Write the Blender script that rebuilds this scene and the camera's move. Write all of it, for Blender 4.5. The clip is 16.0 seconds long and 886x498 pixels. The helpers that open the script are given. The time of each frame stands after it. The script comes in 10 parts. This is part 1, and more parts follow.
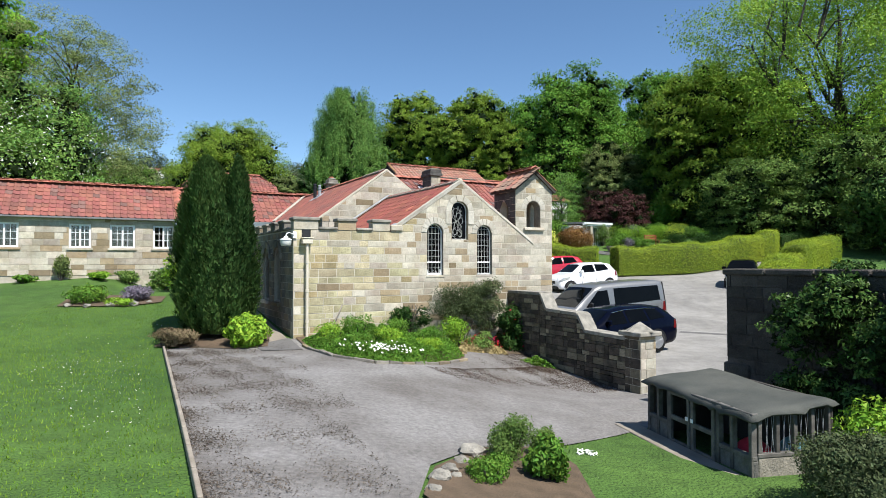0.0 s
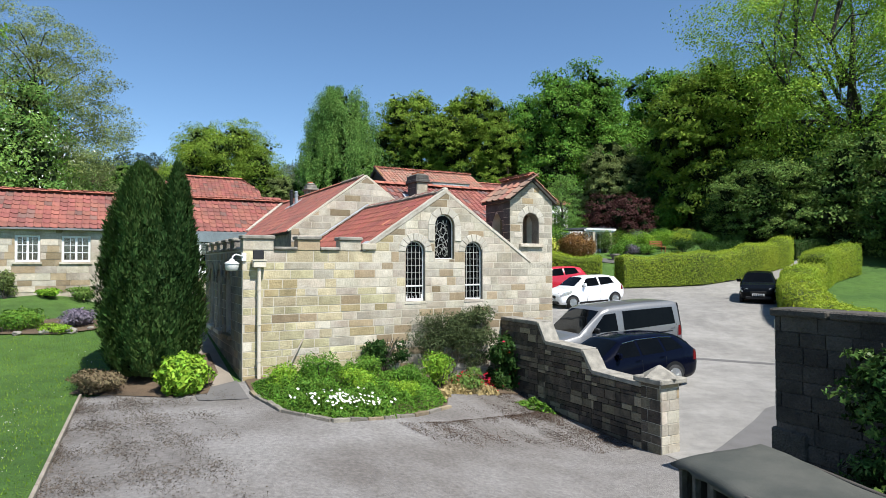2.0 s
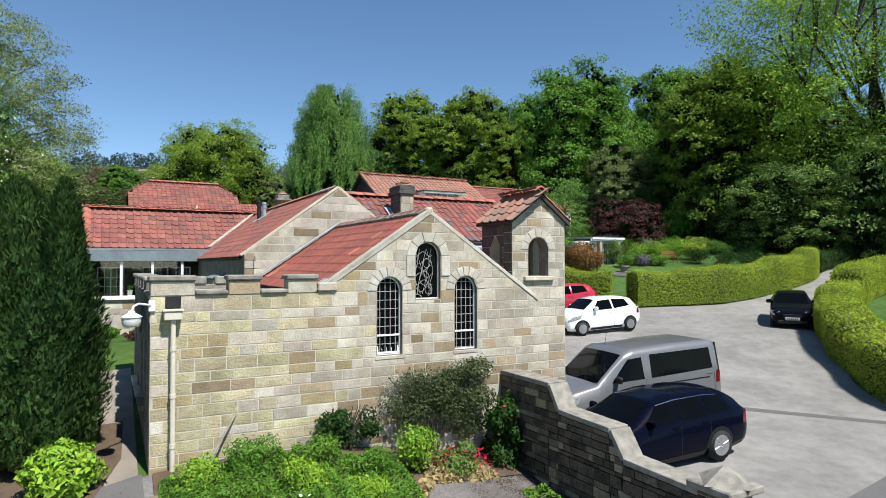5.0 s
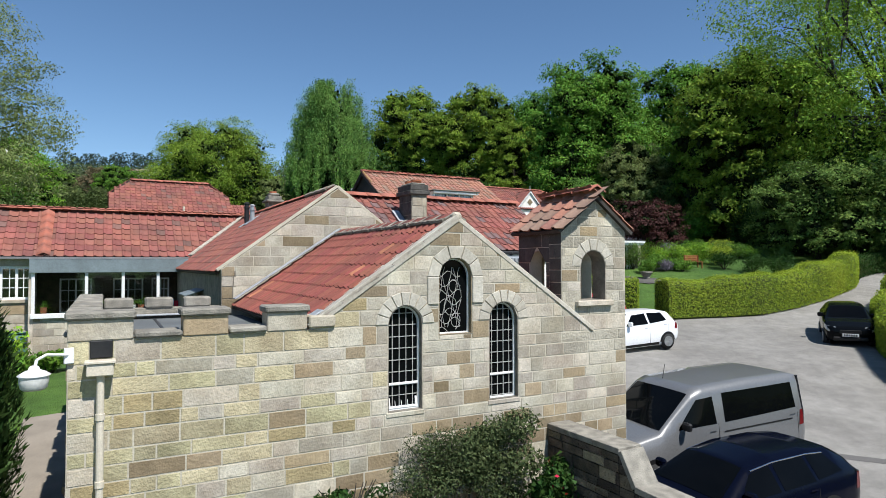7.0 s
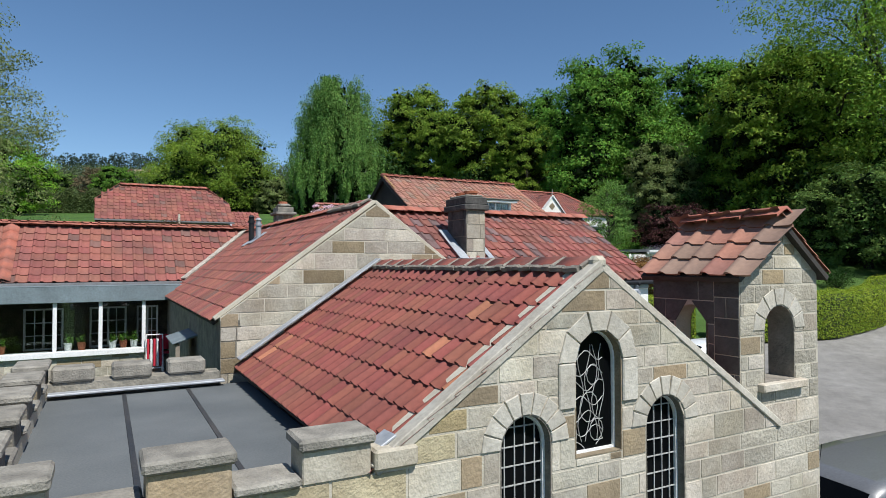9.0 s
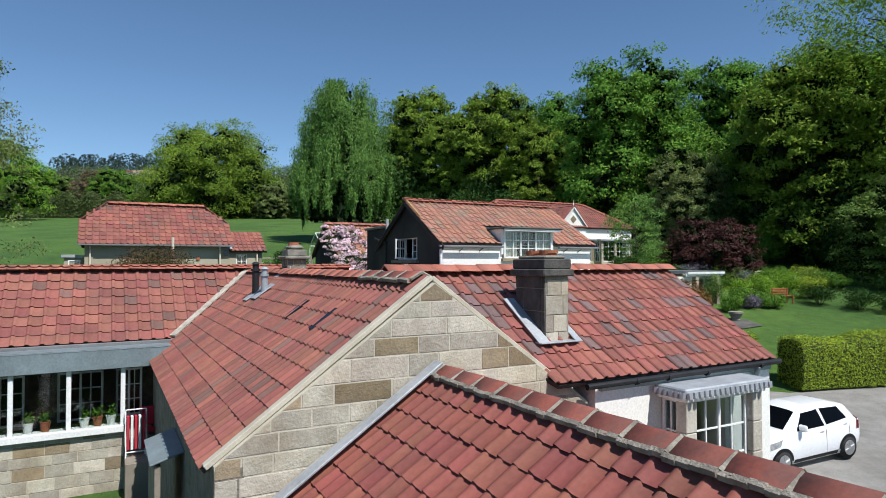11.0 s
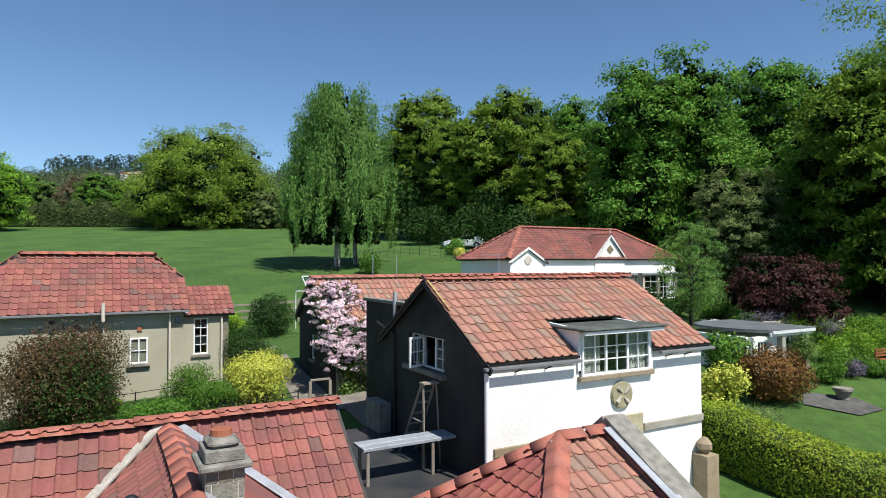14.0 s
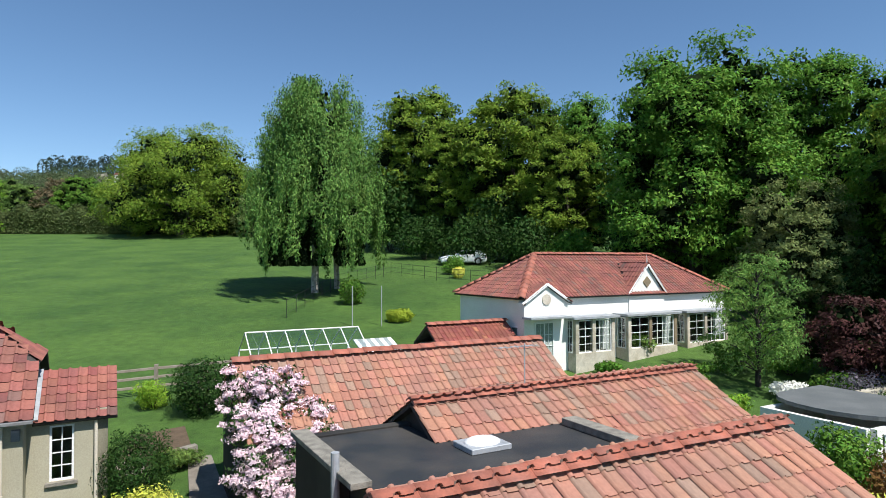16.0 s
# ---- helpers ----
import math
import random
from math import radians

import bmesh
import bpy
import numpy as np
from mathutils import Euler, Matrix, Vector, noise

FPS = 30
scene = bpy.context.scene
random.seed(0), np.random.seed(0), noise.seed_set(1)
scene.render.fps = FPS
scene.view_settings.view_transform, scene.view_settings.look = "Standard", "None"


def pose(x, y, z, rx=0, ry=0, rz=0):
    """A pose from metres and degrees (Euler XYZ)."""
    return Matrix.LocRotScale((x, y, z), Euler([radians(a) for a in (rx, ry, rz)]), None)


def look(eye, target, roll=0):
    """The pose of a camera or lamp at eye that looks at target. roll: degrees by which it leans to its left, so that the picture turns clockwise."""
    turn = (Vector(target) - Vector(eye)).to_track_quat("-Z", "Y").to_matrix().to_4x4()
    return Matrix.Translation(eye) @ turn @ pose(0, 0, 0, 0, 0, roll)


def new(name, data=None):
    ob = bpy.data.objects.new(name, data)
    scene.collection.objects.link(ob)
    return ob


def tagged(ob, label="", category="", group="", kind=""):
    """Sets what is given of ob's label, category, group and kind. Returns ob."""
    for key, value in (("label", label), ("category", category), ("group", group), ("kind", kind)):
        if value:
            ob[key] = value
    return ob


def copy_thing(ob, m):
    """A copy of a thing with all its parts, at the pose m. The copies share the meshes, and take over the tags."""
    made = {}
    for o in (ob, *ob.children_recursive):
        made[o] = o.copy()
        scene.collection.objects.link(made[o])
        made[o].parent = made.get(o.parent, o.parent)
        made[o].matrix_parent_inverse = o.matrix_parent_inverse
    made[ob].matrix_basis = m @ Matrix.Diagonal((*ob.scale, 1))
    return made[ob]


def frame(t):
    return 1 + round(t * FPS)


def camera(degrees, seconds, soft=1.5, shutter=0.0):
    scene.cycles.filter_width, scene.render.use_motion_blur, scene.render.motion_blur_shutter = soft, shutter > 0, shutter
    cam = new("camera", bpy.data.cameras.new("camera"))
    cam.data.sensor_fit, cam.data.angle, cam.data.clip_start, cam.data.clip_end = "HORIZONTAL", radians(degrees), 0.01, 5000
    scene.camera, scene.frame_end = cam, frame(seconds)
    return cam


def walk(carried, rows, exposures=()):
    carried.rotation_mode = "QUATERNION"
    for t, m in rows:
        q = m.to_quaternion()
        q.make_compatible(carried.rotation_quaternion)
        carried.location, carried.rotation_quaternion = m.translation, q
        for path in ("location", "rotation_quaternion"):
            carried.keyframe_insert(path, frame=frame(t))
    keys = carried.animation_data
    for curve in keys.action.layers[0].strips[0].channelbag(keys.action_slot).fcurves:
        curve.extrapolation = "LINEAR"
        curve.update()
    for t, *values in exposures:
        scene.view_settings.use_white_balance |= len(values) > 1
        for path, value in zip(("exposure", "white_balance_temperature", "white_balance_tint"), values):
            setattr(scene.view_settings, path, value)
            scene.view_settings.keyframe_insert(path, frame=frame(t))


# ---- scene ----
import collections

import mathutils

# ---- camera ----
cam = camera(71.2, 16.0, 0.65)
EYE = 2.08
ROWS = [
    (0.0, 0.000, 0.000, 0.000, 0.00, 1.35, 0.10),
    (0.5, 0.128, 0.695, 0.116, 0.01, 1.35, 0.12),
    (1.0, 0.240, 1.397, 0.256, 0.01, 1.35, 0.13),
    (1.5, 0.356, 2.041, 0.416, 0.00, 1.37, 0.12),
    (2.0, 0.460, 2.642, 0.592, -0.00, 1.37, 0.11),
    (2.5, 0.544, 3.204, 0.772, -0.01, 1.37, 0.11),
    (3.0, 0.624, 3.748, 0.940, -0.03, 1.35, 0.10),
    (3.5, 0.712, 4.298, 1.088, -0.01, 1.37, 0.10),
    (4.0, 0.800, 4.882, 1.212, -0.03, 1.38, 0.10),
    (6.5, 0.592, 8.311, 1.664, -0.05, 1.41, 0.08),
    (7.0, 0.308, 9.123, 1.764, -0.04, 1.39, 0.10),
    (7.5, -0.020, 10.005, 1.900, -0.04, 1.39, 0.11),
    (8.0, -0.380, 10.921, 2.064, -0.04, 1.39, 0.10),
    (8.5, -0.688, 11.812, 2.256, -0.04, 1.38, 0.12),
    (9.0, -0.944, 12.668, 2.476, -0.03, 1.37, 0.13),
    (11.5, -2.240, 16.460, 4.124, -0.03, 1.35, 0.14),
    (12.0, -2.480, 17.250, 4.536, -0.04, 1.34, 0.10),
    (12.5, -2.664, 18.236, 4.952, -0.06, 1.34, 0.11),
    (13.0, -2.788, 19.522, 5.364, -0.08, 1.35, 0.10),
    (13.5, -2.844, 21.036, 5.752, -0.08, 1.34, 0.12),
    (14.0, -2.836, 22.739, 6.160, -0.09, 1.35, 0.15),
    (14.5, -2.804, 24.515, 6.604, -0.09, 1.34, 0.15),
    (15.0, -2.756, 26.354, 7.064, -0.11, 1.33, 0.15),
    (15.5, -2.680, 28.295, 7.528, -0.13, 1.32, 0.17),
    (16.0, -2.616, 30.478, 7.984, -0.16, 1.33, 0.18),
]
walk(cam, [(t, pose(x, y, EYE + z, 90 + pitch, roll, yaw)) for t, x, y, z, yaw, pitch, roll in ROWS],
     exposures=((0, 0.68, 6330, 10), (4, 0.6, 6330, 10), (7, 0.36, 6270, 10), (9, 0.20, 6200, 10), (11.5, 0.26, 6220, 10), (12.4, 0.28, 6230, 10), (13.5, 0.42, 6250, 10), (15, 0.27, 6280, 10), (16, 0.44, 6300, 10)))

# ---- light ----
SUN_TO = Vector((0.36, -0.42, 0.84)).normalized()
world = bpy.data.worlds.new("world")
scene.world = world
world.use_nodes = True
wt = world.node_tree
sky = wt.nodes.new("ShaderNodeTexSky")
sky.sky_type = "NISHITA"
sky.sun_disc = False
sky.sun_elevation = math.asin(SUN_TO.z)
sky.sun_rotation = math.atan2(SUN_TO.x, SUN_TO.y)
sky.air_density, sky.dust_density, sky.ozone_density = 0.85, 0.0, 3.0
tone = wt.nodes.new("ShaderNodeHueSaturation")
tone.inputs["Saturation"].default_value = 1.06
tone.inputs["Hue"].default_value = 0.496
wt.links.new(sky.outputs[0], tone.inputs["Color"])
wt.links.new(tone.outputs[0], wt.nodes["Background"].inputs[0])
wt.nodes["Background"].inputs[1].default_value = 0.098
sun = new("sun", bpy.data.lights.new("sun", "SUN"))
sun.data.energy, sun.data.angle, sun.data.color = 5.0, radians(0.55), (1.0, 0.955, 0.89)
sun.matrix_world = look((0, 0, 60), Vector((0, 0, 60)) - SUN_TO)

# ---- materials ----
rng = random.Random(7)


def mat(name, base, alt=None, rough=0.85, scale=3.0, fine=40.0, mixv=0.5, bump=0.3, metal=0.0, rand=0.0, island=False, spec=0.3,
        third=None, patch=0.6, hue=0.0, bdist=0.01, mid=0.0, midamp=0.6, tooled=False):
    """Two-scale procedural surface: base and alt mixed by broad noise, fine grain, value varied per object or per island."""
    m = bpy.data.materials.new(name)
    m.use_nodes = True
    nt = m.node_tree
    n, l = nt.nodes, nt.links
    b = n["Principled BSDF"]
    b.inputs["Roughness"].default_value = rough
    b.inputs["Metallic"].default_value = metal
    b.inputs["Specular IOR Level"].default_value = spec
    geo = n.new("ShaderNodeNewGeometry")
    n1 = n.new("ShaderNodeTexNoise")
    n1.inputs["Scale"].default_value, n1.inputs["Detail"].default_value = scale, 6
    n2 = n.new("ShaderNodeTexNoise")
    n2.inputs["Scale"].default_value, n2.inputs["Detail"].default_value = fine, 3
    l.new(geo.outputs["Position"], n1.inputs["Vector"])
    l.new(geo.outputs["Position"], n2.inputs["Vector"])
    ramp = n.new("ShaderNodeMapRange")
    ramp.inputs[1].default_value, ramp.inputs[2].default_value = 0.38, 0.66
    l.new(n1.outputs["Fac"], ramp.inputs[0])
    mix = n.new("ShaderNodeMix")
    mix.data_type = "RGBA"
    mix.inputs[6].default_value = (*base, 1)
    mix.inputs[7].default_value = (*(alt or [c * 0.75 for c in base]), 1)
    fac = n.new("ShaderNodeMath")
    fac.operation = "MULTIPLY"
    fac.inputs[1].default_value = mixv
    l.new(ramp.outputs[0], fac.inputs[0])
    l.new(fac.outputs[0], mix.inputs[0])
    col = mix.outputs[2]
    src = None
    if rand or third:
        if island:
            src = geo.outputs["Random Per Island"]
        else:
            src = n.new("ShaderNodeObjectInfo").outputs["Random"]
    if third:
        pick = n.new("ShaderNodeMath")
        pick.operation = "GREATER_THAN"
        pick.inputs[1].default_value = patch
        l.new(src, pick.inputs[0])
        m3 = n.new("ShaderNodeMix")
        m3.data_type = "RGBA"
        half = n.new("ShaderNodeMath")
        half.operation = "MULTIPLY"
        half.inputs[1].default_value = 0.7
        l.new(pick.outputs[0], half.inputs[0])
        l.new(half.outputs[0], m3.inputs[0])
        l.new(col, m3.inputs[6])
        m3.inputs[7].default_value = (*third, 1)
        col = m3.outputs[2]
    hsv = n.new("ShaderNodeHueSaturation")
    l.new(col, hsv.inputs["Color"])
    val = n.new("ShaderNodeMath")
    val.operation = "MULTIPLY_ADD"
    l.new(n2.outputs["Fac"], val.inputs[0])
    val.inputs[1].default_value = 0.5
    val.inputs[2].default_value = 0.75
    last = val.outputs[0]
    if mid:
        n3 = n.new("ShaderNodeTexNoise")
        n3.inputs["Scale"].default_value, n3.inputs["Detail"].default_value = mid, 5
        n3.inputs["Roughness"].default_value = 0.7
        l.new(geo.outputs["Position"], n3.inputs["Vector"])
        ma = n.new("ShaderNodeMath")
        ma.operation = "MULTIPLY_ADD"
        ma.inputs[1].default_value = 2 * midamp
        ma.inputs[2].default_value = 1 - midamp
        l.new(n3.outputs["Fac"], ma.inputs[0])
        mm = n.new("ShaderNodeMath")
        mm.operation = "MULTIPLY"
        l.new(last, mm.inputs[0])
        l.new(ma.outputs[0], mm.inputs[1])
        last = mm.outputs[0]
    if rand:
        wob = n.new("ShaderNodeMath")
        wob.operation = "MULTIPLY"
        wob.inputs[1].default_value = 7.31
        l.new(src, wob.inputs[0])
        fr = n.new("ShaderNodeMath")
        fr.operation = "FRACT"
        l.new(wob.outputs[0], fr.inputs[0])
        ad = n.new("ShaderNodeMath")
        ad.operation = "MULTIPLY_ADD"
        l.new(fr.outputs[0], ad.inputs[0])
        ad.inputs[1].default_value = rand
        ad.inputs[2].default_value = 1 - rand / 2
        mu = n.new("ShaderNodeMath")
        mu.operation = "MULTIPLY"
        l.new(last, mu.inputs[0])
        l.new(ad.outputs[0], mu.inputs[1])
        last = mu.outputs[0]
        if hue:
            hu = n.new("ShaderNodeMath")
            hu.operation = "MULTIPLY_ADD"
            l.new(src, hu.inputs[0])
            hu.inputs[1].default_value = hue
            hu.inputs[2].default_value = 0.5 - hue / 2
            l.new(hu.outputs[0], hsv.inputs["Hue"])
    l.new(last, hsv.inputs["Value"])
    l.new(hsv.outputs[0], b.inputs["Base Color"])
    if bump:
        bp = n.new("ShaderNodeBump")
        bp.inputs["Strength"].default_value = bump
        bp.inputs["Distance"].default_value = bdist
        ads = n.new("ShaderNodeMath")
        ads.operation = "ADD"
        l.new(n1.outputs["Fac"], ads.inputs[0])
        l.new(n2.outputs["Fac"], ads.inputs[1])
        if tooled:
            tc = n.new("ShaderNodeTexCoord")
            oi = n.new("ShaderNodeObjectInfo")
            gt = n.new("ShaderNodeMath")
            gt.operation = "GREATER_THAN"
            gt.inputs[1].default_value = 0.5
            l.new(oi.outputs["Random"], gt.inputs[0])
            ag = n.new("ShaderNodeMath")
            ag.operation = "MULTIPLY_ADD"
            ag.inputs[1].default_value, ag.inputs[2].default_value = 1.7, 0.35
            l.new(gt.outputs[0], ag.inputs[0])
            vr = n.new("ShaderNodeVectorRotate")
            vr.rotation_type = "Y_AXIS"
            l.new(tc.outputs["Object"], vr.inputs["Vector"])
            l.new(ag.outputs[0], vr.inputs["Angle"])
            wv = n.new("ShaderNodeTexWave")
            wv.inputs["Scale"].default_value, wv.inputs["Distortion"].default_value = 13.0, 2.5
            wv.inputs["Detail"].default_value, wv.inputs["Detail Scale"].default_value = 3.0, 3.0
            l.new(vr.outputs[0], wv.inputs["Vector"])
            tm = n.new("ShaderNodeMath")
            tm.operation = "MULTIPLY_ADD"
            tm.inputs[1].default_value = 0.045
            l.new(wv.outputs["Fac"], tm.inputs[0])
            l.new(ads.outputs[0], tm.inputs[2])
            l.new(tm.outputs[0], bp.inputs["Height"])
        else:
            l.new(ads.outputs[0], bp.inputs["Height"])
        l.new(bp.outputs[0], b.inputs["Normal"])
    return m


def leaf_mat(name, base, alt, rand=0.5, trans=0.12, hue=0.04, rough=0.5, patchy=0.35):
    """Foliage: diffuse with light passing through, varied leaf by leaf."""
    m = mat(name, base, alt, rough, patchy, 3.0, 1.0, 0, rand=rand, island=True, spec=0.06, hue=hue)
    nt = m.node_tree
    b = nt.nodes["Principled BSDF"]
    tr = nt.nodes.new("ShaderNodeBsdfTranslucent")
    mx = nt.nodes.new("ShaderNodeMixShader")
    mx.inputs[0].default_value = trans
    src = b.inputs["Base Color"].links[0].from_socket
    nt.links.new(src, tr.inputs[0])
    nt.links.new(b.outputs[0], mx.inputs[1])
    nt.links.new(tr.outputs[0], mx.inputs[2])
    nt.links.new(mx.outputs[0], nt.nodes["Material Output"].inputs[0])
    return m


STONE = mat("sandstone", (0.46, 0.425, 0.345), (0.345, 0.295, 0.215), 0.92, 1.6, 30, 0.8, 0.5, rand=0.55, third=(0.22, 0.135, 0.07), patch=0.78, hue=0.035, bdist=0.02, mid=5, midamp=0.45, tooled=True)
STONE_Y = mat("lichened_sandstone", (0.45, 0.405, 0.255), (0.33, 0.285, 0.17), 0.94, 2.6, 30, 0.85, 0.5, rand=0.45, third=(0.27, 0.185, 0.10), patch=0.88, hue=0.03, bdist=0.03, mid=2.2, midamp=0.55, tooled=True)
# weathered grey, darkened further to hold the shade of west walls
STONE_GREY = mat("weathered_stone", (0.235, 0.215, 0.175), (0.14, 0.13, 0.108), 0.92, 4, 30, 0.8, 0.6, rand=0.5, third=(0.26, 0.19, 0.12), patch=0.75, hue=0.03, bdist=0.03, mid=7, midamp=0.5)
# dark brown rubble, its colour lowered further for shade on west faces
RUBBLE = mat("dark_rubble", (0.13, 0.105, 0.075), (0.05, 0.043, 0.034), 0.93, 4, 30, 0.85, 0.9, rand=0.85, third=(0.31, 0.25, 0.175), patch=0.66, hue=0.04, bdist=0.06, mid=9, midamp=0.65)
COPING = mat("lichened_coping", (0.30, 0.28, 0.235), (0.145, 0.135, 0.115), 0.95, 7, 45, 0.8, 0.7, rand=0.25, bdist=0.02, mid=14, midamp=0.4)
STONE_T = mat("grey_turret_stone", (0.40, 0.37, 0.30), (0.29, 0.26, 0.20), 0.92, 2.0, 26, 0.8, 0.6, rand=0.4, bdist=0.03, mid=5, midamp=0.4)
RING = mat("pale_dressed_stone", (0.50, 0.47, 0.40), (0.40, 0.36, 0.29), 0.9, 2.2, 26, 0.8, 0.4, rand=0.22, bdist=0.02, mid=6, midamp=0.3)
MORTAR = mat("mortar", (0.50, 0.46, 0.37), (0.36, 0.32, 0.245), 0.95, 3, 60, 0.6, 0.4)
STONE_I = mat("sandstone_joined", (0.46, 0.425, 0.345), (0.345, 0.295, 0.215), 0.92, 1.6, 30, 0.8, 0.5, rand=0.55, third=(0.22, 0.135, 0.07), patch=0.78, hue=0.035, bdist=0.02, mid=5, midamp=0.45, tooled=True, island=True)
STONE_YI = mat("lichened_sandstone_joined", (0.45, 0.405, 0.255), (0.33, 0.285, 0.17), 0.94, 2.6, 30, 0.85, 0.5, rand=0.45, third=(0.27, 0.185, 0.10), patch=0.88, hue=0.03, bdist=0.03, mid=2.2, midamp=0.55, tooled=True, island=True)
STONE_TI = mat("grey_turret_stone_joined", (0.40, 0.37, 0.30), (0.29, 0.26, 0.20), 0.92, 2.0, 26, 0.8, 0.6, rand=0.4, bdist=0.03, mid=5, midamp=0.4, island=True)
RUBBLE_I = mat("dark_rubble_joined", (0.13, 0.105, 0.075), (0.05, 0.043, 0.034), 0.93, 4, 30, 0.85, 0.9, rand=0.85, third=(0.31, 0.25, 0.175), patch=0.66, hue=0.04, bdist=0.06, mid=9, midamp=0.65, island=True)
STONE_GREYI = mat("weathered_stone_joined", (0.235, 0.215, 0.175), (0.14, 0.13, 0.108), 0.92, 4, 30, 0.8, 0.6, rand=0.5, third=(0.26, 0.19, 0.12), patch=0.75, hue=0.03, bdist=0.03, mid=7, midamp=0.5, island=True)
JOINED = {STONE.name: STONE_I, STONE_Y.name: STONE_YI, STONE_T.name: STONE_TI, RUBBLE.name: RUBBLE_I, STONE_GREY.name: STONE_GREYI}
RED_A, RED_B, RED_C = (0.27, 0.098, 0.074), (0.175, 0.076, 0.062), (0.14, 0.085, 0.078)
TILE = mat("clay_pantile", RED_A, RED_B, 0.75, 1.1, 18, 0.85, 0.3, rand=0.34, island=True, third=RED_C, patch=0.92, hue=0.02)
TILE_X = mat("blue_stained_pantile", RED_A, RED_B, 0.75, 1.4, 18, 0.85, 0.3, rand=0.34, island=True, third=(0.125, 0.105, 0.11), patch=0.74, hue=0.02)
TILE_X1 = mat("blue_stained_pantile_single", RED_A, RED_B, 0.75, 1.4, 18, 0.85, 0.3, rand=0.34, third=(0.125, 0.105, 0.11), patch=0.74, hue=0.02)
TILE1 = mat("clay_pantile_single", RED_A, RED_B, 0.75, 1.1, 18, 0.85, 0.3, rand=0.34, third=RED_C, patch=0.92, hue=0.02)
DARK_A, DARK_B = (0.25, 0.078, 0.056), (0.175, 0.062, 0.049)
TILE_D = mat("dark_red_pantile", DARK_A, DARK_B, 0.75, 1.1, 18, 0.8, 0.3, rand=0.26, island=True, third=(0.40, 0.15, 0.09), patch=0.93, hue=0.02)
TILE_D1 = mat("dark_red_pantile_single", DARK_A, DARK_B, 0.75, 1.1, 18, 0.8, 0.3, rand=0.26, third=(0.40, 0.15, 0.09), patch=0.93, hue=0.02)
ORA_A, ORA_B, ORA_C = (0.36, 0.17, 0.115), (0.28, 0.155, 0.115), (0.24, 0.17, 0.135)
TILE_B = mat("orange_pantile", ORA_A, ORA_B, 0.8, 1.0, 18, 0.85, 0.3, rand=0.24, island=True, third=ORA_C, patch=0.80, hue=0.02)
TILE_B1 = mat("orange_pantile_single", ORA_A, ORA_B, 0.8, 1.0, 18, 0.85, 0.3, rand=0.24, third=ORA_C, patch=0.80, hue=0.02)
RIDGE = mat("ridge_clay", (0.37, 0.125, 0.082), (0.26, 0.115, 0.088), 0.8, 4, 30, 0.8, 0.3, rand=0.35)
RIDGE_D = mat("dark_ridge_clay", (0.24, 0.07, 0.05), (0.13, 0.06, 0.05), 0.8, 4, 30, 0.8, 0.3, rand=0.35)
RIDGE_M = mat("crumbling_ridge_mortar", (0.30, 0.27, 0.22), (0.17, 0.15, 0.125), 0.95, 8, 50, 0.9, 0.8, bdist=0.02)
WHITE = mat("white_render", (0.80, 0.79, 0.74), (0.72, 0.70, 0.64), 0.9, 0.8, 30, 0.6, 0.2)
BLACK_R = mat("black_render", (0.022, 0.021, 0.020), (0.085, 0.078, 0.066), 0.8, 0.7, 30, 0.55, 0.25)
CREAM_R = mat("cream_render", (0.40, 0.37, 0.27), (0.33, 0.30, 0.21), 0.9, 0.7, 35, 0.7, 0.25)
PAINT = mat("white_paint", (0.80, 0.80, 0.78), (0.72, 0.72, 0.69), 0.45, 3, 30, 0.4, 0.05, spec=0.5)
IRON = mat("black_iron", (0.015, 0.015, 0.017), (0.03, 0.03, 0.03), 0.5, 5, 40, 0.5, 0.1)
LEAD = mat("lead_sheet", (0.42, 0.44, 0.46), (0.30, 0.32, 0.34), 0.55, 3, 20, 0.8, 0.3, metal=0.3)
FELT = mat("roofing_felt", (0.105, 0.115, 0.117), (0.145, 0.155, 0.155), 0.8, 0.9, 50, 0.8, 0.3)
FELT_D = mat("dark_felt", (0.03, 0.033, 0.036), (0.065, 0.06, 0.055), 0.55, 1.1, 40, 0.9, 0.3)
GRASS = mat("meadow_grass", (0.078, 0.150, 0.026), (0.045, 0.102, 0.018), 0.9, 0.22, 24, 1.0, 1.0, bdist=0.08, mid=2.2, midamp=0.7)
SOIL = mat("soil", (0.12, 0.085, 0.055), (0.075, 0.055, 0.035), 0.95, 4, 40, 0.8, 0.7, bdist=0.03)
PATH = mat("concrete_path", (0.27, 0.235, 0.19), (0.18, 0.155, 0.125), 0.9, 1.5, 60, 0.8, 0.3)
WOOD_D = mat("dark_timber", (0.045, 0.04, 0.035), (0.075, 0.068, 0.06), 0.85, 4, 50, 0.8, 0.4)
WOOD_G = mat("grey_timber", (0.30, 0.26, 0.21), (0.20, 0.17, 0.13), 0.85, 4, 50, 0.8, 0.4)
BARK = mat("bark", (0.055, 0.047, 0.038), (0.03, 0.026, 0.021), 0.95, 3, 25, 0.9, 0.8, bdist=0.04)
# near-black so that unlit rooms get their dimness from the colour
ROOM = mat("dim_interior", (0.045, 0.042, 0.04), (0.03, 0.03, 0.03), 0.9, 2, 10, 0.5, 0)
PIPE_W = mat("cream_pipe", (0.62, 0.56, 0.45), (0.52, 0.46, 0.36), 0.5, 4, 40, 0.5, 0.05)
GREY_PAINT = mat("grey_green_board", (0.30, 0.34, 0.33), (0.24, 0.28, 0.27), 0.5, 3, 30, 0.6, 0.1)


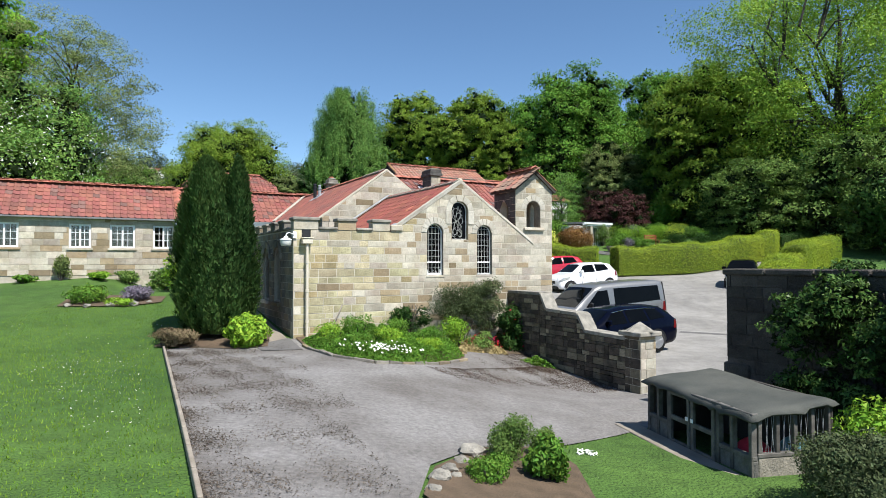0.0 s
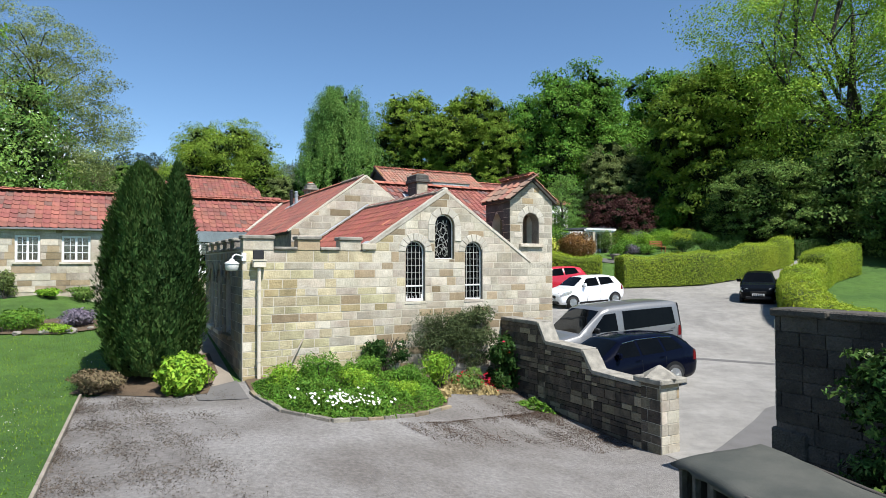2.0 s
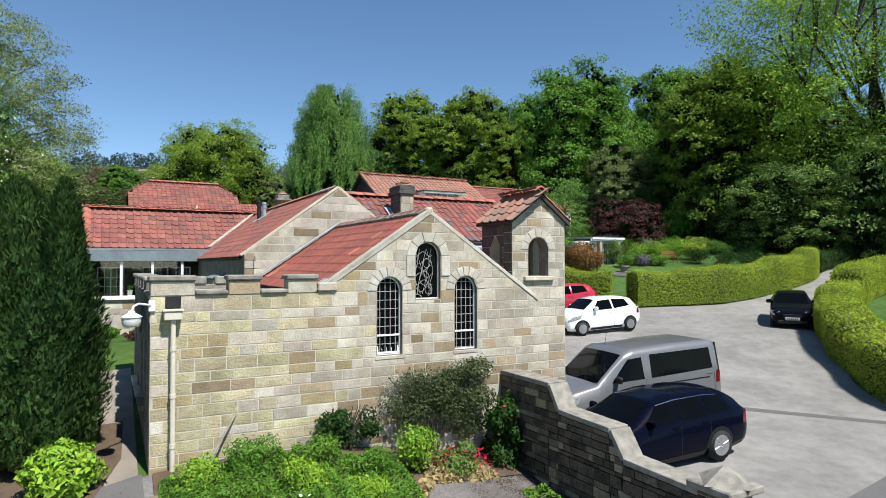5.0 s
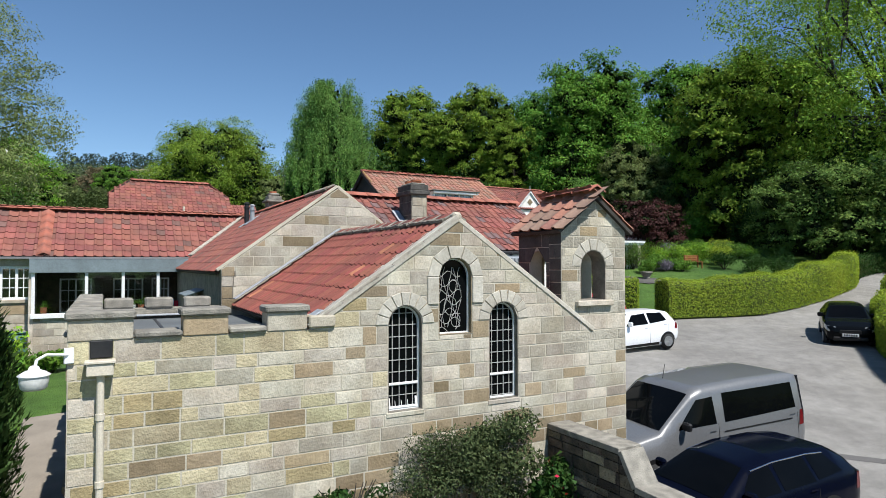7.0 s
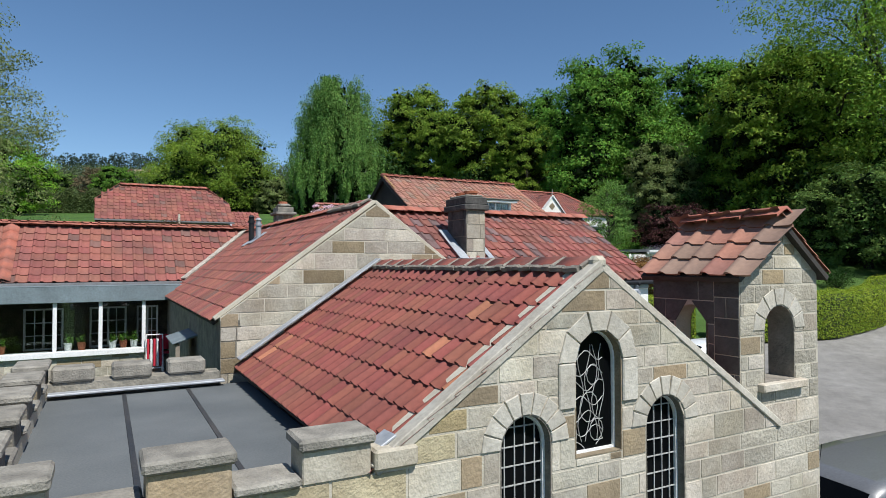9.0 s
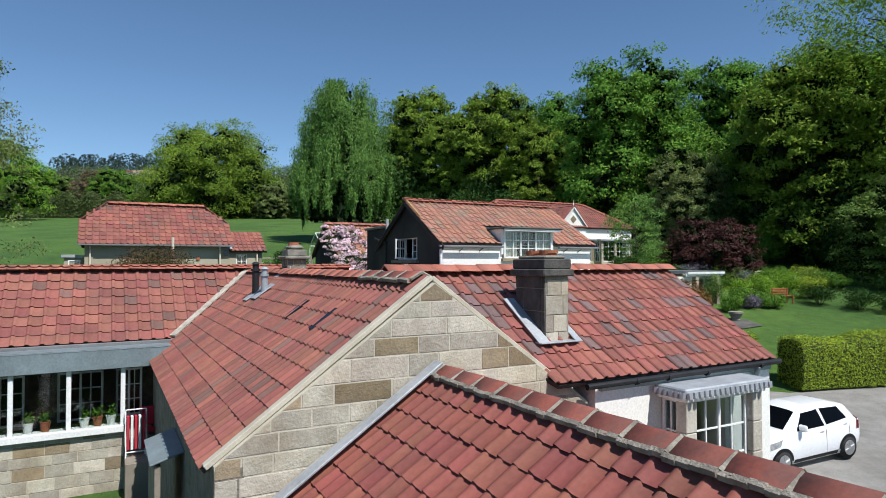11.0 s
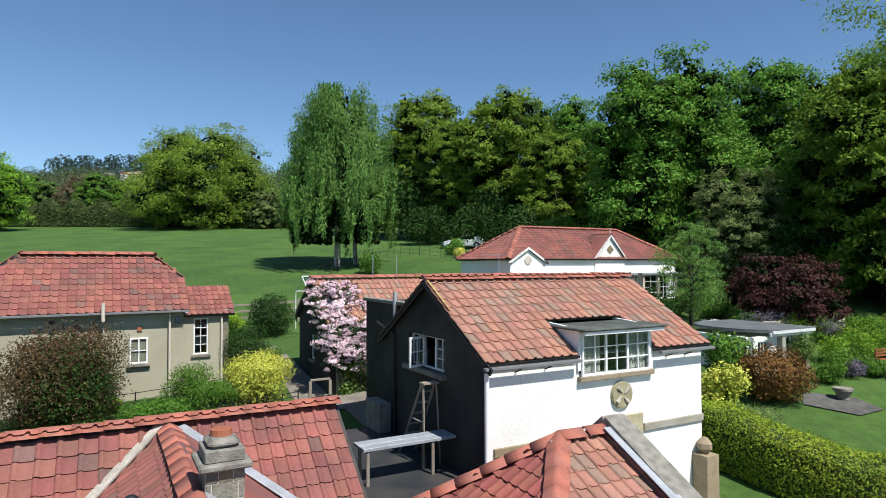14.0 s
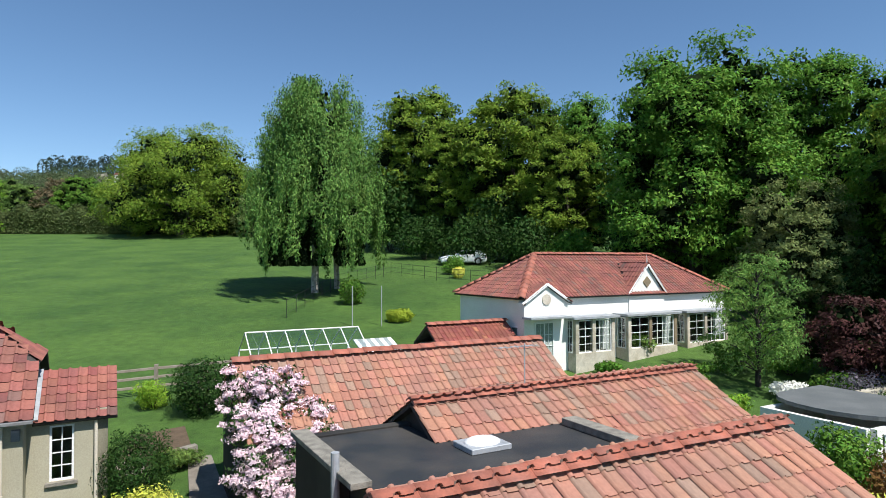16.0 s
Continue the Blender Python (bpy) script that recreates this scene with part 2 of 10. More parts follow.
def glass_mat(name, tint=(0.9, 0.95, 0.95), rough=0.02):
    m = bpy.data.materials.new(name)
    m.use_nodes = True
    nt = m.node_tree
    g = nt.nodes.new("ShaderNodeBsdfGlossy")
    g.inputs["Roughness"].default_value = rough
    t = nt.nodes.new("ShaderNodeBsdfTransparent")
    t.inputs[0].default_value = (*tint, 1)
    mx = nt.nodes.new("ShaderNodeMixShader")
    mx.inputs[0].default_value = 0.08
    nt.links.new(t.outputs[0], mx.inputs[1])
    nt.links.new(g.outputs[0], mx.inputs[2])
    nt.links.new(mx.outputs[0], nt.nodes["Material Output"].inputs[0])
    return m


CLEAR = glass_mat("greenhouse_glass", (0.95, 0.97, 0.97))
GLASS = glass_mat("window_glass", (0.75, 0.8, 0.8))
DARK_GLASS = mat("dark_glass", (0.003, 0.0035, 0.004), (0.005, 0.0055, 0.006), 0.05, 2, 5, 0.5, 0, spec=0.06)

LEAF_BEECH = leaf_mat("beech_leaf", (0.15, 0.30, 0.042), (0.085, 0.19, 0.026), trans=0.25, rand=0.7)
LEAF_OAK = leaf_mat("oak_leaf", (0.205, 0.30, 0.036), (0.12, 0.195, 0.026), trans=0.25, rand=0.7)
LEAF_WILLOW = leaf_mat("birch_leaf", (0.15, 0.27, 0.06), (0.085, 0.175, 0.04), rand=0.7)
LEAF_DARK = leaf_mat("dark_leaf", (0.036, 0.082, 0.017), (0.022, 0.052, 0.012))
LEAF_GREEN = leaf_mat("mid_green_leaf", (0.115, 0.225, 0.03), (0.075, 0.16, 0.022))
LEAF_CYP = leaf_mat("cypress_leaf", (0.07, 0.125, 0.03), (0.034, 0.07, 0.02), trans=0.15, rand=0.8)
LEAF_HEDGE = leaf_mat("hedge_leaf", (0.33, 0.41, 0.042), (0.24, 0.33, 0.035), rand=0.3, hue=0.04, trans=0.25)
LEAF_LIME = leaf_mat("lime_leaf", (0.22, 0.37, 0.035), (0.15, 0.28, 0.026))
LEAF_YELLOW = leaf_mat("golden_leaf", (0.66, 0.64, 0.13), (0.42, 0.47, 0.06))
LEAF_RED = leaf_mat("copper_leaf", (0.085, 0.036, 0.032), (0.05, 0.024, 0.022))
LEAF_RUST = leaf_mat("rust_leaf", (0.20, 0.105, 0.035), (0.13, 0.07, 0.025))
LEAF_GREY = leaf_mat("grey_green_leaf", (0.24, 0.30, 0.105), (0.16, 0.20, 0.07), trans=0.35)
LEAF_OLIVE = leaf_mat("olive_leaf", (0.17, 0.26, 0.06), (0.10, 0.17, 0.04), trans=0.25, rand=0.7)
LEAF_HAW = leaf_mat("hawthorn_leaf", (0.20, 0.34, 0.075), (0.12, 0.23, 0.055), trans=0.35, rand=0.7)
LEAF_MAPLE = leaf_mat("maple_leaf", (0.24, 0.43, 0.045), (0.15, 0.31, 0.03), trans=0.35)
LEAF_SYC = leaf_mat("sycamore_leaf", (0.28, 0.42, 0.05), (0.17, 0.29, 0.04), trans=0.3, rand=0.7)
LEAF_HEATH = leaf_mat("heath_leaf", (0.17, 0.13, 0.075), (0.11, 0.10, 0.05))
LEAF_BED = leaf_mat("ground_cover_leaf", (0.115, 0.235, 0.03), (0.07, 0.165, 0.022))
PETAL_PINK = leaf_mat("pink_petal", (0.88, 0.72, 0.76), (0.82, 0.6, 0.66), rand=0.25)
PETAL_WHITE = leaf_mat("white_petal", (0.85, 0.85, 0.80), (0.8, 0.8, 0.72), rand=0.15)
PETAL_RED = leaf_mat("red_petal", (0.45, 0.02, 0.03), (0.3, 0.015, 0.03), rand=0.3)
PETAL_PURPLE = leaf_mat("purple_petal", (0.20, 0.17, 0.22), (0.13, 0.13, 0.13), rand=0.3)

# ---- helpers of the build ----
TURN = 28.6
ORIGIN = Vector((-3.88, 16.05, 0))
CU, SU = math.cos(radians(TURN)), math.sin(radians(TURN))


def loc(a, b, z=0.0):
    """World place of a point given along the chapel's front (a), back from it (b) and up."""
    return Vector((ORIGIN.x + a * CU - b * SU, ORIGIN.y + a * SU + b * CU, z))


def link_mesh(name, verts, faces, material, parent=None, label="", smooth=False):
    me = bpy.data.meshes.new(name)
    me.from_pydata([tuple(v) for v in verts], [], faces)
    me.materials.append(material)
    if smooth:
        me.polygons.foreach_set("use_smooth", [True] * len(me.polygons))
    ob = new(name, me)
    if parent:
        ob.parent = parent
    if label:
        ob["label"] = label
    return ob


def part(name, bm, material, parent, label="", smooth=False):
    me = bpy.data.meshes.new(name)
    bm.to_mesh(me)
    bm.free()
    me.materials.append(material)
    if smooth:
        me.polygons.foreach_set("use_smooth", [True] * len(me.polygons))
    ob = new(name, me)
    if parent:
        ob.parent = parent
    if label:
        ob["label"] = label
    return ob


def add_box(bm, lo, hi, bevel=0.0, m=None):
    r = bmesh.ops.create_cube(bm, size=1.0)
    vs = r["verts"]
    c = [(p + q) / 2 for p, q in zip(lo, hi)]
    s = [q - p for p, q in zip(lo, hi)]
    for v in vs:
        v.co = Vector((c[0] + v.co.x * s[0], c[1] + v.co.y * s[1], c[2] + v.co.z * s[2]))
    if bevel:
        es = list({e for v in vs for e in v.link_edges})
        r2 = bmesh.ops.bevel(bm, geom=es, offset=bevel, segments=1, affect="EDGES")
        vs = list({v for f in r2["faces"] for v in f.verts} | {v for v in vs if v.is_valid})
    if m is not None:
        bmesh.ops.transform(bm, matrix=m, verts=vs)
    return vs


def add_tube(bm, p, q, r1, r2=None, seg=8, caps=True):
    r2 = r1 if r2 is None else r2
    p, q = Vector(p), Vector(q)
    d = q - p
    m = Matrix.Translation((p + q) / 2) @ d.to_track_quat("Z", "Y").to_matrix().to_4x4()
    return bmesh.ops.create_cone(bm, cap_ends=caps, segments=seg, radius1=r1, radius2=r2, depth=d.length, matrix=m)["verts"]


def box_part(name, lo, hi, material, parent, label="", bevel=0.01):
    bm = bmesh.new()
    add_box(bm, lo, hi, bevel)
    return part(name, bm, material, parent, label)


def thing(name, m, label, category, group="", kind=""):
    e = new(name)
    e.matrix_basis = m
    return tagged(e, label, category, group, kind)


def local(a, b, z=0.0, turn=0.0):
    p = loc(a, b, z)
    return pose(p.x, p.y, p.z, 0, 0, TURN + turn)


def clip_poly(poly, px, py, nx, ny):
    """Keep the side of the line through (px, py) to which (nx, ny) points away from."""
    out = []
    for i in range(len(poly)):
        p, q = poly[i - 1], poly[i]
        dp = (p[0] - px) * nx + (p[1] - py) * ny
        dq = (q[0] - px) * nx + (q[1] - py) * ny
        if (dp <= 0) != (dq <= 0):
            t = dp / (dp - dq)
            out.append((p[0] + (q[0] - p[0]) * t, p[1] + (q[1] - p[1]) * t))
        if dq <= 0:
            out.append(q)
    return out


def inside(poly, x, y):
    hit = False
    for i in range(len(poly)):
        (x1, y1), (x2, y2) = poly[i - 1], poly[i]
        if (y1 > y) != (y2 > y) and x < x1 + (y - y1) / (y2 - y1) * (x2 - x1):
            hit = not hit
    return hit


def plate(name, outer, holes, thick, m, material, parent, label=""):
    """A flat wall with openings through it. outer and holes are outlines in (x, z); y goes from 0 to thick; m places it."""
    loops = [outer, *holes]
    flat = [p for lp in loops for p in lp]
    tris = mathutils.geometry.tessellate_polygon([[Vector((x, z, 0)) for x, z in lp] for lp in loops])
    n = len(flat)
    verts = [m @ Vector((x, 0, z)) for x, z in flat] + [m @ Vector((x, thick, z)) for x, z in flat]
    faces = [t for t in tris] + [(t[2] + n, t[1] + n, t[0] + n) for t in tris]
    k = 0
    for lp in loops:
        c = len(lp)
        for i in range(c):
            j = (i + 1) % c
            faces.append((k + i, k + j, k + j + n, k + i + n))
        k += c
    ob = link_mesh(name, verts, faces, material, parent, label)
    bm = bmesh.new()
    bm.from_mesh(ob.data)
    bmesh.ops.recalc_face_normals(bm, faces=bm.faces)
    bm.to_mesh(ob.data)
    bm.free()
    return ob


def arch(xc, z0, zs, r, seg=10):
    """Outline of a round-headed opening: centre, sill, springing, radius."""
    return [(xc - r, z0), (xc + r, z0)] + [(xc + r * math.cos(math.pi * i / seg), zs + r * math.sin(math.pi * i / seg)) for i in range(seg + 1)]


def rect(x0, z0, x1, z1):
    return [(x0, z0), (x1, z0), (x1, z1), (x0, z1)]


# terrain: lower and steeper to the east, rising to the meadow in the north
LEFT_Y, LEFT_Z = (-400, 15, 45, 75, 160, 300, 620, 1100), (0, 0, 3.9, 8.1, 17.0, 36, 92, 110)
RIGHT_Y, RIGHT_Z = (-400, 8, 15, 20, 24, 30, 37, 48, 75, 160, 300, 620, 1100), (-0.6, -0.8, -1.0, -0.72, -0.5, 0.45, 1.1, 3.1, 8.1, 17.0, 36, 92, 110)


def ground_z(x, y):
    r = np.clip((np.asarray(x) + 3.0) / 7.0, 0, 1)
    r = r * r * (3 - 2 * r)
    z = np.interp(y, LEFT_Y, LEFT_Z) * (1 - r) + np.interp(y, RIGHT_Y, RIGHT_Z) * r
    # sunken court between the chapel and the wings
    c_ = np.clip((5.4 - np.abs(np.asarray(x) + 9.2)) / 1.6, 0, 1) * np.clip((np.asarray(y) - 22.0) / 3.0, 0, 1) * np.clip((33.5 - np.asarray(y)) / 2.0, 0, 1)
    return z * (1 - c_) + np.minimum(z, 1.0) * c_


def gz(x, y):
    return float(ground_z(x, y))


# ---- ground ----
xs = np.concatenate([np.linspace(-900, -70, 18), np.linspace(-60, 60, 121), np.linspace(70, 900, 18)])
ys = np.concatenate([np.linspace(-500, -20, 10), np.linspace(-15, 100, 116), np.linspace(105, 200, 20), np.linspace(240, 1200, 14)])
gx, gy = np.meshgrid(xs, ys)
gzz = ground_z(gx, gy)
nx_, ny_ = len(xs), len(ys)
ground = link_mesh("ground", np.stack([gx.ravel(), gy.ravel(), gzz.ravel()], 1).tolist(),
                   [(j * nx_ + i, j * nx_ + i + 1, (j + 1) * nx_ + i + 1, (j + 1) * nx_ + i) for j in range(ny_ - 1) for i in range(nx_ - 1)], GRASS, smooth=True)
tagged(ground, "green mown lawn and meadow grass rising to the hills", "grass", kind="structure")


def sheet(name, outline, material, label, category, up=0.02, step=0.5):
    """A surface laid on the ground inside an outline of world points."""
    pts = [Vector((x, y, 0)) for x, y in outline]
    tri = mathutils.geometry.tessellate_polygon([pts])
    bm = bmesh.new()
    vs = [bm.verts.new(p) for p in pts]
    for t in tri:
        bm.faces.new([vs[i] for i in t])
    x0, x1 = min(p.x for p in pts), max(p.x for p in pts)
    y0, y1 = min(p.y for p in pts), max(p.y for p in pts)
    x = math.ceil(x0 / step) * step
    while x < x1:
        bmesh.ops.bisect_plane(bm, geom=bm.verts[:] + bm.edges[:] + bm.faces[:], plane_co=(x, 0, 0), plane_no=(1, 0, 0))
        x += step
    y = math.ceil(y0 / step) * step
    while y < y1:
        bmesh.ops.bisect_plane(bm, geom=bm.verts[:] + bm.edges[:] + bm.faces[:], plane_co=(0, y, 0), plane_no=(0, 1, 0))
        y += step
    for v in bm.verts:
        v.co.z = gz(v.co.x, v.co.y) + up
    bmesh.ops.recalc_face_normals(bm, faces=bm.faces)
    if sum(f.normal.z for f in bm.faces) < 0:
        bmesh.ops.reverse_faces(bm, faces=bm.faces)
    ob = part(name, bm, material, None, smooth=True)
    return tagged(ob, label, category, kind="structure")

# ---- foliage helpers ----
DENSE = 2.5
# near-black green: the shade between leaves, painted onto cores inside the crowns
CROWN_SHADE = mat("inner_twigs_and_leaves", (0.014, 0.025, 0.008), (0.009, 0.016, 0.006), 0.95, 1.0, 8, 0.8, 0, spec=0.05)
LEAF_V = np.array([(0, 0, 0), (0.5, 0.35, 0.08), (1, 0, 0), (0.5, -0.35, 0.08)])


LEAF_T = np.array([(0, -0.28, 0), (1, 0, 0.0), (0, 0.28, 0.06)])


def leaf_cloud(centres, normals, sizes, seed=0, droop=0.0, blade=LEAF_V):
    """Small pointed leaf blades at the given places, tipped about the given normals."""
    r = np.random.RandomState(seed)
    n = len(centres)
    d = r.normal(size=(n, 3))
    d[:, 2] -= droop
    nn = normals + 0.55 * r.normal(size=(n, 3))
    nn /= np.linalg.norm(nn, axis=1, keepdims=True) + 1e-9
    d -= (d * nn).sum(1, keepdims=True) * nn
    d /= np.linalg.norm(d, axis=1, keepdims=True) + 1e-9
    s = np.cross(nn, d)
    v = centres[:, None, :] + sizes[:, None, None] * ((blade[None, :, 0:1] - 0.5) * d[:, None, :] + blade[None, :, 1:2] * s[:, None, :] + blade[None, :, 2:3] * nn[:, None, :])
    k = len(blade)
    return v.reshape(-1, 3), np.arange(n * k).reshape(n, k)


def mesh_fast(name, v, f, material, parent=None):
    me = bpy.data.meshes.new(name)
    me.vertices.add(len(v))
    me.vertices.foreach_set("co", np.asarray(v, dtype=np.float32).ravel())
    k = f.shape[1]
    me.loops.add(f.size)
    me.loops.foreach_set("vertex_index", f.astype(np.int32).ravel())
    me.polygons.add(len(f))
    me.polygons.foreach_set("loop_start", np.arange(0, f.size, k, dtype=np.int32))
    me.materials.append(material)
    me.update(calc_edges=True)
    ob = new(name, me)
    if parent:
        ob.parent = parent
    return ob


def blob_points(lobes, count, seed, shell=0.72, clumps=0, spread=0.16):
    """Places on the outer part of ellipsoid lobes (x, y, z, rx, ry, rz), with outward ways; clumps: sprays per lobe that gather the leaves."""
    r = np.random.RandomState(seed)
    L = np.array(lobes)
    area = L[:, 3] * L[:, 5]
    idx = r.choice(len(L), size=count, p=area / area.sum())
    d = r.normal(size=(count, 3))
    if clumps:
        c = r.normal(size=(len(L), clumps, 3))
        c[:, :, 2] += 0.25
        c /= np.linalg.norm(c, axis=2, keepdims=True)
        pick = r.randint(0, clumps, count)
        d = c[idx, pick] + r.normal(size=(count, 3)) * (spread, spread, spread * 0.8) * 1.6
    d /= np.linalg.norm(d, axis=1, keepdims=True)
    rad = shell + (1.06 - shell) * r.rand(count) ** 0.7
    if clumps:
        rad = (0.72 + 0.45 * r.rand(len(L), clumps))[idx, pick] * (1 + 0.10 * r.normal(size=count))
    ph = 3.1 * L[idx, 0:3].sum(1)
    wob = 1 + 0.16 * np.sin(5 * d[:, 0] + ph) * np.sin(4 * d[:, 2] + 1.7 * ph) + 0.10 * np.sin(11 * d[:, 1] + ph)
    p = L[idx, :3] + d * L[idx, 3:6] * (rad * wob)[:, None]
    if clumps:
        c0 = c[idx, pick]
        wide = (0.13 + 0.14 * r.rand(len(L), clumps))[idx, pick] * L[idx, 3]
        o = r.normal(size=(count, 3))
        o *= (np.minimum(np.linalg.norm(o, axis=1), 1.75) / np.linalg.norm(o, axis=1))[:, None] * (1, 1, 0.5)
        o[:, 2] -= 0.12 * (o[:, 0] ** 2 + o[:, 1] ** 2)
        p = L[idx, :3] + c0 * L[idx, 3:6] * (0.58 + 0.46 * r.rand(len(L), clumps))[idx, pick][:, None] + o * wide[:, None]
        d = c0 * (0.7, 0.7, 0.5) + o * 0.3 + (0, 0, 0.55)
        d /= np.linalg.norm(d, axis=1, keepdims=True)
    return p, d


def broadleaf(name, x, y, h, w, material, label, leaves=9000, leaf=0.4, seed=1, trunk=0.3, clear=0.2, lobes_n=26, z=None, category="tree", top=1.0, depth=1.0, group="", core=True, fork=0.0, sprays=17):
    """A tree: tapered trunk, limbs out to each lobe of the crown, and a crown of many leaf blades."""
    r = random.Random(seed)
    base = gz(x, y) - 0.1 if z is None else z
    t = thing(name, pose(x, y, base, 0, 0, r.uniform(0, 360)), label, category, group)
    lobes = []
    for i in range(lobes_n):
        f = (i + 0.5) / lobes_n
        zz = h * (clear + (0.88 - clear) * f)
        env = math.sin(math.pi * min(1, 0.12 + 0.88 * ((zz / h - clear) / (1 - clear)) ** 0.85)) ** 0.6
        rad = w / 2 * env
        an = i * 2.399 + r.uniform(-0.4, 0.4)
        rr = rad * r.uniform(0.45, 0.82)
        s = w * r.uniform(0.11, 0.20) * (0.7 + 0.4 * env)
        lobes.append((rr * math.cos(an), rr * math.sin(an) * depth, zz, s, s, s * r.uniform(0.65, 0.95)))
    bm = bmesh.new()
    n = 6
    prev = Vector((0, 0, 0))
    for i in range(n):
        q = Vector((r.gauss(0, 0.012) * h, r.gauss(0, 0.012) * h, h * 0.82 * (i + 1) / n))
        add_tube(bm, prev, q, trunk * (1 - i / n) + 0.03, trunk * (1 - (i + 1) / n) + 0.03, 8)
        prev = q
    nodes = []
    for i in range(13 if fork else 0):
        # heavy crooked boughs out of one fork
        an, q = i * 2.399, Vector((0, 0, fork * h))
        rise = r.uniform(0.02, 0.75)
        for k in range(5):
            an += r.uniform(-0.55, 0.55)
            e = q + Vector((math.cos(an), math.sin(an), rise + r.uniform(-0.2, 0.25))) * w * 0.083
            add_tube(bm, q, e, trunk * (0.42 - 0.075 * k), trunk * (0.345 - 0.075 * k), 6, False)
            q = e
            nodes.append(q.copy())
    for lx, ly, lz, s, _, _ in lobes:
        st = Vector((0, 0, max(h * 0.12, lz - 0.35 * math.hypot(lx, ly) - 0.06 * h)))
        if nodes:
            st = min(nodes, key=lambda p: (p - Vector((lx, ly, lz - 1.0))).length)
        md = st.lerp(Vector((lx, ly, lz)), 0.55) + Vector((0, 0, 0.03 * h))
        k = 0.45 if fork else 1.0
        add_tube(bm, st, md, trunk * 0.32 * k, trunk * 0.2 * k, 5, False)
        add_tube(bm, md, (lx, ly, lz), trunk * 0.2 * k, trunk * 0.06 * k, 5, False)
    part("trunk", bm, BARK, t)
    # dark blades inside each lobe stand in for the crown's inner shade
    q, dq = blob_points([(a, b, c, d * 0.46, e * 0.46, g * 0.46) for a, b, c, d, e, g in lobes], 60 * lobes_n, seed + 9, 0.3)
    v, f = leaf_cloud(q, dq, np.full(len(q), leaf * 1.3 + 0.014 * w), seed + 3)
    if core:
        mesh_fast("inner_crown", v, f, CROWN_SHADE, t)
    p, d = blob_points(lobes, int(leaves * DENSE), seed, 0.72, sprays)
    rs = np.random.RandomState(seed + 5)
    v, f = leaf_cloud(p, d, leaf * 0.72 * (0.5 + 1.0 * rs.rand(len(p))), seed, 0.3, LEAF_T)
    mesh_fast("crown", v, f, material, t)
    return t


def bush(name, x, y, w, h, material, label, leaves=2500, leaf=0.07, seed=1, z=None, category="bush", core=None, squash=1.0, lobes_n=1, group=""):
    base = gz(x, y) if z is None else z
    t = thing(name, pose(x, y, base, 0, 0, 37 * seed), label, category, group)
    r = random.Random(seed)
    lobes = [(0, 0, h * 0.48, w / 2, w / 2 * squash, h * 0.52)]
    if lobes_n > 1:
        lobes = []
        for i in range(lobes_n):
            an, rr = r.uniform(0, 6.28), w * 0.3 * math.sqrt(r.random())
            s = w * r.uniform(0.2, 0.32)
            lobes.append((rr * math.cos(an), rr * math.sin(an) * squash, h * r.uniform(0.25, 0.72), s, s * squash, h * r.uniform(0.2, 0.3)))
    bm = bmesh.new()
    for i in range(7):
        an = i * 0.9
        add_tube(bm, (0.03 * math.cos(an), 0.03 * math.sin(an), -0.05), (w * 0.3 * math.cos(an), w * 0.3 * math.sin(an) * squash, h * 0.6), 0.025, 0.008, 5)
    part("woody_stem", bm, BARK, t)
    p, d = blob_points(lobes, leaves, seed, 0.55)
    p[:, 2] = np.maximum(p[:, 2], 0.01)
    rs = np.random.RandomState(seed + 5)
    v, f = leaf_cloud(p, d, leaf * 1.15 * (0.6 + 0.8 * rs.rand(len(p))), seed, 0, LEAF_T)
    mesh_fast("foliage", v, f, material, t)
    return t



# ---- roofs ----
PW, GAUGE, TL = 0.215, 0.30, 0.35


def pantile_arrays():
    k = 7
    x = PW * np.array((-0.02, 0.04, 0.16, 0.26, 0.34, 0.84, 1.03))
    h = np.array((0.008, 0.034, 0.038, 0.030, 0.002, -0.003, 0.006))
    top0 = np.stack([x, np.zeros(k), h + 0.036], 1)
    top1 = np.stack([x, np.full(k, TL), h + 0.012], 1)
    lip = np.stack([x, np.full(k, 0.012), h + 0.008], 1)
    v = np.concatenate([top0, top1, lip, top0])
    f = []
    for i in range(k - 1):
        f.append((i, i + 1, k + i + 1, k + i))
        f.append((2 * k + i, 2 * k + i + 1, 3 * k + i + 1, 3 * k + i))
    return v, f


PAN_V, PAN_F = pantile_arrays()
PAN_ME = {}


def pan_mesh(material):
    if material.name not in PAN_ME:
        me = bpy.data.meshes.new("pantile")
        me.from_pydata(PAN_V.tolist(), [], PAN_F)
        me.materials.append(material)
        me.polygons.foreach_set("use_smooth", [True] * len(me.polygons))
        PAN_ME[material.name] = me
    return PAN_ME[material.name]


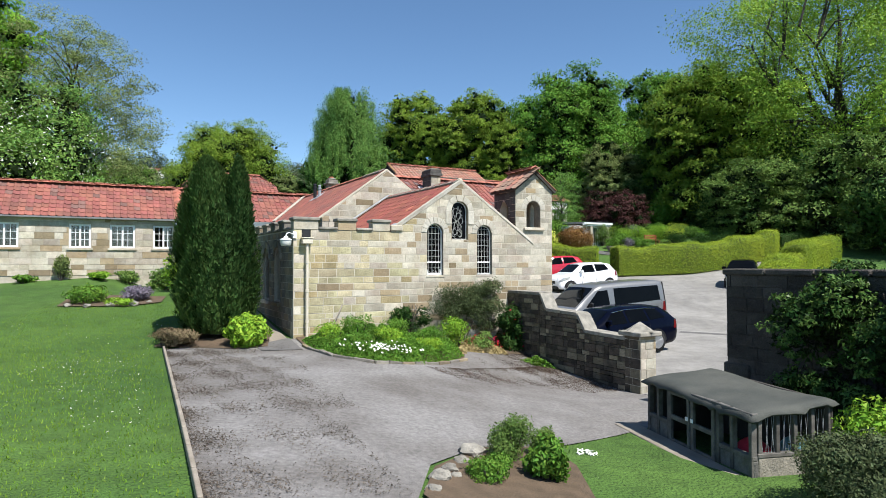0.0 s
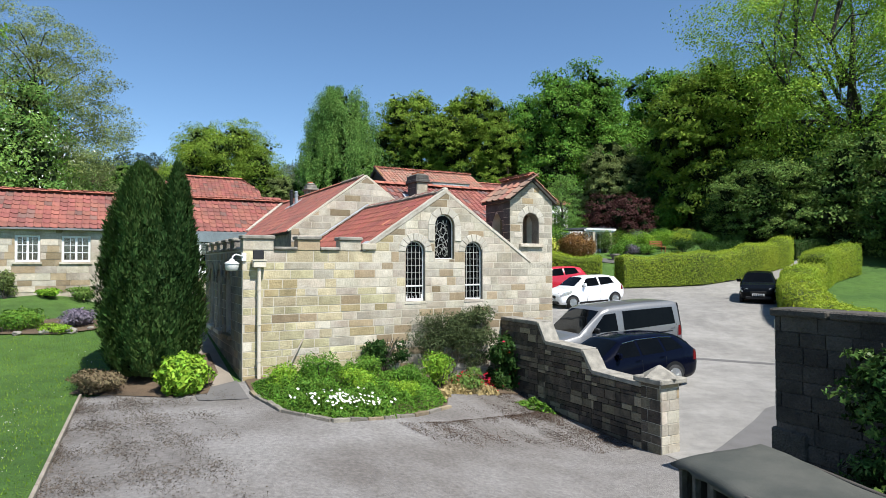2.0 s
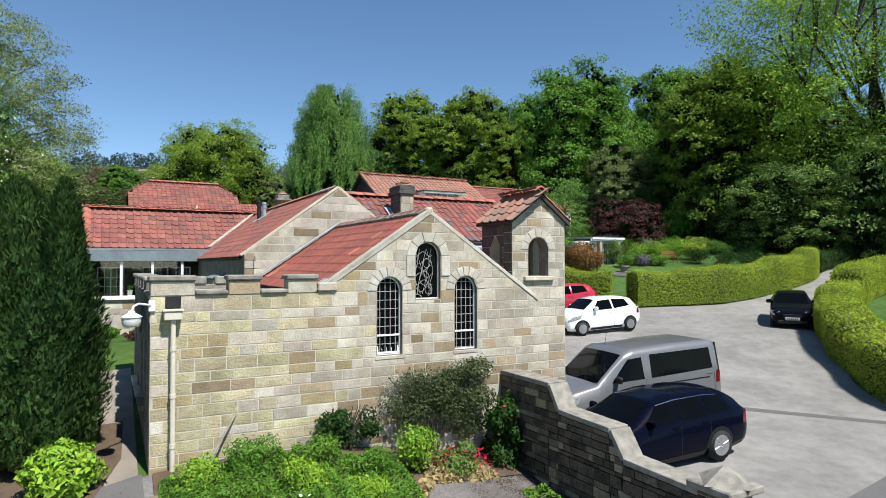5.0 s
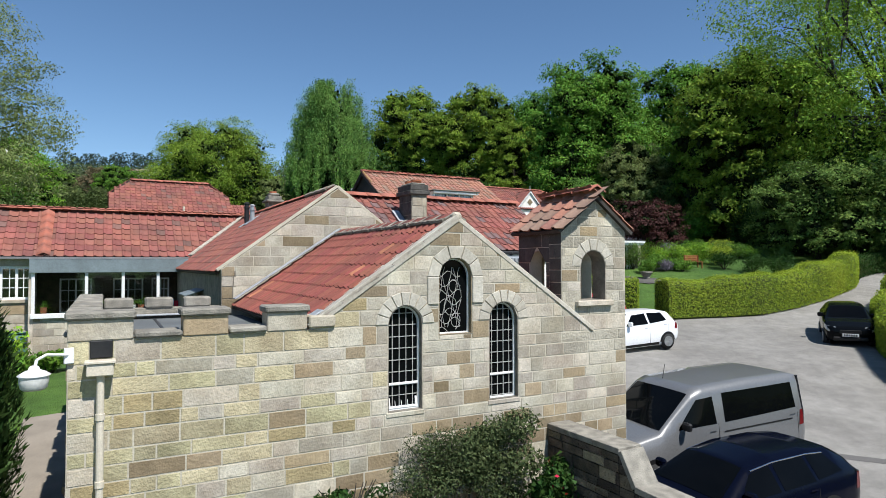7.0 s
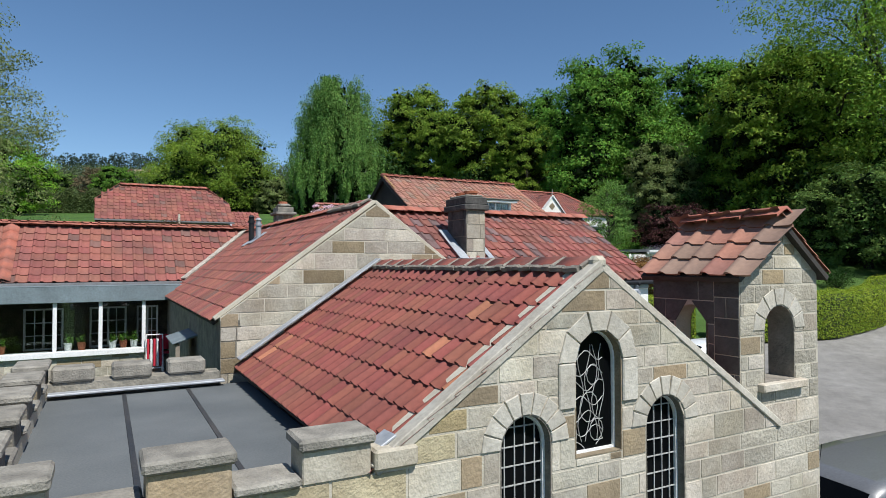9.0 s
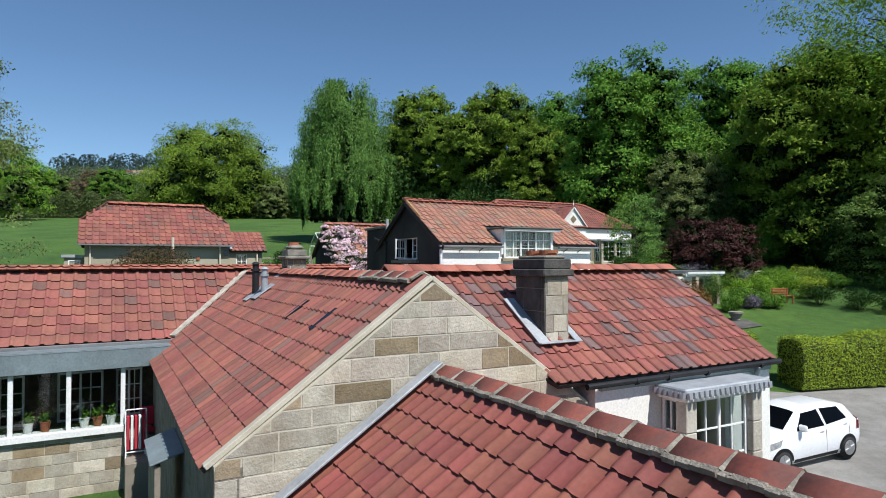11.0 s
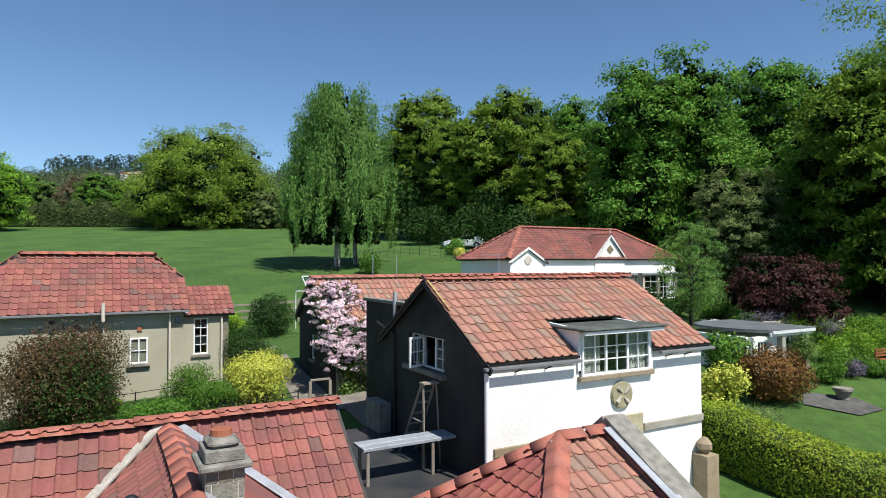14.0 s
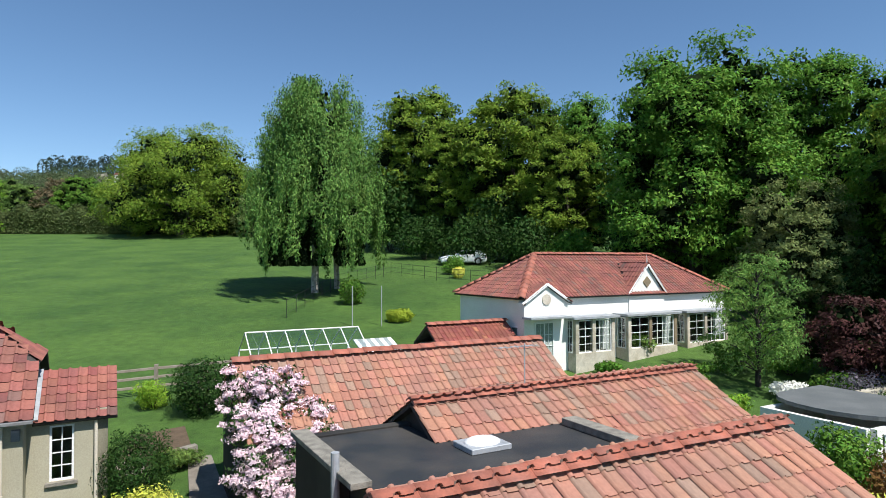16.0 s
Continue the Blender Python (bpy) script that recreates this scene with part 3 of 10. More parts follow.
def roof_plane(parent, plan, org, up2, slope, joined=TILE, single=TILE1, singles=0, near=(0, 0), deck=True, wide=1.0):
    """One slope of pantiles over a plan outline. org: a point of the eave; up2: unit way uphill in plan; slope: rise over run."""
    cph = 1 / math.sqrt(1 + slope * slope)
    sph = slope * cph
    ux, uy = up2
    e = Vector((uy, -ux, 0))
    u = Vector((ux * cph, uy * cph, sph))
    n = e.cross(u)
    o = Vector(org)
    st = [((a - o.x) * e.x + (b - o.y) * e.y, ((a - o.x) * ux + (b - o.y) * uy) / cph) for a, b in plan]
    s0, s1 = min(p[0] for p in st), max(p[0] for p in st)
    t0, t1 = min(p[1] for p in st), max(p[1] for p in st)
    spots = []
    r = 0
    t = t0
    while t < t1 - 0.08:
        c = 0
        s = s0
        while s < s1 - 0.1:
            if inside(st, s + PW * wide / 2, t + 0.14):
                spots.append((s, t))
            s += PW * wide
            c += 1
        t += GAUGE
        r += 1
    rr = random.Random(int(abs(o.x * 31 + o.y * 17 + slope * 100)) + len(spots))
    spots.sort(key=lambda p: (p[0] - near[0]) ** 2 + (p[1] - near[1]) ** 2)
    basis = Matrix((e, u, n)).transposed().to_4x4()
    basis.translation = o
    me = pan_mesh(single)
    for s, t in spots[:singles]:
        ob = new("pantile", me)
        ob.parent = parent
        ob.matrix_basis = basis @ Matrix.Translation((s, t, rr.uniform(0, 0.006))) @ Euler((rr.gauss(0, 0.012), rr.gauss(0, 0.012), rr.gauss(0, 0.012))).to_matrix().to_4x4() @ Matrix.Diagonal((wide, 1, 1, 1))
    rest = spots[singles:]
    if rest:
        k = len(PAN_V)
        vs = np.tile(PAN_V, (len(rest), 1)).reshape(len(rest), k, 3) * (wide, 1, 1)
        off = np.array([(s, t, rr.uniform(0, 0.006)) for s, t in rest])
        tilt = np.array([rr.gauss(0, 0.012) for _ in rest])
        vs[:, :, 0] += vs[:, :, 1] * tilt[:, None]
        vs[:, :, 2] += vs[:, :, 1] * np.array([rr.gauss(0, 0.01) for _ in rest])[:, None]
        vs += off[:, None, :]
        R = np.array([[*e], [*u], [*n]])
        vs = vs.reshape(-1, 3) @ R + np.array([*o])
        fa = np.array(PAN_F)
        fs = (fa[None] + (np.arange(len(rest)) * k)[:, None, None]).reshape(-1, 4)
        ob = link_mesh("tiling", vs.tolist(), fs.tolist(), joined, parent, smooth=True)
        tagged(ob, "weathered red clay pantiles in courses", kind="stuff")
    if deck:
        lo = [o + e * s + u * t - n * 0.004 for s, t in st]
        dn = [p - n * 0.06 for p in lo]
        m_ = len(lo)
        tri = mathutils.geometry.tessellate_polygon([[Vector((s, t, 0)) for s, t in st]])
        fs = [tuple(q) for q in tri] + [tuple(i + m_ for i in q[::-1]) for q in tri]
        fs += [(i, (i + 1) % m_, (i + 1) % m_ + m_, i + m_) for i in range(m_)]
        link_mesh("roof_deck", lo + dn, fs, WOOD_D, parent)


RIDGE_ME = {}


def ridge_mesh(material=RIDGE):
    if material.name not in RIDGE_ME:
        v, f = [], []
        k = 7
        for y in (0.0, 0.44):
            for up in (0.0 if y else 0.012, -0.022):
                for i in range(k):
                    x = 0.18 * (1 - 2 * i / (k - 1))
                    v.append((x, y, 0.105 * (1 - (abs(x) / 0.18) ** 1.15) - 0.045 + up))
        for i in range(k - 1):
            f += [(i, i + 1, 2 * k + i + 1, 2 * k + i), (k + i + 1, k + i, i, i + 1)[::-1], (2 * k + i, 2 * k + i + 1, 3 * k + i + 1, 3 * k + i)]
        me = bpy.data.meshes.new("ridge_tile")
        me.from_pydata(v, [], f)
        me.materials.append(material)
        me.polygons.foreach_set("use_smooth", [True] * len(me.polygons))
        RIDGE_ME[material.name] = me
    return RIDGE_ME[material.name]


def ridge_run(parent, p, q, lift=0.075, material=RIDGE, bed=None):
    """A row of ridge tiles; bed: mortar under the tiles and over their joints."""
    p, q = Vector(p), Vector(q)
    d = q - p
    n = max(1, round(d.length / 0.42))
    rr = random.Random(int(d.length * 1000))
    y = d.normalized()
    x = y.cross(Vector((0, 0, 1))).normalized()
    z = x.cross(y)
    base = Matrix((x, y, z)).transposed().to_4x4()
    if bed:
        bm = bmesh.new()
        for i in range(n + 1):
            for sgn in (-1, 1):
                c = p + d * (i / n)
                add_tube(bm, c + z * (lift + 0.052 + rr.uniform(0, 0.01)), c + x * sgn * 0.165 + z * (lift - 0.035), 0.022, 0.026, 5)
        for i in range(4 * n):
            for sgn in (-1, 1):
                c = p + d * (i / n / 4) + x * sgn * (0.17 + rr.uniform(-0.01, 0.015)) + z * (lift - 0.05 + rr.uniform(-0.01, 0.01))
                add_tube(bm, c, c + d * (0.26 / n), 0.035, 0.035, 5)
        part("mortar_bed", bm, bed, parent, "crumbling pale ridge mortar")
    for i in range(n):
        ob = new("ridge_tile", ridge_mesh(material))
        ob.parent = parent
        c = p + d * (i / n) + z * (lift + rr.uniform(-0.008, 0.008))
        ob.matrix_basis = Matrix.Translation(c) @ base @ Euler((rr.gauss(0, 0.008), rr.gauss(0, 0.012), rr.gauss(0, 0.010))).to_matrix().to_4x4()


def strip(name, pts, wid, material, parent, thick=0.03, label="", lift=0.0):
    """A narrow bent sheet along a line of points: coping, flashing or verge."""
    lift += 0.03 if "flashing" in name else 0.045 if "apron" in name else 0.0
    bm = bmesh.new()
    for p, q in zip(pts, pts[1:]):
        p, q = Vector(p), Vector(q)
        d = q - p
        y = d.normalized()
        x = y.cross(Vector((0, 0, 1))).normalized()
        z = x.cross(y)
        m = Matrix((x, y, z)).transposed().to_4x4()
        m.translation = (p + q) / 2 + z * lift
        add_box(bm, (-wid / 2, -d.length / 2, -thick / 2), (wid / 2, d.length / 2, thick / 2), min(0.008, thick / 4), m)
    return part(name, bm, material, parent, label)


# ---- walls of stone ----
def stone_mesh(poly, depth, cham, bulge):
    """A stone as a prism with a chamfered, slightly dressed face at y = -depth."""
    c = len(poly)
    cx, cz = sum(p[0] for p in poly) / c, sum(p[1] for p in poly) / c
    w = max(p[0] for p in poly) - min(p[0] for p in poly)
    h = max(p[1] for p in poly) - min(p[1] for p in poly)
    fx, fz = max(0.2, 1 - 2 * cham / max(w, 0.02)), max(0.2, 1 - 2 * cham / max(h, 0.02))
    v = [(x, 0.0, z) for x, z in poly]
    v += [(x, -depth + cham * 0.8, z) for x, z in poly]
    v += [(cx + (x - cx) * fx, -depth - rng.uniform(0, bulge), cz + (z - cz) * fz) for x, z in poly]
    v.append((cx, -depth - bulge, cz))
    f = []
    for i in range(c):
        j = (i + 1) % c
        f += [(i, j, c + j, c + i), (c + i, c + j, 2 * c + j, 2 * c + i), (2 * c + i, 2 * c + j, 3 * c)]
    return v, f


def hole_span(hole, z):
    """x interval covered by a hole (xc, z0, zs, r) at height z, or None."""
    xc, z0, zs, r = hole
    if z <= z0:
        return None
    if z <= zs:
        return xc - r, xc + r
    if z < zs + r:
        w = math.sqrt(max(0, r * r - (z - zs) ** 2))
        return xc - w, xc + w
    return None


def stone_courses(parent, m, bounds, z0, z1, outline, holes, material, course=(0.2, 0.27), length=(0.3, 0.75), depth=0.006, joint=0.006,
                  cham=0.003, bulge=0.006, seed=1, singles=400, stuff_label="coursed sandstone blocks", west=None, breaks=()):
    """Coursed stones on a wall's face. m maps (x, y, z) of the wall to its thing; y = 0 is the face. outline: convex parts as lists of (x, z)."""
    rr = random.Random(seed)
    made = []
    z = z0
    while z < z1 - 0.05:
        h = min(rr.uniform(*course), z1 - z)
        for br in breaks:
            if z < br - 0.05 and z + h > br - 0.08:
                h = br - z
        x = bounds[0] - rr.uniform(0, 0.3)
        spans = []
        while x < bounds[1]:
            w = rr.uniform(*length)
            spans.append((x, x + w))
            x += w
        zt = z + h
        for xa, xb in spans:
            pieces = [[(xa, z), (xb, z), (xb, zt), (xa, zt)]]
            under_ = []
            for hole in holes:
                xc, hz0, hzs, hr = hole
                if zt <= hz0 or z >= hzs + hr:
                    continue
                lo = hole_span(hole, max(z, hz0 + 1e-4))
                hi = hole_span(hole, zt)
                if lo is None:
                    continue
                top = zt
                if hi is None:
                    hi = (xc, xc)
                nxt = []
                for pc in pieces:
                    ax, bx = pc[0][0], pc[1][0]
                    if bx <= lo[0] or ax >= lo[1]:
                        nxt.append(pc)
                        continue
                    if z < hz0 - 0.04:
                        under_.append([(max(ax, lo[0]), z), (min(bx, lo[1]), z), (min(bx, lo[1]), hz0), (max(ax, lo[0]), hz0)])
                    if ax < lo[0] - 0.03:
                        nxt.append([(ax, z), (lo[0], z), (min(bx, max(hi[0], lo[0])), zt), (ax, zt)])
                    if bx > lo[1] + 0.03:
                        nxt.append([(lo[1], z), (bx, z), (bx, zt), (max(ax, min(hi[1], lo[1])), zt)])
                pieces = nxt
            for pc in pieces + under_:
                for conv in outline:
                    q = pc
                    c = len(conv)
                    for i in range(c):
                        p1, p2 = conv[i], conv[(i + 1) % c]
                        q = clip_poly(q, p1[0], p1[1], p2[1] - p1[1], -(p2[0] - p1[0]))
                        if not q:
                            break
                    if not q or len(q) < 3:
                        continue
                    ww = max(p[0] for p in q) - min(p[0] for p in q)
                    hh = max(p[1] for p in q) - min(p[1] for p in q)
                    if ww < 0.04 or hh < 0.04:
                        continue
                    cx, cz = sum(p[0] for p in q) / len(q), sum(p[1] for p in q) / len(q)
                    q = [(cx + (px - cx) * (1 - 2 * joint / ww), cz + (pz - cz) * (1 - 2 * joint / hh)) for px, pz in q]
                    made.append((q, cx, cz))
        z += h
    rest = collections.defaultdict(lambda: ([], []))
    for i, (q, cx, cz) in enumerate(made):
        d = depth * rr.uniform(0.75, 1.15)
        v, f = stone_mesh([(px - cx, pz - cz) for px, pz in q], d, cham, bulge)
        mm = m @ Matrix.Translation((cx, 0, cz))
        use = west if west and cx + rr.uniform(-0.9, 0.9) < 3.0 and rr.random() < 0.75 else material
        if west and cx > 7.0 and cz > 2.4 and rr.random() < 0.75:
            use = STONE_T
        if i < singles:
            ob = link_mesh("stone", v, f, use, parent)
            ob.matrix_basis = mm
        else:
            joined_v, joined_f = rest[use.name]
            k = len(joined_v)
            joined_v.extend(mm @ Vector(p) for p in v)
            joined_f.extend(tuple(a + k for a in t) for t in f)
    for key, (joined_v, joined_f) in rest.items():
        ob = link_mesh("stonework", joined_v, joined_f, JOINED.get(key, bpy.data.materials[key]), parent)
        tagged(ob, stuff_label, kind="stuff")


def voussoirs(parent, m, xc, zs, r, ring, n, material, depth=0.035, a0=0.0, a1=math.pi):
    for i in range(n):
        t0, t1 = a0 + (a1 - a0) * i / n + 0.02, a0 + (a1 - a0) * (i + 1) / n - 0.02
        poly = [(xc + r * math.cos(t0), zs + r * math.sin(t0)), (xc + (r + ring) * math.cos(t0), zs + (r + ring) * math.sin(t0)),
                (xc + (r + ring) * math.cos(t1), zs + (r + ring) * math.sin(t1)), (xc + r * math.cos(t1), zs + r * math.sin(t1))]
        cx, cz = sum(p[0] for p in poly) / 4, sum(p[1] for p in poly) / 4
        v, f = stone_mesh([(px - cx, pz - cz) for px, pz in poly], depth * rng.uniform(0.9, 1.1), 0.006, 0.003)
        ob = link_mesh("voussoir", v, f, material, parent)
        ob.matrix_basis = m @ Matrix.Translation((cx, 0, cz))


def wall_m(a, b, deg=0.0):
    """Frame of a wall's face: x along, y inward, z up, standing at (a, b); deg turns it (0: faces the front)."""
    return pose(a, b, 0, 0, 0, deg)

# ---- the chapel ----
FRONT = Matrix()
RAKE = 0.68
APEX = (5.03, 4.57)
chapel = thing("chapel", local(0, 0), "pale sandstone chapel with stepped parapet, arched windows and bell turret", "chapel")
h_l, h_r, h_m, h_t = (4.16, 1.74, 2.98, 0.27), (5.86, 1.74, 2.98, 0.27), (4.99, 2.79, 3.655, 0.285), (7.71, 3.22, 3.80, 0.28)
front_outline = [(0, -0.5), (8.45, -1.5), (8.45, 4.45), (7.735, 4.98), (7.02, 4.45), (7.02, APEX[1] - RAKE * (7.02 - APEX[0])), APEX, (2.75, APEX[1] - RAKE * (APEX[0] - 2.75)), (2.75, 2.98), (0, 2.98)]
wall_front = plate("wall_front", front_outline, [arch(*h) for h in (h_l, h_r, h_m, h_t)], 0.32, FRONT, MORTAR, chapel)
rk = APEX[1] - RAKE * (7.02 - APEX[0])
conv_parts = [[(0, -0.5), (8.45, -1.5), (8.45, 2.98), (0, 2.98)],
              [(2.75, 2.98), (7.02, 2.98), (7.02, rk), APEX, (2.75, APEX[1] - RAKE * (APEX[0] - 2.75))],
              [(7.02, 2.98), (8.45, 2.98), (8.45, 4.45), (7.735, 4.98), (7.02, 4.45)]]
ring_holes = [h_l, h_r, h_m, h_t]
stone_courses(wall_front, FRONT, (0, 8.45), -0.6, 5.0, conv_parts, ring_holes, STONE, seed=4, west=STONE_Y, course=(0.14, 0.225), length=(0.2, 0.66), depth=0.0035, joint=0.0105, cham=0.002, bulge=0.004, singles=300, breaks=(2.98,))
for i, (x, z0, zs, r) in enumerate(ring_holes):
    voussoirs(wall_front, FRONT, x, zs, r + 0.004, 0.19, (9, 9, 5, 7)[i], RING, (0.016, 0.016, 0.024, 0.014)[i])
    deep = 0.32 if i == 3 else 0.09
    # dark lining added to paint the shade inside the opening
    plate("reveal", arch(x, z0, zs, r + 0.002, 14), [arch(x, z0 + 0.01, zs, r - 0.010, 14)], deep, pose(0, -0.004, 0), STONE_GREY, wall_front)
    if i in (0, 1):
        box_part("sill", (x - r - 0.03, -0.02, z0 - 0.07), (x + r + 0.03, 0.1, z0), STONE, wall_front)
    if i == 3:
        box_part("sill", (x - r - 0.12, -0.09, z0 - 0.09), (x + r + 0.12, 0.1, z0), STONE, wall_front)

# parapet
for a0, a1 in ((0, 0.66), (1.2, 1.72), (2.2, 2.72)):
    box_part("merlon", (a0, -0.02, 2.98), (a1, 0.3, 3.22), STONE, chapel)
    box_part("coping_stone", (a0 - 0.03, -0.06, 3.22), (a1 + 0.03, 0.34, 3.31), COPING, chapel, bevel=0.02)
for a0, a1 in ((0.67, 1.19), (1.73, 2.19)):
    box_part("coping_stone", (a0, -0.06, 2.985), (a1, 0.34, 3.06), COPING, chapel, bevel=0.02)
WEST = wall_m(0, 5.5, -90)   # x runs from back to front along b
west_holes = [(5.5 - b, 1.0, 2.2, 0.36) for b in (1.7, 3.0, 4.3)]
wall_west = plate("wall_west", rect(0, -0.5, 5.18, 2.98), [arch(*h) for h in west_holes], 0.3, WEST, MORTAR, chapel)
# darker stone than the front: the west side's shade is in its colour
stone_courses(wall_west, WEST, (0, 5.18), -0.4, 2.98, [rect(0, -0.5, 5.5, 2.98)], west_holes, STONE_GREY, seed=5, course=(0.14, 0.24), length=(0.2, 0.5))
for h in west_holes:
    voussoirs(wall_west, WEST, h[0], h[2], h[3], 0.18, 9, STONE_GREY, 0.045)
    box_part("sill", (h[0] - 0.42, -0.1, h[1] - 0.1), (h[0] + 0.42, 0.1, h[1]), STONE, wall_west).matrix_basis = WEST
    g = plate("west_window", arch(*h), [], 0.02, WEST @ Matrix.Translation((0, 0.2, 0)), DARK_GLASS, chapel)
    plate("window_frame", arch(*h), [arch(h[0], h[1] + 0.05, h[2], h[3] - 0.05)], 0.07, WEST @ Matrix.Translation((0, 0.04, 0)), RING, chapel, "pale stone window surround")
for i in range(5):
    b0 = 0.55 + i * 1.02
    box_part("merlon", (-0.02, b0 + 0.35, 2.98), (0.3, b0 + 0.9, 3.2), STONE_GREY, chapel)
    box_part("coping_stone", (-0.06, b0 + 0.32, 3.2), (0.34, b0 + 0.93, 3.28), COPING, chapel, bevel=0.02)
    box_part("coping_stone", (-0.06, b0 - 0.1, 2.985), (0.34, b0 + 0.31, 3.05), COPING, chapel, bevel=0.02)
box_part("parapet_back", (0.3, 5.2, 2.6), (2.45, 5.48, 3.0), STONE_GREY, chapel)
for a0 in (0.35, 1.05, 1.75):
    box_part("coping_stone", (a0, 5.16, 3.0), (a0 + 0.5, 5.5, 3.2), COPING, chapel, bevel=0.03)
flat = box_part("flat_roof", (0.3, 0.32, 2.5), (2.85, 5.2, 2.8), FELT, chapel, "grey felt flat roof behind the parapet", 0)
# slopes of the chapel roof
roof_plane(chapel, [(2.72, 0.07), (5.03, 0.07), (5.03, 5.35), (2.72, 5.35)], (2.72, 0.07, 4.53 - RAKE * 2.31), (1, 0), RAKE, TILE_D, TILE_D1, singles=140, near=(0, 0))
roof_plane(chapel, [(8.1, 1.3), (7.0, 1.3), (7.0, 0.07), (5.03, 0.07), (5.03, 5.35), (8.1, 5.35)], (8.1, 1.3, 4.53 - RAKE * 3.07), (-1, 0), RAKE, TILE_D, TILE_D1)
ridge_run(chapel, (5.03, 0.1, 4.54), (5.03, 5.2, 4.54), 0.015, RIDGE_D, RIDGE_M)
zl = APEX[1] - RAKE * (APEX[0] - 2.75)
strip("verge", [(2.75, 0.05, zl - 0.02), (5.03, 0.05, 4.54)], 0.15, RING, chapel, 0.11)
strip("verge", [(5.03, 0.05, 4.54), (7.70, 0.03, 4.54 - RAKE * 2.67)], 0.12, RING, chapel, 0.075)
box_part("apex_stone", (4.95, -0.02, 4.50), (5.11, 0.12, 4.63), STONE, chapel, bevel=0.04)
box_part("kneeler", (2.74, -0.06, 3.0), (3.1, 0.3, 3.16), STONE, chapel, bevel=0.02)
strip("flashing", [(2.75, 5.32, 3.1), (5.03, 5.32, 4.62)], 0.2, LEAD, chapel, 0.03)
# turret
# dark stone: painted shade on the turret's west face, plain tone on the terrace
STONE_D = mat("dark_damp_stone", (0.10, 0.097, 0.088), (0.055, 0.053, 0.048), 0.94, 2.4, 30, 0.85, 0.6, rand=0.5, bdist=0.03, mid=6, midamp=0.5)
# west wall carries its shade in the colour, east wall stays plain sandstone
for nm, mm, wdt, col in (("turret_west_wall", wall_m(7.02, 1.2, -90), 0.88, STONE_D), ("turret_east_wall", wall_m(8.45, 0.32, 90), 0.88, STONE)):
    hw = (0.57 if "west" in nm else 0.31, 3.12, 3.85, 0.225)
    pw = plate(nm, rect(0, 2.3, wdt, 4.45), [arch(*hw)], 0.25, mm, MORTAR, chapel)
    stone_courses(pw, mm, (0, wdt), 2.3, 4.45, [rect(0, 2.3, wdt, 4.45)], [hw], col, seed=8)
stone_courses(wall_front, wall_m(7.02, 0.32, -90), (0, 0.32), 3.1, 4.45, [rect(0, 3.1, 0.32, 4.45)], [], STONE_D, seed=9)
plate("turret_back_wall", [(0, 2.3), (0.93, 2.3), (0.93, 4.45), (0, 4.45)], [arch(0.44, 3.1, 3.80, 0.28)], 0.22, wall_m(7.27, 0.98, 0), STONE_GREY, chapel)
roof_plane(chapel, [(6.9, -0.08), (7.735, -0.08), (7.735, 1.3), (6.9, 1.3)], (6.9, -0.08, 4.40), (1, 0), 0.76, TILE_B, TILE_B1, singles=30, wide=1.42)
roof_plane(chapel, [(8.57, -0.08), (7.735, -0.08), (7.735, 1.3), (8.57, 1.3)], (8.57, -0.08, 4.40), (-1, 0), 0.76, TILE_B, TILE_B1, singles=30, wide=1.42)
ridge_run(chapel, (7.735, -0.1, 5.06), (7.735, 1.3, 5.06))

# ---- the hall behind ----
hall = thing("hall", local(0, 0), "sandstone hall with red pantile roof and a stone gable", "building")
HS = 0.73
g2_front = plate("gable_wall", [(2.5, 1.0), (7.6, -0.5), (7.6, 3.74), (5.05, 5.58), (2.5, 3.74)], [], 0.3, wall_m(0, 5.5), MORTAR, hall)
stone_courses(g2_front, wall_m(0, 5.5), (2.5, 7.6), 2.4, 5.6, [[(2.5, 2.4), (7.6, 2.4), (7.6, 3.74), (5.05, 5.58), (2.5, 3.74)]], [], STONE, seed=11, singles=200, depth=0.0035, joint=0.010, cham=0.002, bulge=0.004)
plate("side_wall", rect(0, 1.0, 9.0, 3.7), [], 0.3, wall_m(2.5, 14.5, -90), STONE_GREY, hall)
strip("coping", [(2.42, 5.62, 3.72), (5.05, 5.62, 5.64)], 0.12, MORTAR, hall, 0.06)
strip("coping", [(5.05, 5.62, 5.64), (7.68, 5.62, 3.72)], 0.12, MORTAR, hall, 0.06)
roof_plane(hall, [(2.4, 5.75), (5.05, 5.75), (5.05, 16.4), (2.95, 14.45), (2.4, 14.0)], (2.4, 5.75, 5.6 - HS * 2.65), (1, 0), HS, singles=150, near=(0, 0))
RED_FELT = mat("red_painted_felt", (0.36, 0.105, 0.075), (0.115, 0.085, 0.08), 0.7, 0.55, 22, 0.75, 0.3, bdist=0.02, mid=2.2, midamp=0.3)
nf, mf_ = 24, 8
v, f = [], []
for i in range(nf + 1):
    for j in range(mf_ + 1):
        b_ = 7.64 + 8.76 * i / nf
        a_ = 5.05 + (min(2.35, 0.1 + (b_ - 7.64) * 0.86) if b_ < 12 else min(2.35, max(0.0, (16.4 - b_) * 1.07))) * j / mf_
        v.append((a_, b_, 5.63 - HS * (a_ - 5.05) + 0.012 * math.sin(2.3 * a_ + 1.9 * b_)))
for i in range(nf):
    for j in range(mf_):
        k = i * (mf_ + 1) + j
        f.append((k, k + mf_ + 1, k + mf_ + 2, k + 1))
fo = link_mesh("felt_slope", v, f, RED_FELT, hall, "smooth red painted felt slope with dark stains", True)
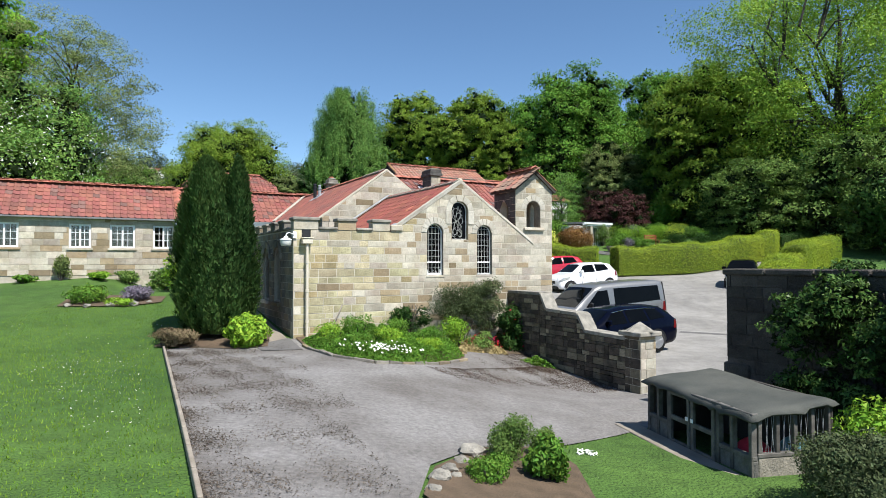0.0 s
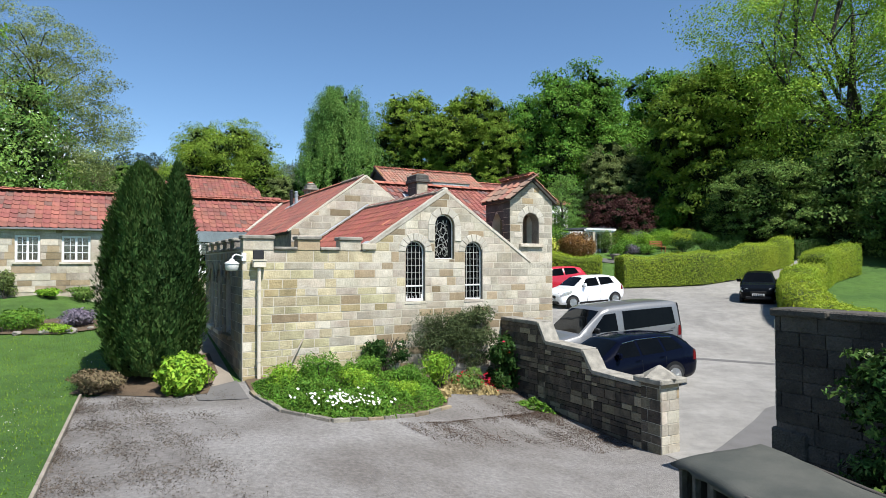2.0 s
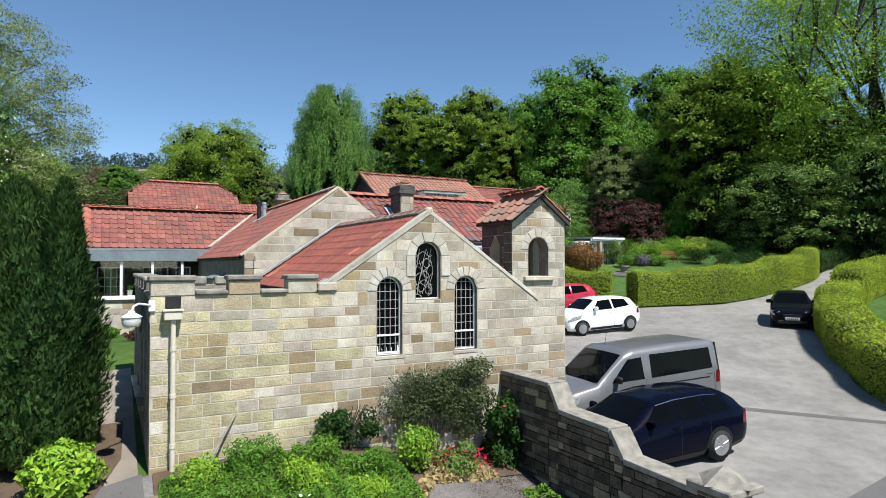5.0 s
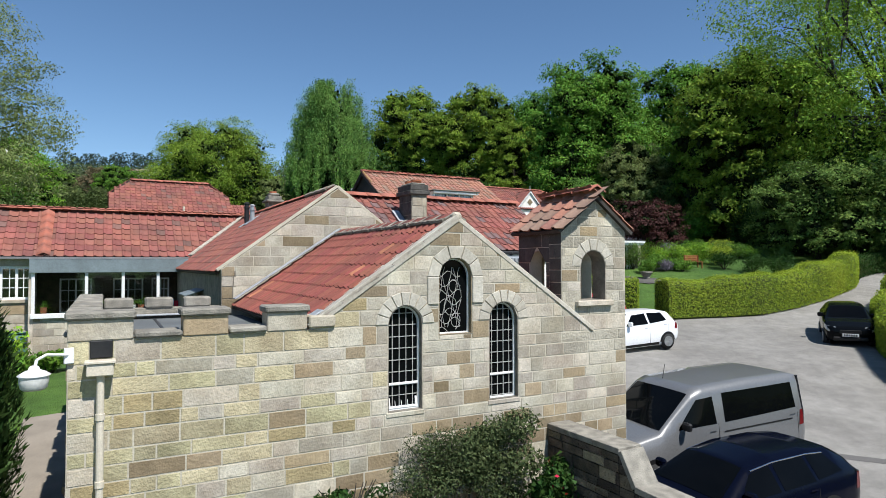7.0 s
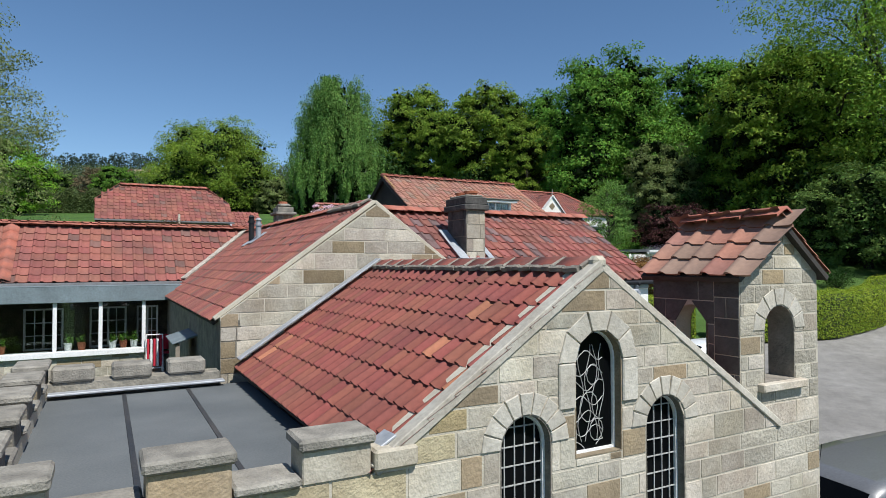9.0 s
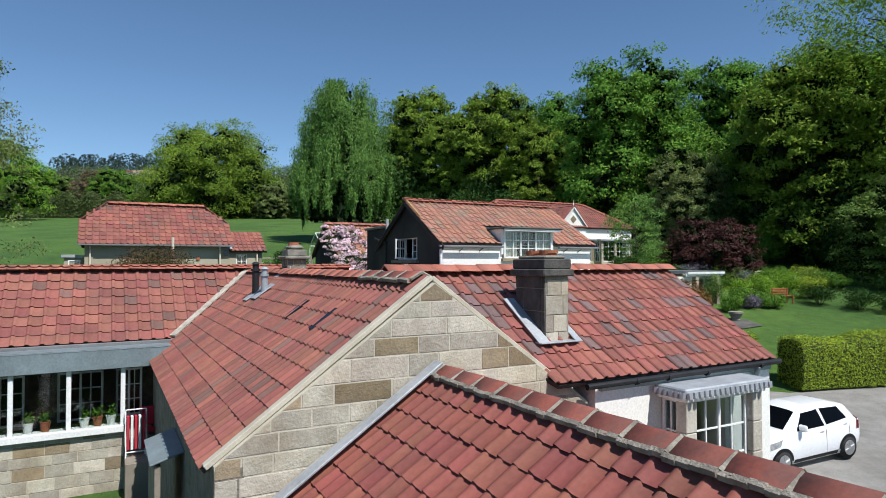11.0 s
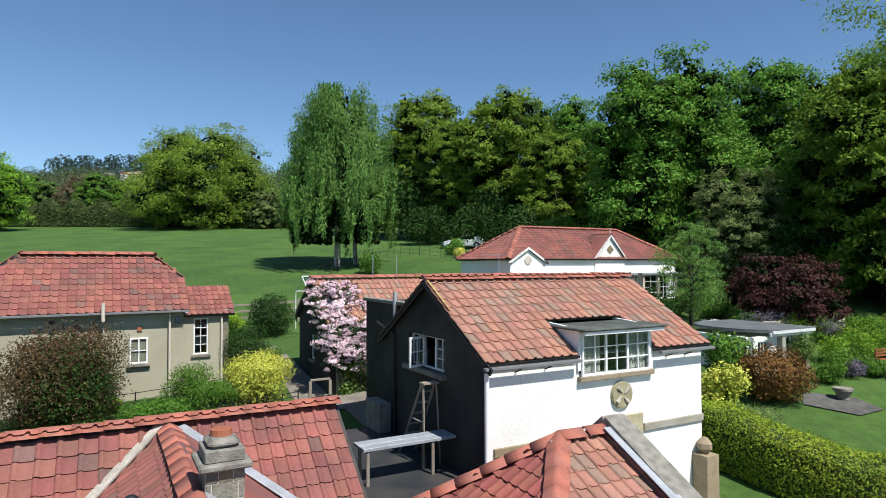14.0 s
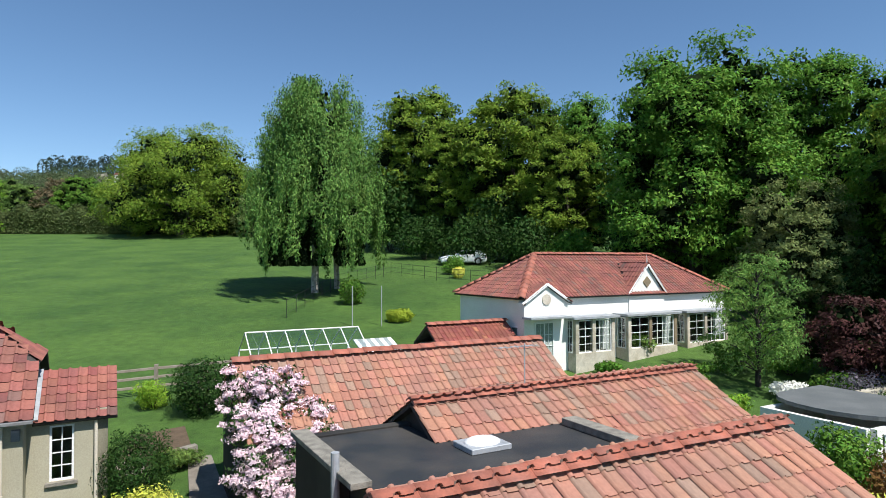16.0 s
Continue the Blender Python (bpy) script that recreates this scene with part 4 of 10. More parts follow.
fo.modifiers.new("thickness", "SOLIDIFY").thickness = 0.08
roof_plane(hall, [(6.85, 5.75), (5.05, 5.75), (5.05, 7.64)], (6.85, 5.75, 5.6 - HS * 1.8), (-1, 0), HS)
ridge_run(hall, (5.05, 5.85, 5.6), (5.05, 7.6, 5.6), 0.05, RIDGE_D, RIDGE_M)
ridge_run(hall, (5.05, 7.6, 5.6), (5.05, 16.3, 5.6), 0.05)

# ---- cross wing with the chimney ----
cross = thing("cross_wing", local(0, 0), "white rendered wing under red pantiles with a stone chimney", "building")
CS = 0.64
roof_plane(cross, [(6.85, 5.35), (11.52, 5.35), (11.52, 7.64), (5.05, 7.64)], (6.85, 5.35, 4.18), (0, 1), CS, TILE_X, TILE_X1, singles=150)
roof_plane(cross, [(11.52, 9.9), (11.52, 7.64), (5.05, 7.64), (7.0, 9.9)], (11.52, 9.9, 4.2), (0, -1), CS)
ridge_run(cross, (5.3, 7.64, 5.66), (11.55, 7.64, 5.66))
plate("wall", rect(7.55, -1.2, 11.45, 4.2), [rect(8.9, 1.2, 10.3, 3.78)], 0.47, wall_m(0, 5.43), WHITE, cross)
plate("end_wall", [(0, -1.0), (4.3, -0.5), (4.3, 4.15), (2.15, 5.5), (0, 4.15)], [], 0.3, wall_m(11.45, 5.62, 90), WHITE, cross)

# ---- long wing to the west ----
wing = thing("long_wing", local(0, 0), "long low sandstone wing with red pantile roof and white windows", "building")
WS = 0.80
roof_plane(wing, [(-22, 14.45), (2.95, 14.45), (5.05, 16.4), (-22, 16.4)], (-22, 14.45, 4.08), (0, 1), WS, singles=0, wide=1.25)
roof_plane(wing, [(7.3, 14.25), (7.92, 14.25), (7.92, 16.4), (5.05, 16.4)], (5.05, 14.25, 5.64 - WS * 2.15), (0, 1), WS)
roof_plane(wing, [(7.92, 18.4), (7.92, 16.4), (-22, 16.4), (-22, 18.4)], (7.92, 18.4, 5.64 - WS * 2.0), (0, -1), WS)
ridge_run(wing, (-22, 16.4, 5.67), (7.92, 16.4, 5.67))
WING_WINS = [(-2.42, 0.86), (-4.12, 0.98), (-5.64, 0.8), (-8.4, 0.98), (-10.2, 0.98)]
plate("wall", rect(-22, 1.0, -1.5, 4.1), [rect(a, 2.78, a + w, 3.8) for a, w in WING_WINS], 0.3, wall_m(0, 14.6), STONE, wing)
plate("back_wall", rect(-22, 1.0, 7.8, 4.1), [], 0.3, wall_m(0, 18.1), STONE, wing)
plate("end_wall", [(0, 1.0), (3.3, 1.0), (3.3, 4.15), (1.6, 5.5), (0, 4.15)], [], 0.3, wall_m(7.8, 14.8, 90), STONE, wing)

# ---- white house ----
house = thing("white_house", local(0, 0), "white rendered house with black gable end, pantile roof and dormer", "house")
roof_plane(house, [(10.15, 14.82), (12.38, 14.82), (12.38, 15.9), (14.42, 15.9), (14.42, 14.82), (16.2, 14.82), (16.2, 17.32), (10.15, 17.32)], (10.15, 14.82, 6.416), (0, 1), 0.585, TILE_B, TILE_B1, singles=280, near=(1, 0))
roof_plane(house, [(16.2, 19.82), (16.2, 17.32), (10.15, 17.32), (10.15, 19.82)], (16.2, 19.82, 6.416), (0, -1), 0.585, TILE_B, TILE_B1)
ridge_run(house, (10.15, 17.32, 7.88), (16.2, 17.32, 7.88), 0.06)
plate("front_wall", rect(10.312, 0.5, 16.038, 6.4), [rect(12.45, 5.98, 14.36, 6.39)], 0.3, wall_m(0, 14.95), WHITE, house)
plate("gable_wall", [(0.5, 1.0), (5.28, 1.0), (5.28, 6.4), (2.93, 7.78), (0.5, 6.4)], [rect(1.92, 5.95, 3.63, 6.67)], 0.3, wall_m(10.3, 20.25, -90), BLACK_R, house)
plate("east_wall", [(0.02, 1.0), (4.8, 1.0), (4.8, 6.4), (2.4, 7.78), (0.02, 6.4)], [], 0.3, wall_m(16.05, 14.95, 90), WHITE, house)
plate("back_wall", rect(10.312, 1.0, 16.038, 6.4), [], 0.25, wall_m(0, 19.5), WHITE, house)
box_part("room_wall", (12.0, 16.1, 5.4), (12.1, 19.4, 7.0), ROOM, house)
box_part("room_floor", (10.7, 15.4, 5.2), (12.0, 19.4, 5.3), ROOM, house)

# ---- hipped porch block ----
porch = thing("hipped_block", local(0, 0), "small hipped pantile block with a stone coped end gable", "building")
HA, HB, HZ = 10.3, 12.95, 5.52
ZE, EB0, EB1, EA = 4.38, 10.75, 14.25, 8.35
PSF, PSW, PSB = (HZ - ZE) / (HB - EB0), (HZ - ZE) / (HA - EA), (HZ - ZE) / (EB1 - HB)
roof_plane(porch, [(EA, EB0), (11.3, EB0), (11.3, HB), (HA, HB)], (EA, EB0, ZE), (0, 1), PSF, TILE_B, TILE_B1, singles=70)
roof_plane(porch, [(EA, EB1), (EA, EB0), (HA, HB)], (EA, EB1, ZE), (1, 0), PSW, TILE_D, TILE_D1, singles=60)
roof_plane(porch, [(11.3, EB1), (EA, EB1), (HA, HB), (11.3, HB)], (11.3, EB1, ZE), (0, -1), PSB, TILE_B, TILE_B1)
ridge_run(porch, (HA, HB, HZ), (11.3, HB, HZ))
ridge_run(porch, (EA, EB0, ZE), (HA, HB, HZ))
ridge_run(porch, (EA, EB1, ZE), (HA, HB, HZ))
plate("west_wall", rect(0, 3.6, 3.3, 4.34), [], 0.2, wall_m(8.55, 14.15, -90), STONE_GREY, porch)
plate("front_wall", rect(8.76, 0.5, 11.2, 4.34), [], 0.2, wall_m(0, 10.95), WHITE, porch)
plate("end_wall", [(0, 0.5), (3.6, 0.5), (3.6, 4.3), (2.0, 5.6), (0, 4.3)], [], 0.3, wall_m(11.55, 10.8, 90), WHITE, porch)
strip("coping", [(11.42, 10.6, 4.38), (11.42, HB, 5.72)], 0.42, COPING, porch, 0.12)
strip("coping", [(11.42, HB, 5.72), (11.42, 14.5, 4.45)], 0.42, COPING, porch, 0.12)
box_part("flat_roof", (6.9, 9.6, 3.6), (11.0, 15.0, 4.15), FELT_D, porch, "dark felt flat roof", 0)

# ---- roofs behind the white house ----
mid = thing("middle_range", local(0, 0), "middle range with orange pantile roof and dark gable", "building")
roof_plane(mid, [(12.8, 21.05), (15.55, 21.05), (15.55, 19.5), (20.1, 19.5), (20.1, 22.0), (12.8, 22.0)], (12.8, 19.5, 6.2), (0, 1), 0.56, TILE_B, TILE_B1, singles=150)
roof_plane(mid, [(20.1, 24.5), (20.1, 22.0), (12.8, 22.0), (12.8, 24.5)], (20.1, 24.5, 6.2), (0, -1), 0.56, TILE_B, TILE_B1)
ridge_run(mid, (12.8, 22.0, 7.6), (20.1, 22.0, 7.6), 0.05)
plate("gable_wall", [(0, 2), (4.4, 2), (4.4, 6.4), (2.4, 7.51), (0, 6.18)], [], 0.25, wall_m(12.95, 24.4, -90), BLACK_R, mid)
plate("east_wall", [(0, 2), (4.8, 2), (4.8, 6.18), (2.4, 7.51), (0, 6.18)], [], 0.25, wall_m(19.9, 19.6, 90), WHITE, mid)
box_part("flat_roof", (11.05, 18.85, 6.2), (15.5, 21.06, 7.12), FELT_D, mid, "dark felt flat roof", 0)
box_part("flat_roof", (11.05, 21.06, 6.2), (12.9, 22.3, 7.12), FELT_D, mid, "dark felt flat roof", 0)
box_part("wall", (10.85, 20.3, 2.0), (11.05, 22.35, 7.16), BLACK_R, mid)
box_part("wall", (11.05, 22.3, 2.0), (12.94, 22.5, 7.16), BLACK_R, mid)

back = thing("back_range", local(0, 0), "low outbuilding with orange pantile roof and black gable", "building")
roof_plane(back, [(10.72, 25.6), (19.95, 25.6), (19.95, 27.58), (10.72, 27.58)], (10.72, 25.6, 6.2), (0, 1), 0.76, TILE_B, TILE_B1, singles=150)
roof_plane(back, [(19.95, 29.56), (19.95, 27.58), (10.72, 27.58), (10.72, 29.56)], (19.95, 29.56, 6.2), (0, -1), 0.76, TILE_B, TILE_B1)
ridge_run(back, (10.72, 27.58, 7.71), (19.95, 27.58, 7.71), 0.06)
plate("gable_wall", [(0, 2.6), (3.6, 2.6), (3.6, 6.24), (1.8, 7.6), (0, 6.24)], [rect(1.5, 4.75, 2.0, 5.65)], 0.25, wall_m(10.85, 29.38, -90), BLACK_R, back)
plate("front_wall", rect(11.105, 2.6, 19.55, 6.24), [], 0.25, wall_m(0, 25.78), CREAM_R, back)
plate("east_wall", [(0, 2.6), (3.6, 2.6), (3.6, 6.24), (1.8, 7.6), (0, 6.24)], [], 0.25, wall_m(19.8, 25.78, 90), WHITE, back)
strip("bargeboard", [(10.76, 25.55, 6.1), (10.76, 27.58, 7.65)], 0.05, IRON, back, 0.12)
strip("bargeboard", [(10.76, 27.58, 7.65), (10.76, 29.6, 6.1)], 0.05, IRON, back, 0.12)
box_part("room", (11.12, 27.2, 4.6), (11.2, 28.0, 5.8), ROOM, back)

# ---- bungalow ----
bung = thing("bungalow", local(0, 0), "long white bungalow with hipped red pantile roof and bay windows", "house")
b0_, b1_, a0_, a1_, ze, zr = 34.35, 40.3, 24.15, 38.3, 8.48, 10.5
bs = (zr - ze) / ((b1_ - b0_) / 2)
bm_ = (b0_ + b1_) / 2
hw_ = (b1_ - b0_) / 2
roof_plane(bung, [(a0_, b0_), (a1_, b0_), (a1_ - hw_, bm_), (a0_ + hw_, bm_)], (a0_, b0_, ze), (0, 1), bs)
roof_plane(bung, [(a0_, b1_), (a0_, b0_), (a0_ + hw_, bm_)], (a0_, b1_, ze), (1, 0), bs)
roof_plane(bung, [(a1_, b0_), (a1_, b1_), (a1_ - hw_, bm_)], (a1_, b0_, ze), (-1, 0), bs)
roof_plane(bung, [(a1_, b1_), (a0_, b1_), (a0_ + hw_, bm_), (a1_ - hw_, bm_)], (a1_, b1_, ze), (0, -1), bs)
ridge_run(bung, (a0_ + hw_, bm_, zr), (a1_ - hw_, bm_, zr))
for p in ((a0_, b0_), (a0_, b1_)):
    ridge_run(bung, (*p, ze), (a0_ + hw_, bm_, zr))
for p in ((a1_, b0_), (a1_, b1_)):
    ridge_run(bung, (*p, ze), (a1_ - hw_, bm_, zr))
box_part("wall", (a0_ + 0.25, b0_ + 0.25, 4.5), (a1_ - 0.25, b1_ - 0.25, 8.42), WHITE, bung)

# ---- cottage on the west ----
cot = thing("cottage", local(0, 0), "cream rendered cottage with half-hipped red pantile roof", "house")
roof_plane(cot, [(0.5, 28.3), (6.7, 28.3), (6.7, 29.7), (5.7, 30.9), (1.6, 30.9), (0.5, 29.7)], (0.5, 28.3, 6.66), (0, 1), 0.73, wide=1.2)
roof_plane(cot, [(6.7, 33.5), (0.5, 33.5), (0.5, 32.1), (1.6, 30.9), (5.7, 30.9), (6.7, 32.1)], (6.7, 33.5, 6.66), (0, -1), 0.73)
roof_plane(cot, [(6.7, 29.7), (6.7, 32.1), (5.7, 30.9)], (6.7, 29.7, 7.7), (-1, 0), 0.87)
roof_plane(cot, [(0.5, 32.1), (0.5, 29.7), (1.6, 30.9)], (0.5, 32.1, 7.7), (1, 0), 0.87)
ridge_run(cot, (1.6, 30.9, 8.57), (5.7, 30.9, 8.57))
plate("front_wall", rect(0.762, 3.0, 6.488, 6.72), [], 0.3, wall_m(0, 28.55), CREAM_R, cot)
plate("gable_wall", [(0.02, 3.0), (4.8, 3.0), (4.8, 6.7), (3.6, 7.6), (1.2, 7.6), (0.02, 6.7)], [], 0.3, wall_m(6.5, 28.55, 90), CREAM_R, cot)
plate("west_wall", [(0, 3.0), (4.8, 3.0), (4.8, 6.7), (3.6, 7.6), (1.2, 7.6), (0, 6.7)], [], 0.3, wall_m(0.75, 33.3, -90), CREAM_R, cot)
plate("back_wall", rect(0.75, 3.0, 6.5, 6.72), [], 0.3, wall_m(0, 33.0), CREAM_R, cot)

# ---- windows and fittings ----
LEADING = mat("pale_lead_cames", (0.42, 0.42, 0.40), (0.30, 0.30, 0.29), 0.5, 5, 40, 0.6, 0.05)
CURTAIN = mat("pale_curtain", (0.72, 0.68, 0.60), (0.55, 0.50, 0.43), 0.9, 4, 20, 0.8, 0.1)
GUTTER = mat("grey_gutter", (0.20, 0.20, 0.20), (0.13, 0.13, 0.13), 0.5, 3, 30, 0.6, 0.05)
TERRA = mat("terracotta", (0.35, 0.12, 0.06), (0.26, 0.09, 0.05), 0.8, 6, 40, 0.6, 0.2)


def window(parent, m, x0, z0, w, h, lights=3, rows=3, cols=2, inset=0.08, sill=None, curtain=False, frame_mat=PAINT, f=0.05):
    """A glazed casement: frame with mullions and bars, a pane for each light, and its sill."""
    bm = bmesh.new()
    d = 0.06
    y0, y1 = inset, inset + d
    for lo, hi in (((x0, y0, z0), (x0 + f, y1, z0 + h)), ((x0 + w - f, y0, z0), (x0 + w, y1, z0 + h)),
                   ((x0 + f, y0, z0), (x0 + w - f, y1, z0 + f)), ((x0 + f, y0, z0 + h - f), (x0 + w - f, y1, z0 + h))):
        add_box(bm, lo, hi, 0.004)
    lw = (w - 2 * f) / lights
    for i in range(1, lights):
        x = x0 + f + lw * i
        add_box(bm, (x - f / 2, y0 + 0.002, z0 + f), (x + f / 2, y1 - 0.002, z0 + h - f), 0.004)
    for i in range(lights):
        xa, xb = x0 + f + lw * i, x0 + f + lw * (i + 1)
        for c in range(1, cols):
            x = xa + (xb - xa) * c / cols
            add_box(bm, (x - 0.011, y0 + 0.012, z0 + f), (x + 0.011, y1 - 0.012, z0 + h - f))
        for r in range(1, rows):
            z = z0 + f + (h - 2 * f) * r / rows
            add_box(bm, (xa, y0 + 0.014, z - 0.011), (xb, y1 - 0.014, z + 0.011))
    fr = part("window", bm, frame_mat, parent)
    fr.matrix_basis = m
    for i in range(lights):
        xa, xb = x0 + f + lw * i, x0 + f + lw * (i + 1)
        bm = bmesh.new()
        add_box(bm, (xa, y0 + 0.027, z0 + f), (xb, y0 + 0.033, z0 + h - f))
        pn = part("pane", bm, GLASS, fr)
        pn.visible_shadow = False
    if curtain:
        for xa, xb in ((x0 + f, x0 + w * 0.3), (x0 + w * 0.7, x0 + w - f)):
            v, fa = [], []
            k = 14
            for i in range(k + 1):
                x = xa + (xb - xa) * i / k
                yy = y1 + 0.035 + 0.02 * math.sin(i * 1.9)
                v += [(x, yy, z0 + f), (x, yy, z0 + h - 0.02)]
            for i in range(k):
                fa.append((2 * i, 2 * i + 2, 2 * i + 3, 2 * i + 1))
            link_mesh("curtain", v, fa, CURTAIN, fr, "pale cloth curtain")
    if sill:
        bm = bmesh.new()
        add_box(bm, (x0 - 0.08, -0.08, z0 - 0.1), (x0 + w + 0.08, inset + 0.02, z0 - 0.004), 0.01)
        s_ = part("sill", bm, sill, fr)
    return fr


def lancet(parent, hole, cols=4, rows=9, hopper=False):
    """A leaded round-headed chapel light in a white frame."""
    x, z0, zs, r = hole
    out = arch(x, z0, zs, r - 0.002, 12)
    inn = arch(x, z0 + 0.035, zs, r - 0.035, 12)
    fr = plate("window", out, [inn], 0.05, pose(0, 0.08, 0), PAINT, parent)
    pn = plate("pane", inn, [], 0.006, pose(0, 0.11, 0), DARK_GLASS, fr)
    bm = bmesh.new()
    for i in range(1, cols + 1):
        xx = x - r + 2 * r * i / (cols + 1)
        top = zs + math.sqrt(max(0, (r - 0.035) ** 2 - (xx - x) ** 2))
        add_box(bm, (xx - 0.005, 0.096, z0 + 0.03), (xx + 0.005, 0.108, top))
    zz = z0 + 0.05
    while zz < zs + r - 0.05:
        hw = r - 0.035 if zz < zs else math.sqrt(max(0, (r - 0.035) ** 2 - (zz - zs) ** 2))
        add_box(bm, (x - hw, 0.094, zz - 0.005), (x + hw, 0.106, zz + 0.005))
        zz += (zs + r - z0) / rows
    part("lead_lattice", bm, LEADING, fr, "pale lead glazing bars")
    box_part("transom", (x - r + 0.02, 0.075, z0 + 0.36), (x + r - 0.02, 0.11, z0 + 0.40), PAINT, fr)
    if hopper:
        bm = bmesh.new()
        for lo, hi in (((-r + 0.04, 0, 0), (r - 0.04, 0.03, 0.03)), ((-r + 0.04, 0, 0.29), (r - 0.04, 0.03, 0.32)), ((-r + 0.04, 0, 0.03), (-r + 0.07, 0.03, 0.29)), ((r - 0.07, 0, 0.03), (r - 0.04, 0.03, 0.29))):
            add_box(bm, lo, hi)
        for i in range(1, 4):
            add_box(bm, (-r + 0.05 + i * 0.1, 0.01, 0.03), (-r + 0.056 + i * 0.1, 0.02, 0.29))
        vent = part("vent_light", bm, PAINT, fr, "small opening light tilted inward")
        vent.matrix_basis = pose(x, 0.07, z0 + 0.04, -16, 0, 0)


lancet(wall_front, h_l, hopper=True)
lancet(wall_front, h_r)
# leaded picture light in the gable: plain curved cames
x, z0, zs, r = h_m
mf = plate("window", arch(x, z0, zs, r - 0.002, 12), [arch(x, z0 + 0.03, zs, r - 0.03, 12)], 0.05, pose(0, 0.08, 0), PAINT, wall_front)
plate("pane", arch(x, z0 + 0.03, zs, r - 0.03, 12), [], 0.006, pose(0, 0.11, 0), DARK_GLASS, mf)
bm = bmesh.new()
rr = random.Random(5)


def came_line(bm, pts):
    for p, q in zip(pts, pts[1:]):
        if all(abs(c[0] - x) < r - 0.03 and z0 + 0.03 < c[1] < zs + math.sqrt(max(0, (r - 0.03) ** 2 - (c[0] - x) ** 2)) for c in (p, q)):
            add_tube(bm, (p[0], 0.102, p[1]), (q[0], 0.102, q[1]), 0.0045, None, 4)


for i in range(7):
    zc = z0 + 0.06 + 0.14 * i
    came_line(bm, [(x - r + 0.02 + 0.045 * k, zc + 0.05 * math.sin(k * 0.9 + i * 1.7)) for k in range(10)])
for i in range(5):
    xc = x - r + 0.07 + 0.085 * i
    came_line(bm, [(xc + 0.035 * math.sin(k * 0.8 + i * 2.1), z0 + 0.03 + 0.075 * k) for k in range(14)])
for cx_, cz_, cr_ in ((x + 0.02, z0 + 0.72, 0.075), (x - 0.03, z0 + 0.42, 0.11), (x + 0.06, z0 + 0.2, 0.08)):
    came_line(bm, [(cx_ + cr_ * math.cos(t * 0.6283), cz_ + 1.3 * cr_ * math.sin(t * 0.6283)) for t in range(11)])
part("lead_lattice", bm, LEADING, mf, "pale curved lead cames")
# hood of smooth stone round the gable light
for sgn in (-1, 1):
    box_part("jamb", (x + sgn * (r + 0.10) - 0.095, -0.028, 3.25), (x + sgn * (r + 0.10) + 0.095, 0.02, zs), RING, wall_front)
# closing walls of the chapel
plate("wall_east", rect(0, -1.5, 5.2, 2.6), [], 0.3, wall_m(8.1, 0.32, 90), STONE, chapel)
box_part("turret_floor", (7.05, 0.3, 2.9), (8.42, 1.19, 3.0), STONE_GREY, chapel)
# rainwater hopper, pipe and lamp
bm = bmesh.new()
add_box(bm, (0.19, -0.2, 2.6), (0.46, -0.03, 2.74), 0.012)
add_box(bm, (0.17, -0.22, 2.74), (0.48, -0.025, 2.77), 0.006)
part("rain_hopper", bm, PIPE_W, chapel, "cream rainwater hopper")
bm = bmesh.new()
add_tube(bm, (0.33, -0.11, 0.0), (0.33, -0.11, 2.62), 0.04, None, 12)
for z in (0.55, 1.35, 2.1):
    add_tube(bm, (0.33, -0.11, z), (0.33, -0.11, z + 0.07), 0.05, None, 12)
part("downpipe", bm, PIPE_W, chapel, "cream painted downpipe")
box_part("outlet", (0.22, -0.028, 2.78), (0.45, 0.02, 2.98), IRON, chapel, "dark square scupper")
bm = bmesh.new()
add_tube(bm, (0.02, -0.03, 2.84), (-0.18, -0.22, 2.88), 0.016)
add_tube(bm, (-0.18, -0.22, 2.88), (-0.26, -0.3, 2.84), 0.016)
add_tube(bm, (-0.26, -0.3, 2.84), (-0.28, -0.32, 2.74), 0.016)
add_box(bm, (-0.03, -0.05, 2.74), (0.07, -0.018, 2.92), 0.01)
arm = part("lamp_bracket", bm, PAINT, chapel, "white swan-neck lamp bracket")


def lathe(name, prof_, cx, cy, material, parent, label="", seg=24):
    """A turned body from (radius, height) pairs."""
    v = [(cx + r_0 * math.cos(2 * math.pi * k / seg), cy + r_0 * math.sin(2 * math.pi * k / seg), z_0) for r_0, z_0 in prof_ for k in range(seg)]
    f = [(i * seg + k, i * seg + (k + 1) % seg, (i + 1) * seg + (k + 1) % seg, (i + 1) * seg + k) for i in range(len(prof_) - 1) for k in range(seg)]
    return link_mesh(name, v, f, material, parent, label, True)


lathe("lamp_shade", [(0.02, 2.79), (0.045, 2.775), (0.055, 2.745), (0.10, 2.725), (0.155, 2.69), (0.15, 2.68)], -0.28, -0.32, PAINT, arm, "white enamel bell shade")
lathe("lamp_globe", [(0.135, 2.685), (0.138, 2.63), (0.125, 2.56), (0.10, 2.535), (0.005, 2.53)], -0.28, -0.32, mat("frosted_glass", (0.62, 0.62, 0.58), (0.5, 0.5, 0.47), 0.3, 4, 30, 0.5, 0.05), arm, "frosted glass globe")
# stick leaning on the wall
bm = bmesh.new()
add_tube(bm, (0.68, -0.45, 0.05), (1.32, -0.05, 0.98), 0.02, 0.018, 6)
ob = part("wooden_pole", bm, WOOD_G, None)
ob.matrix_basis = local(0, 0)
tagged(ob, "grey wooden pole leaning against the chapel wall", "pole")
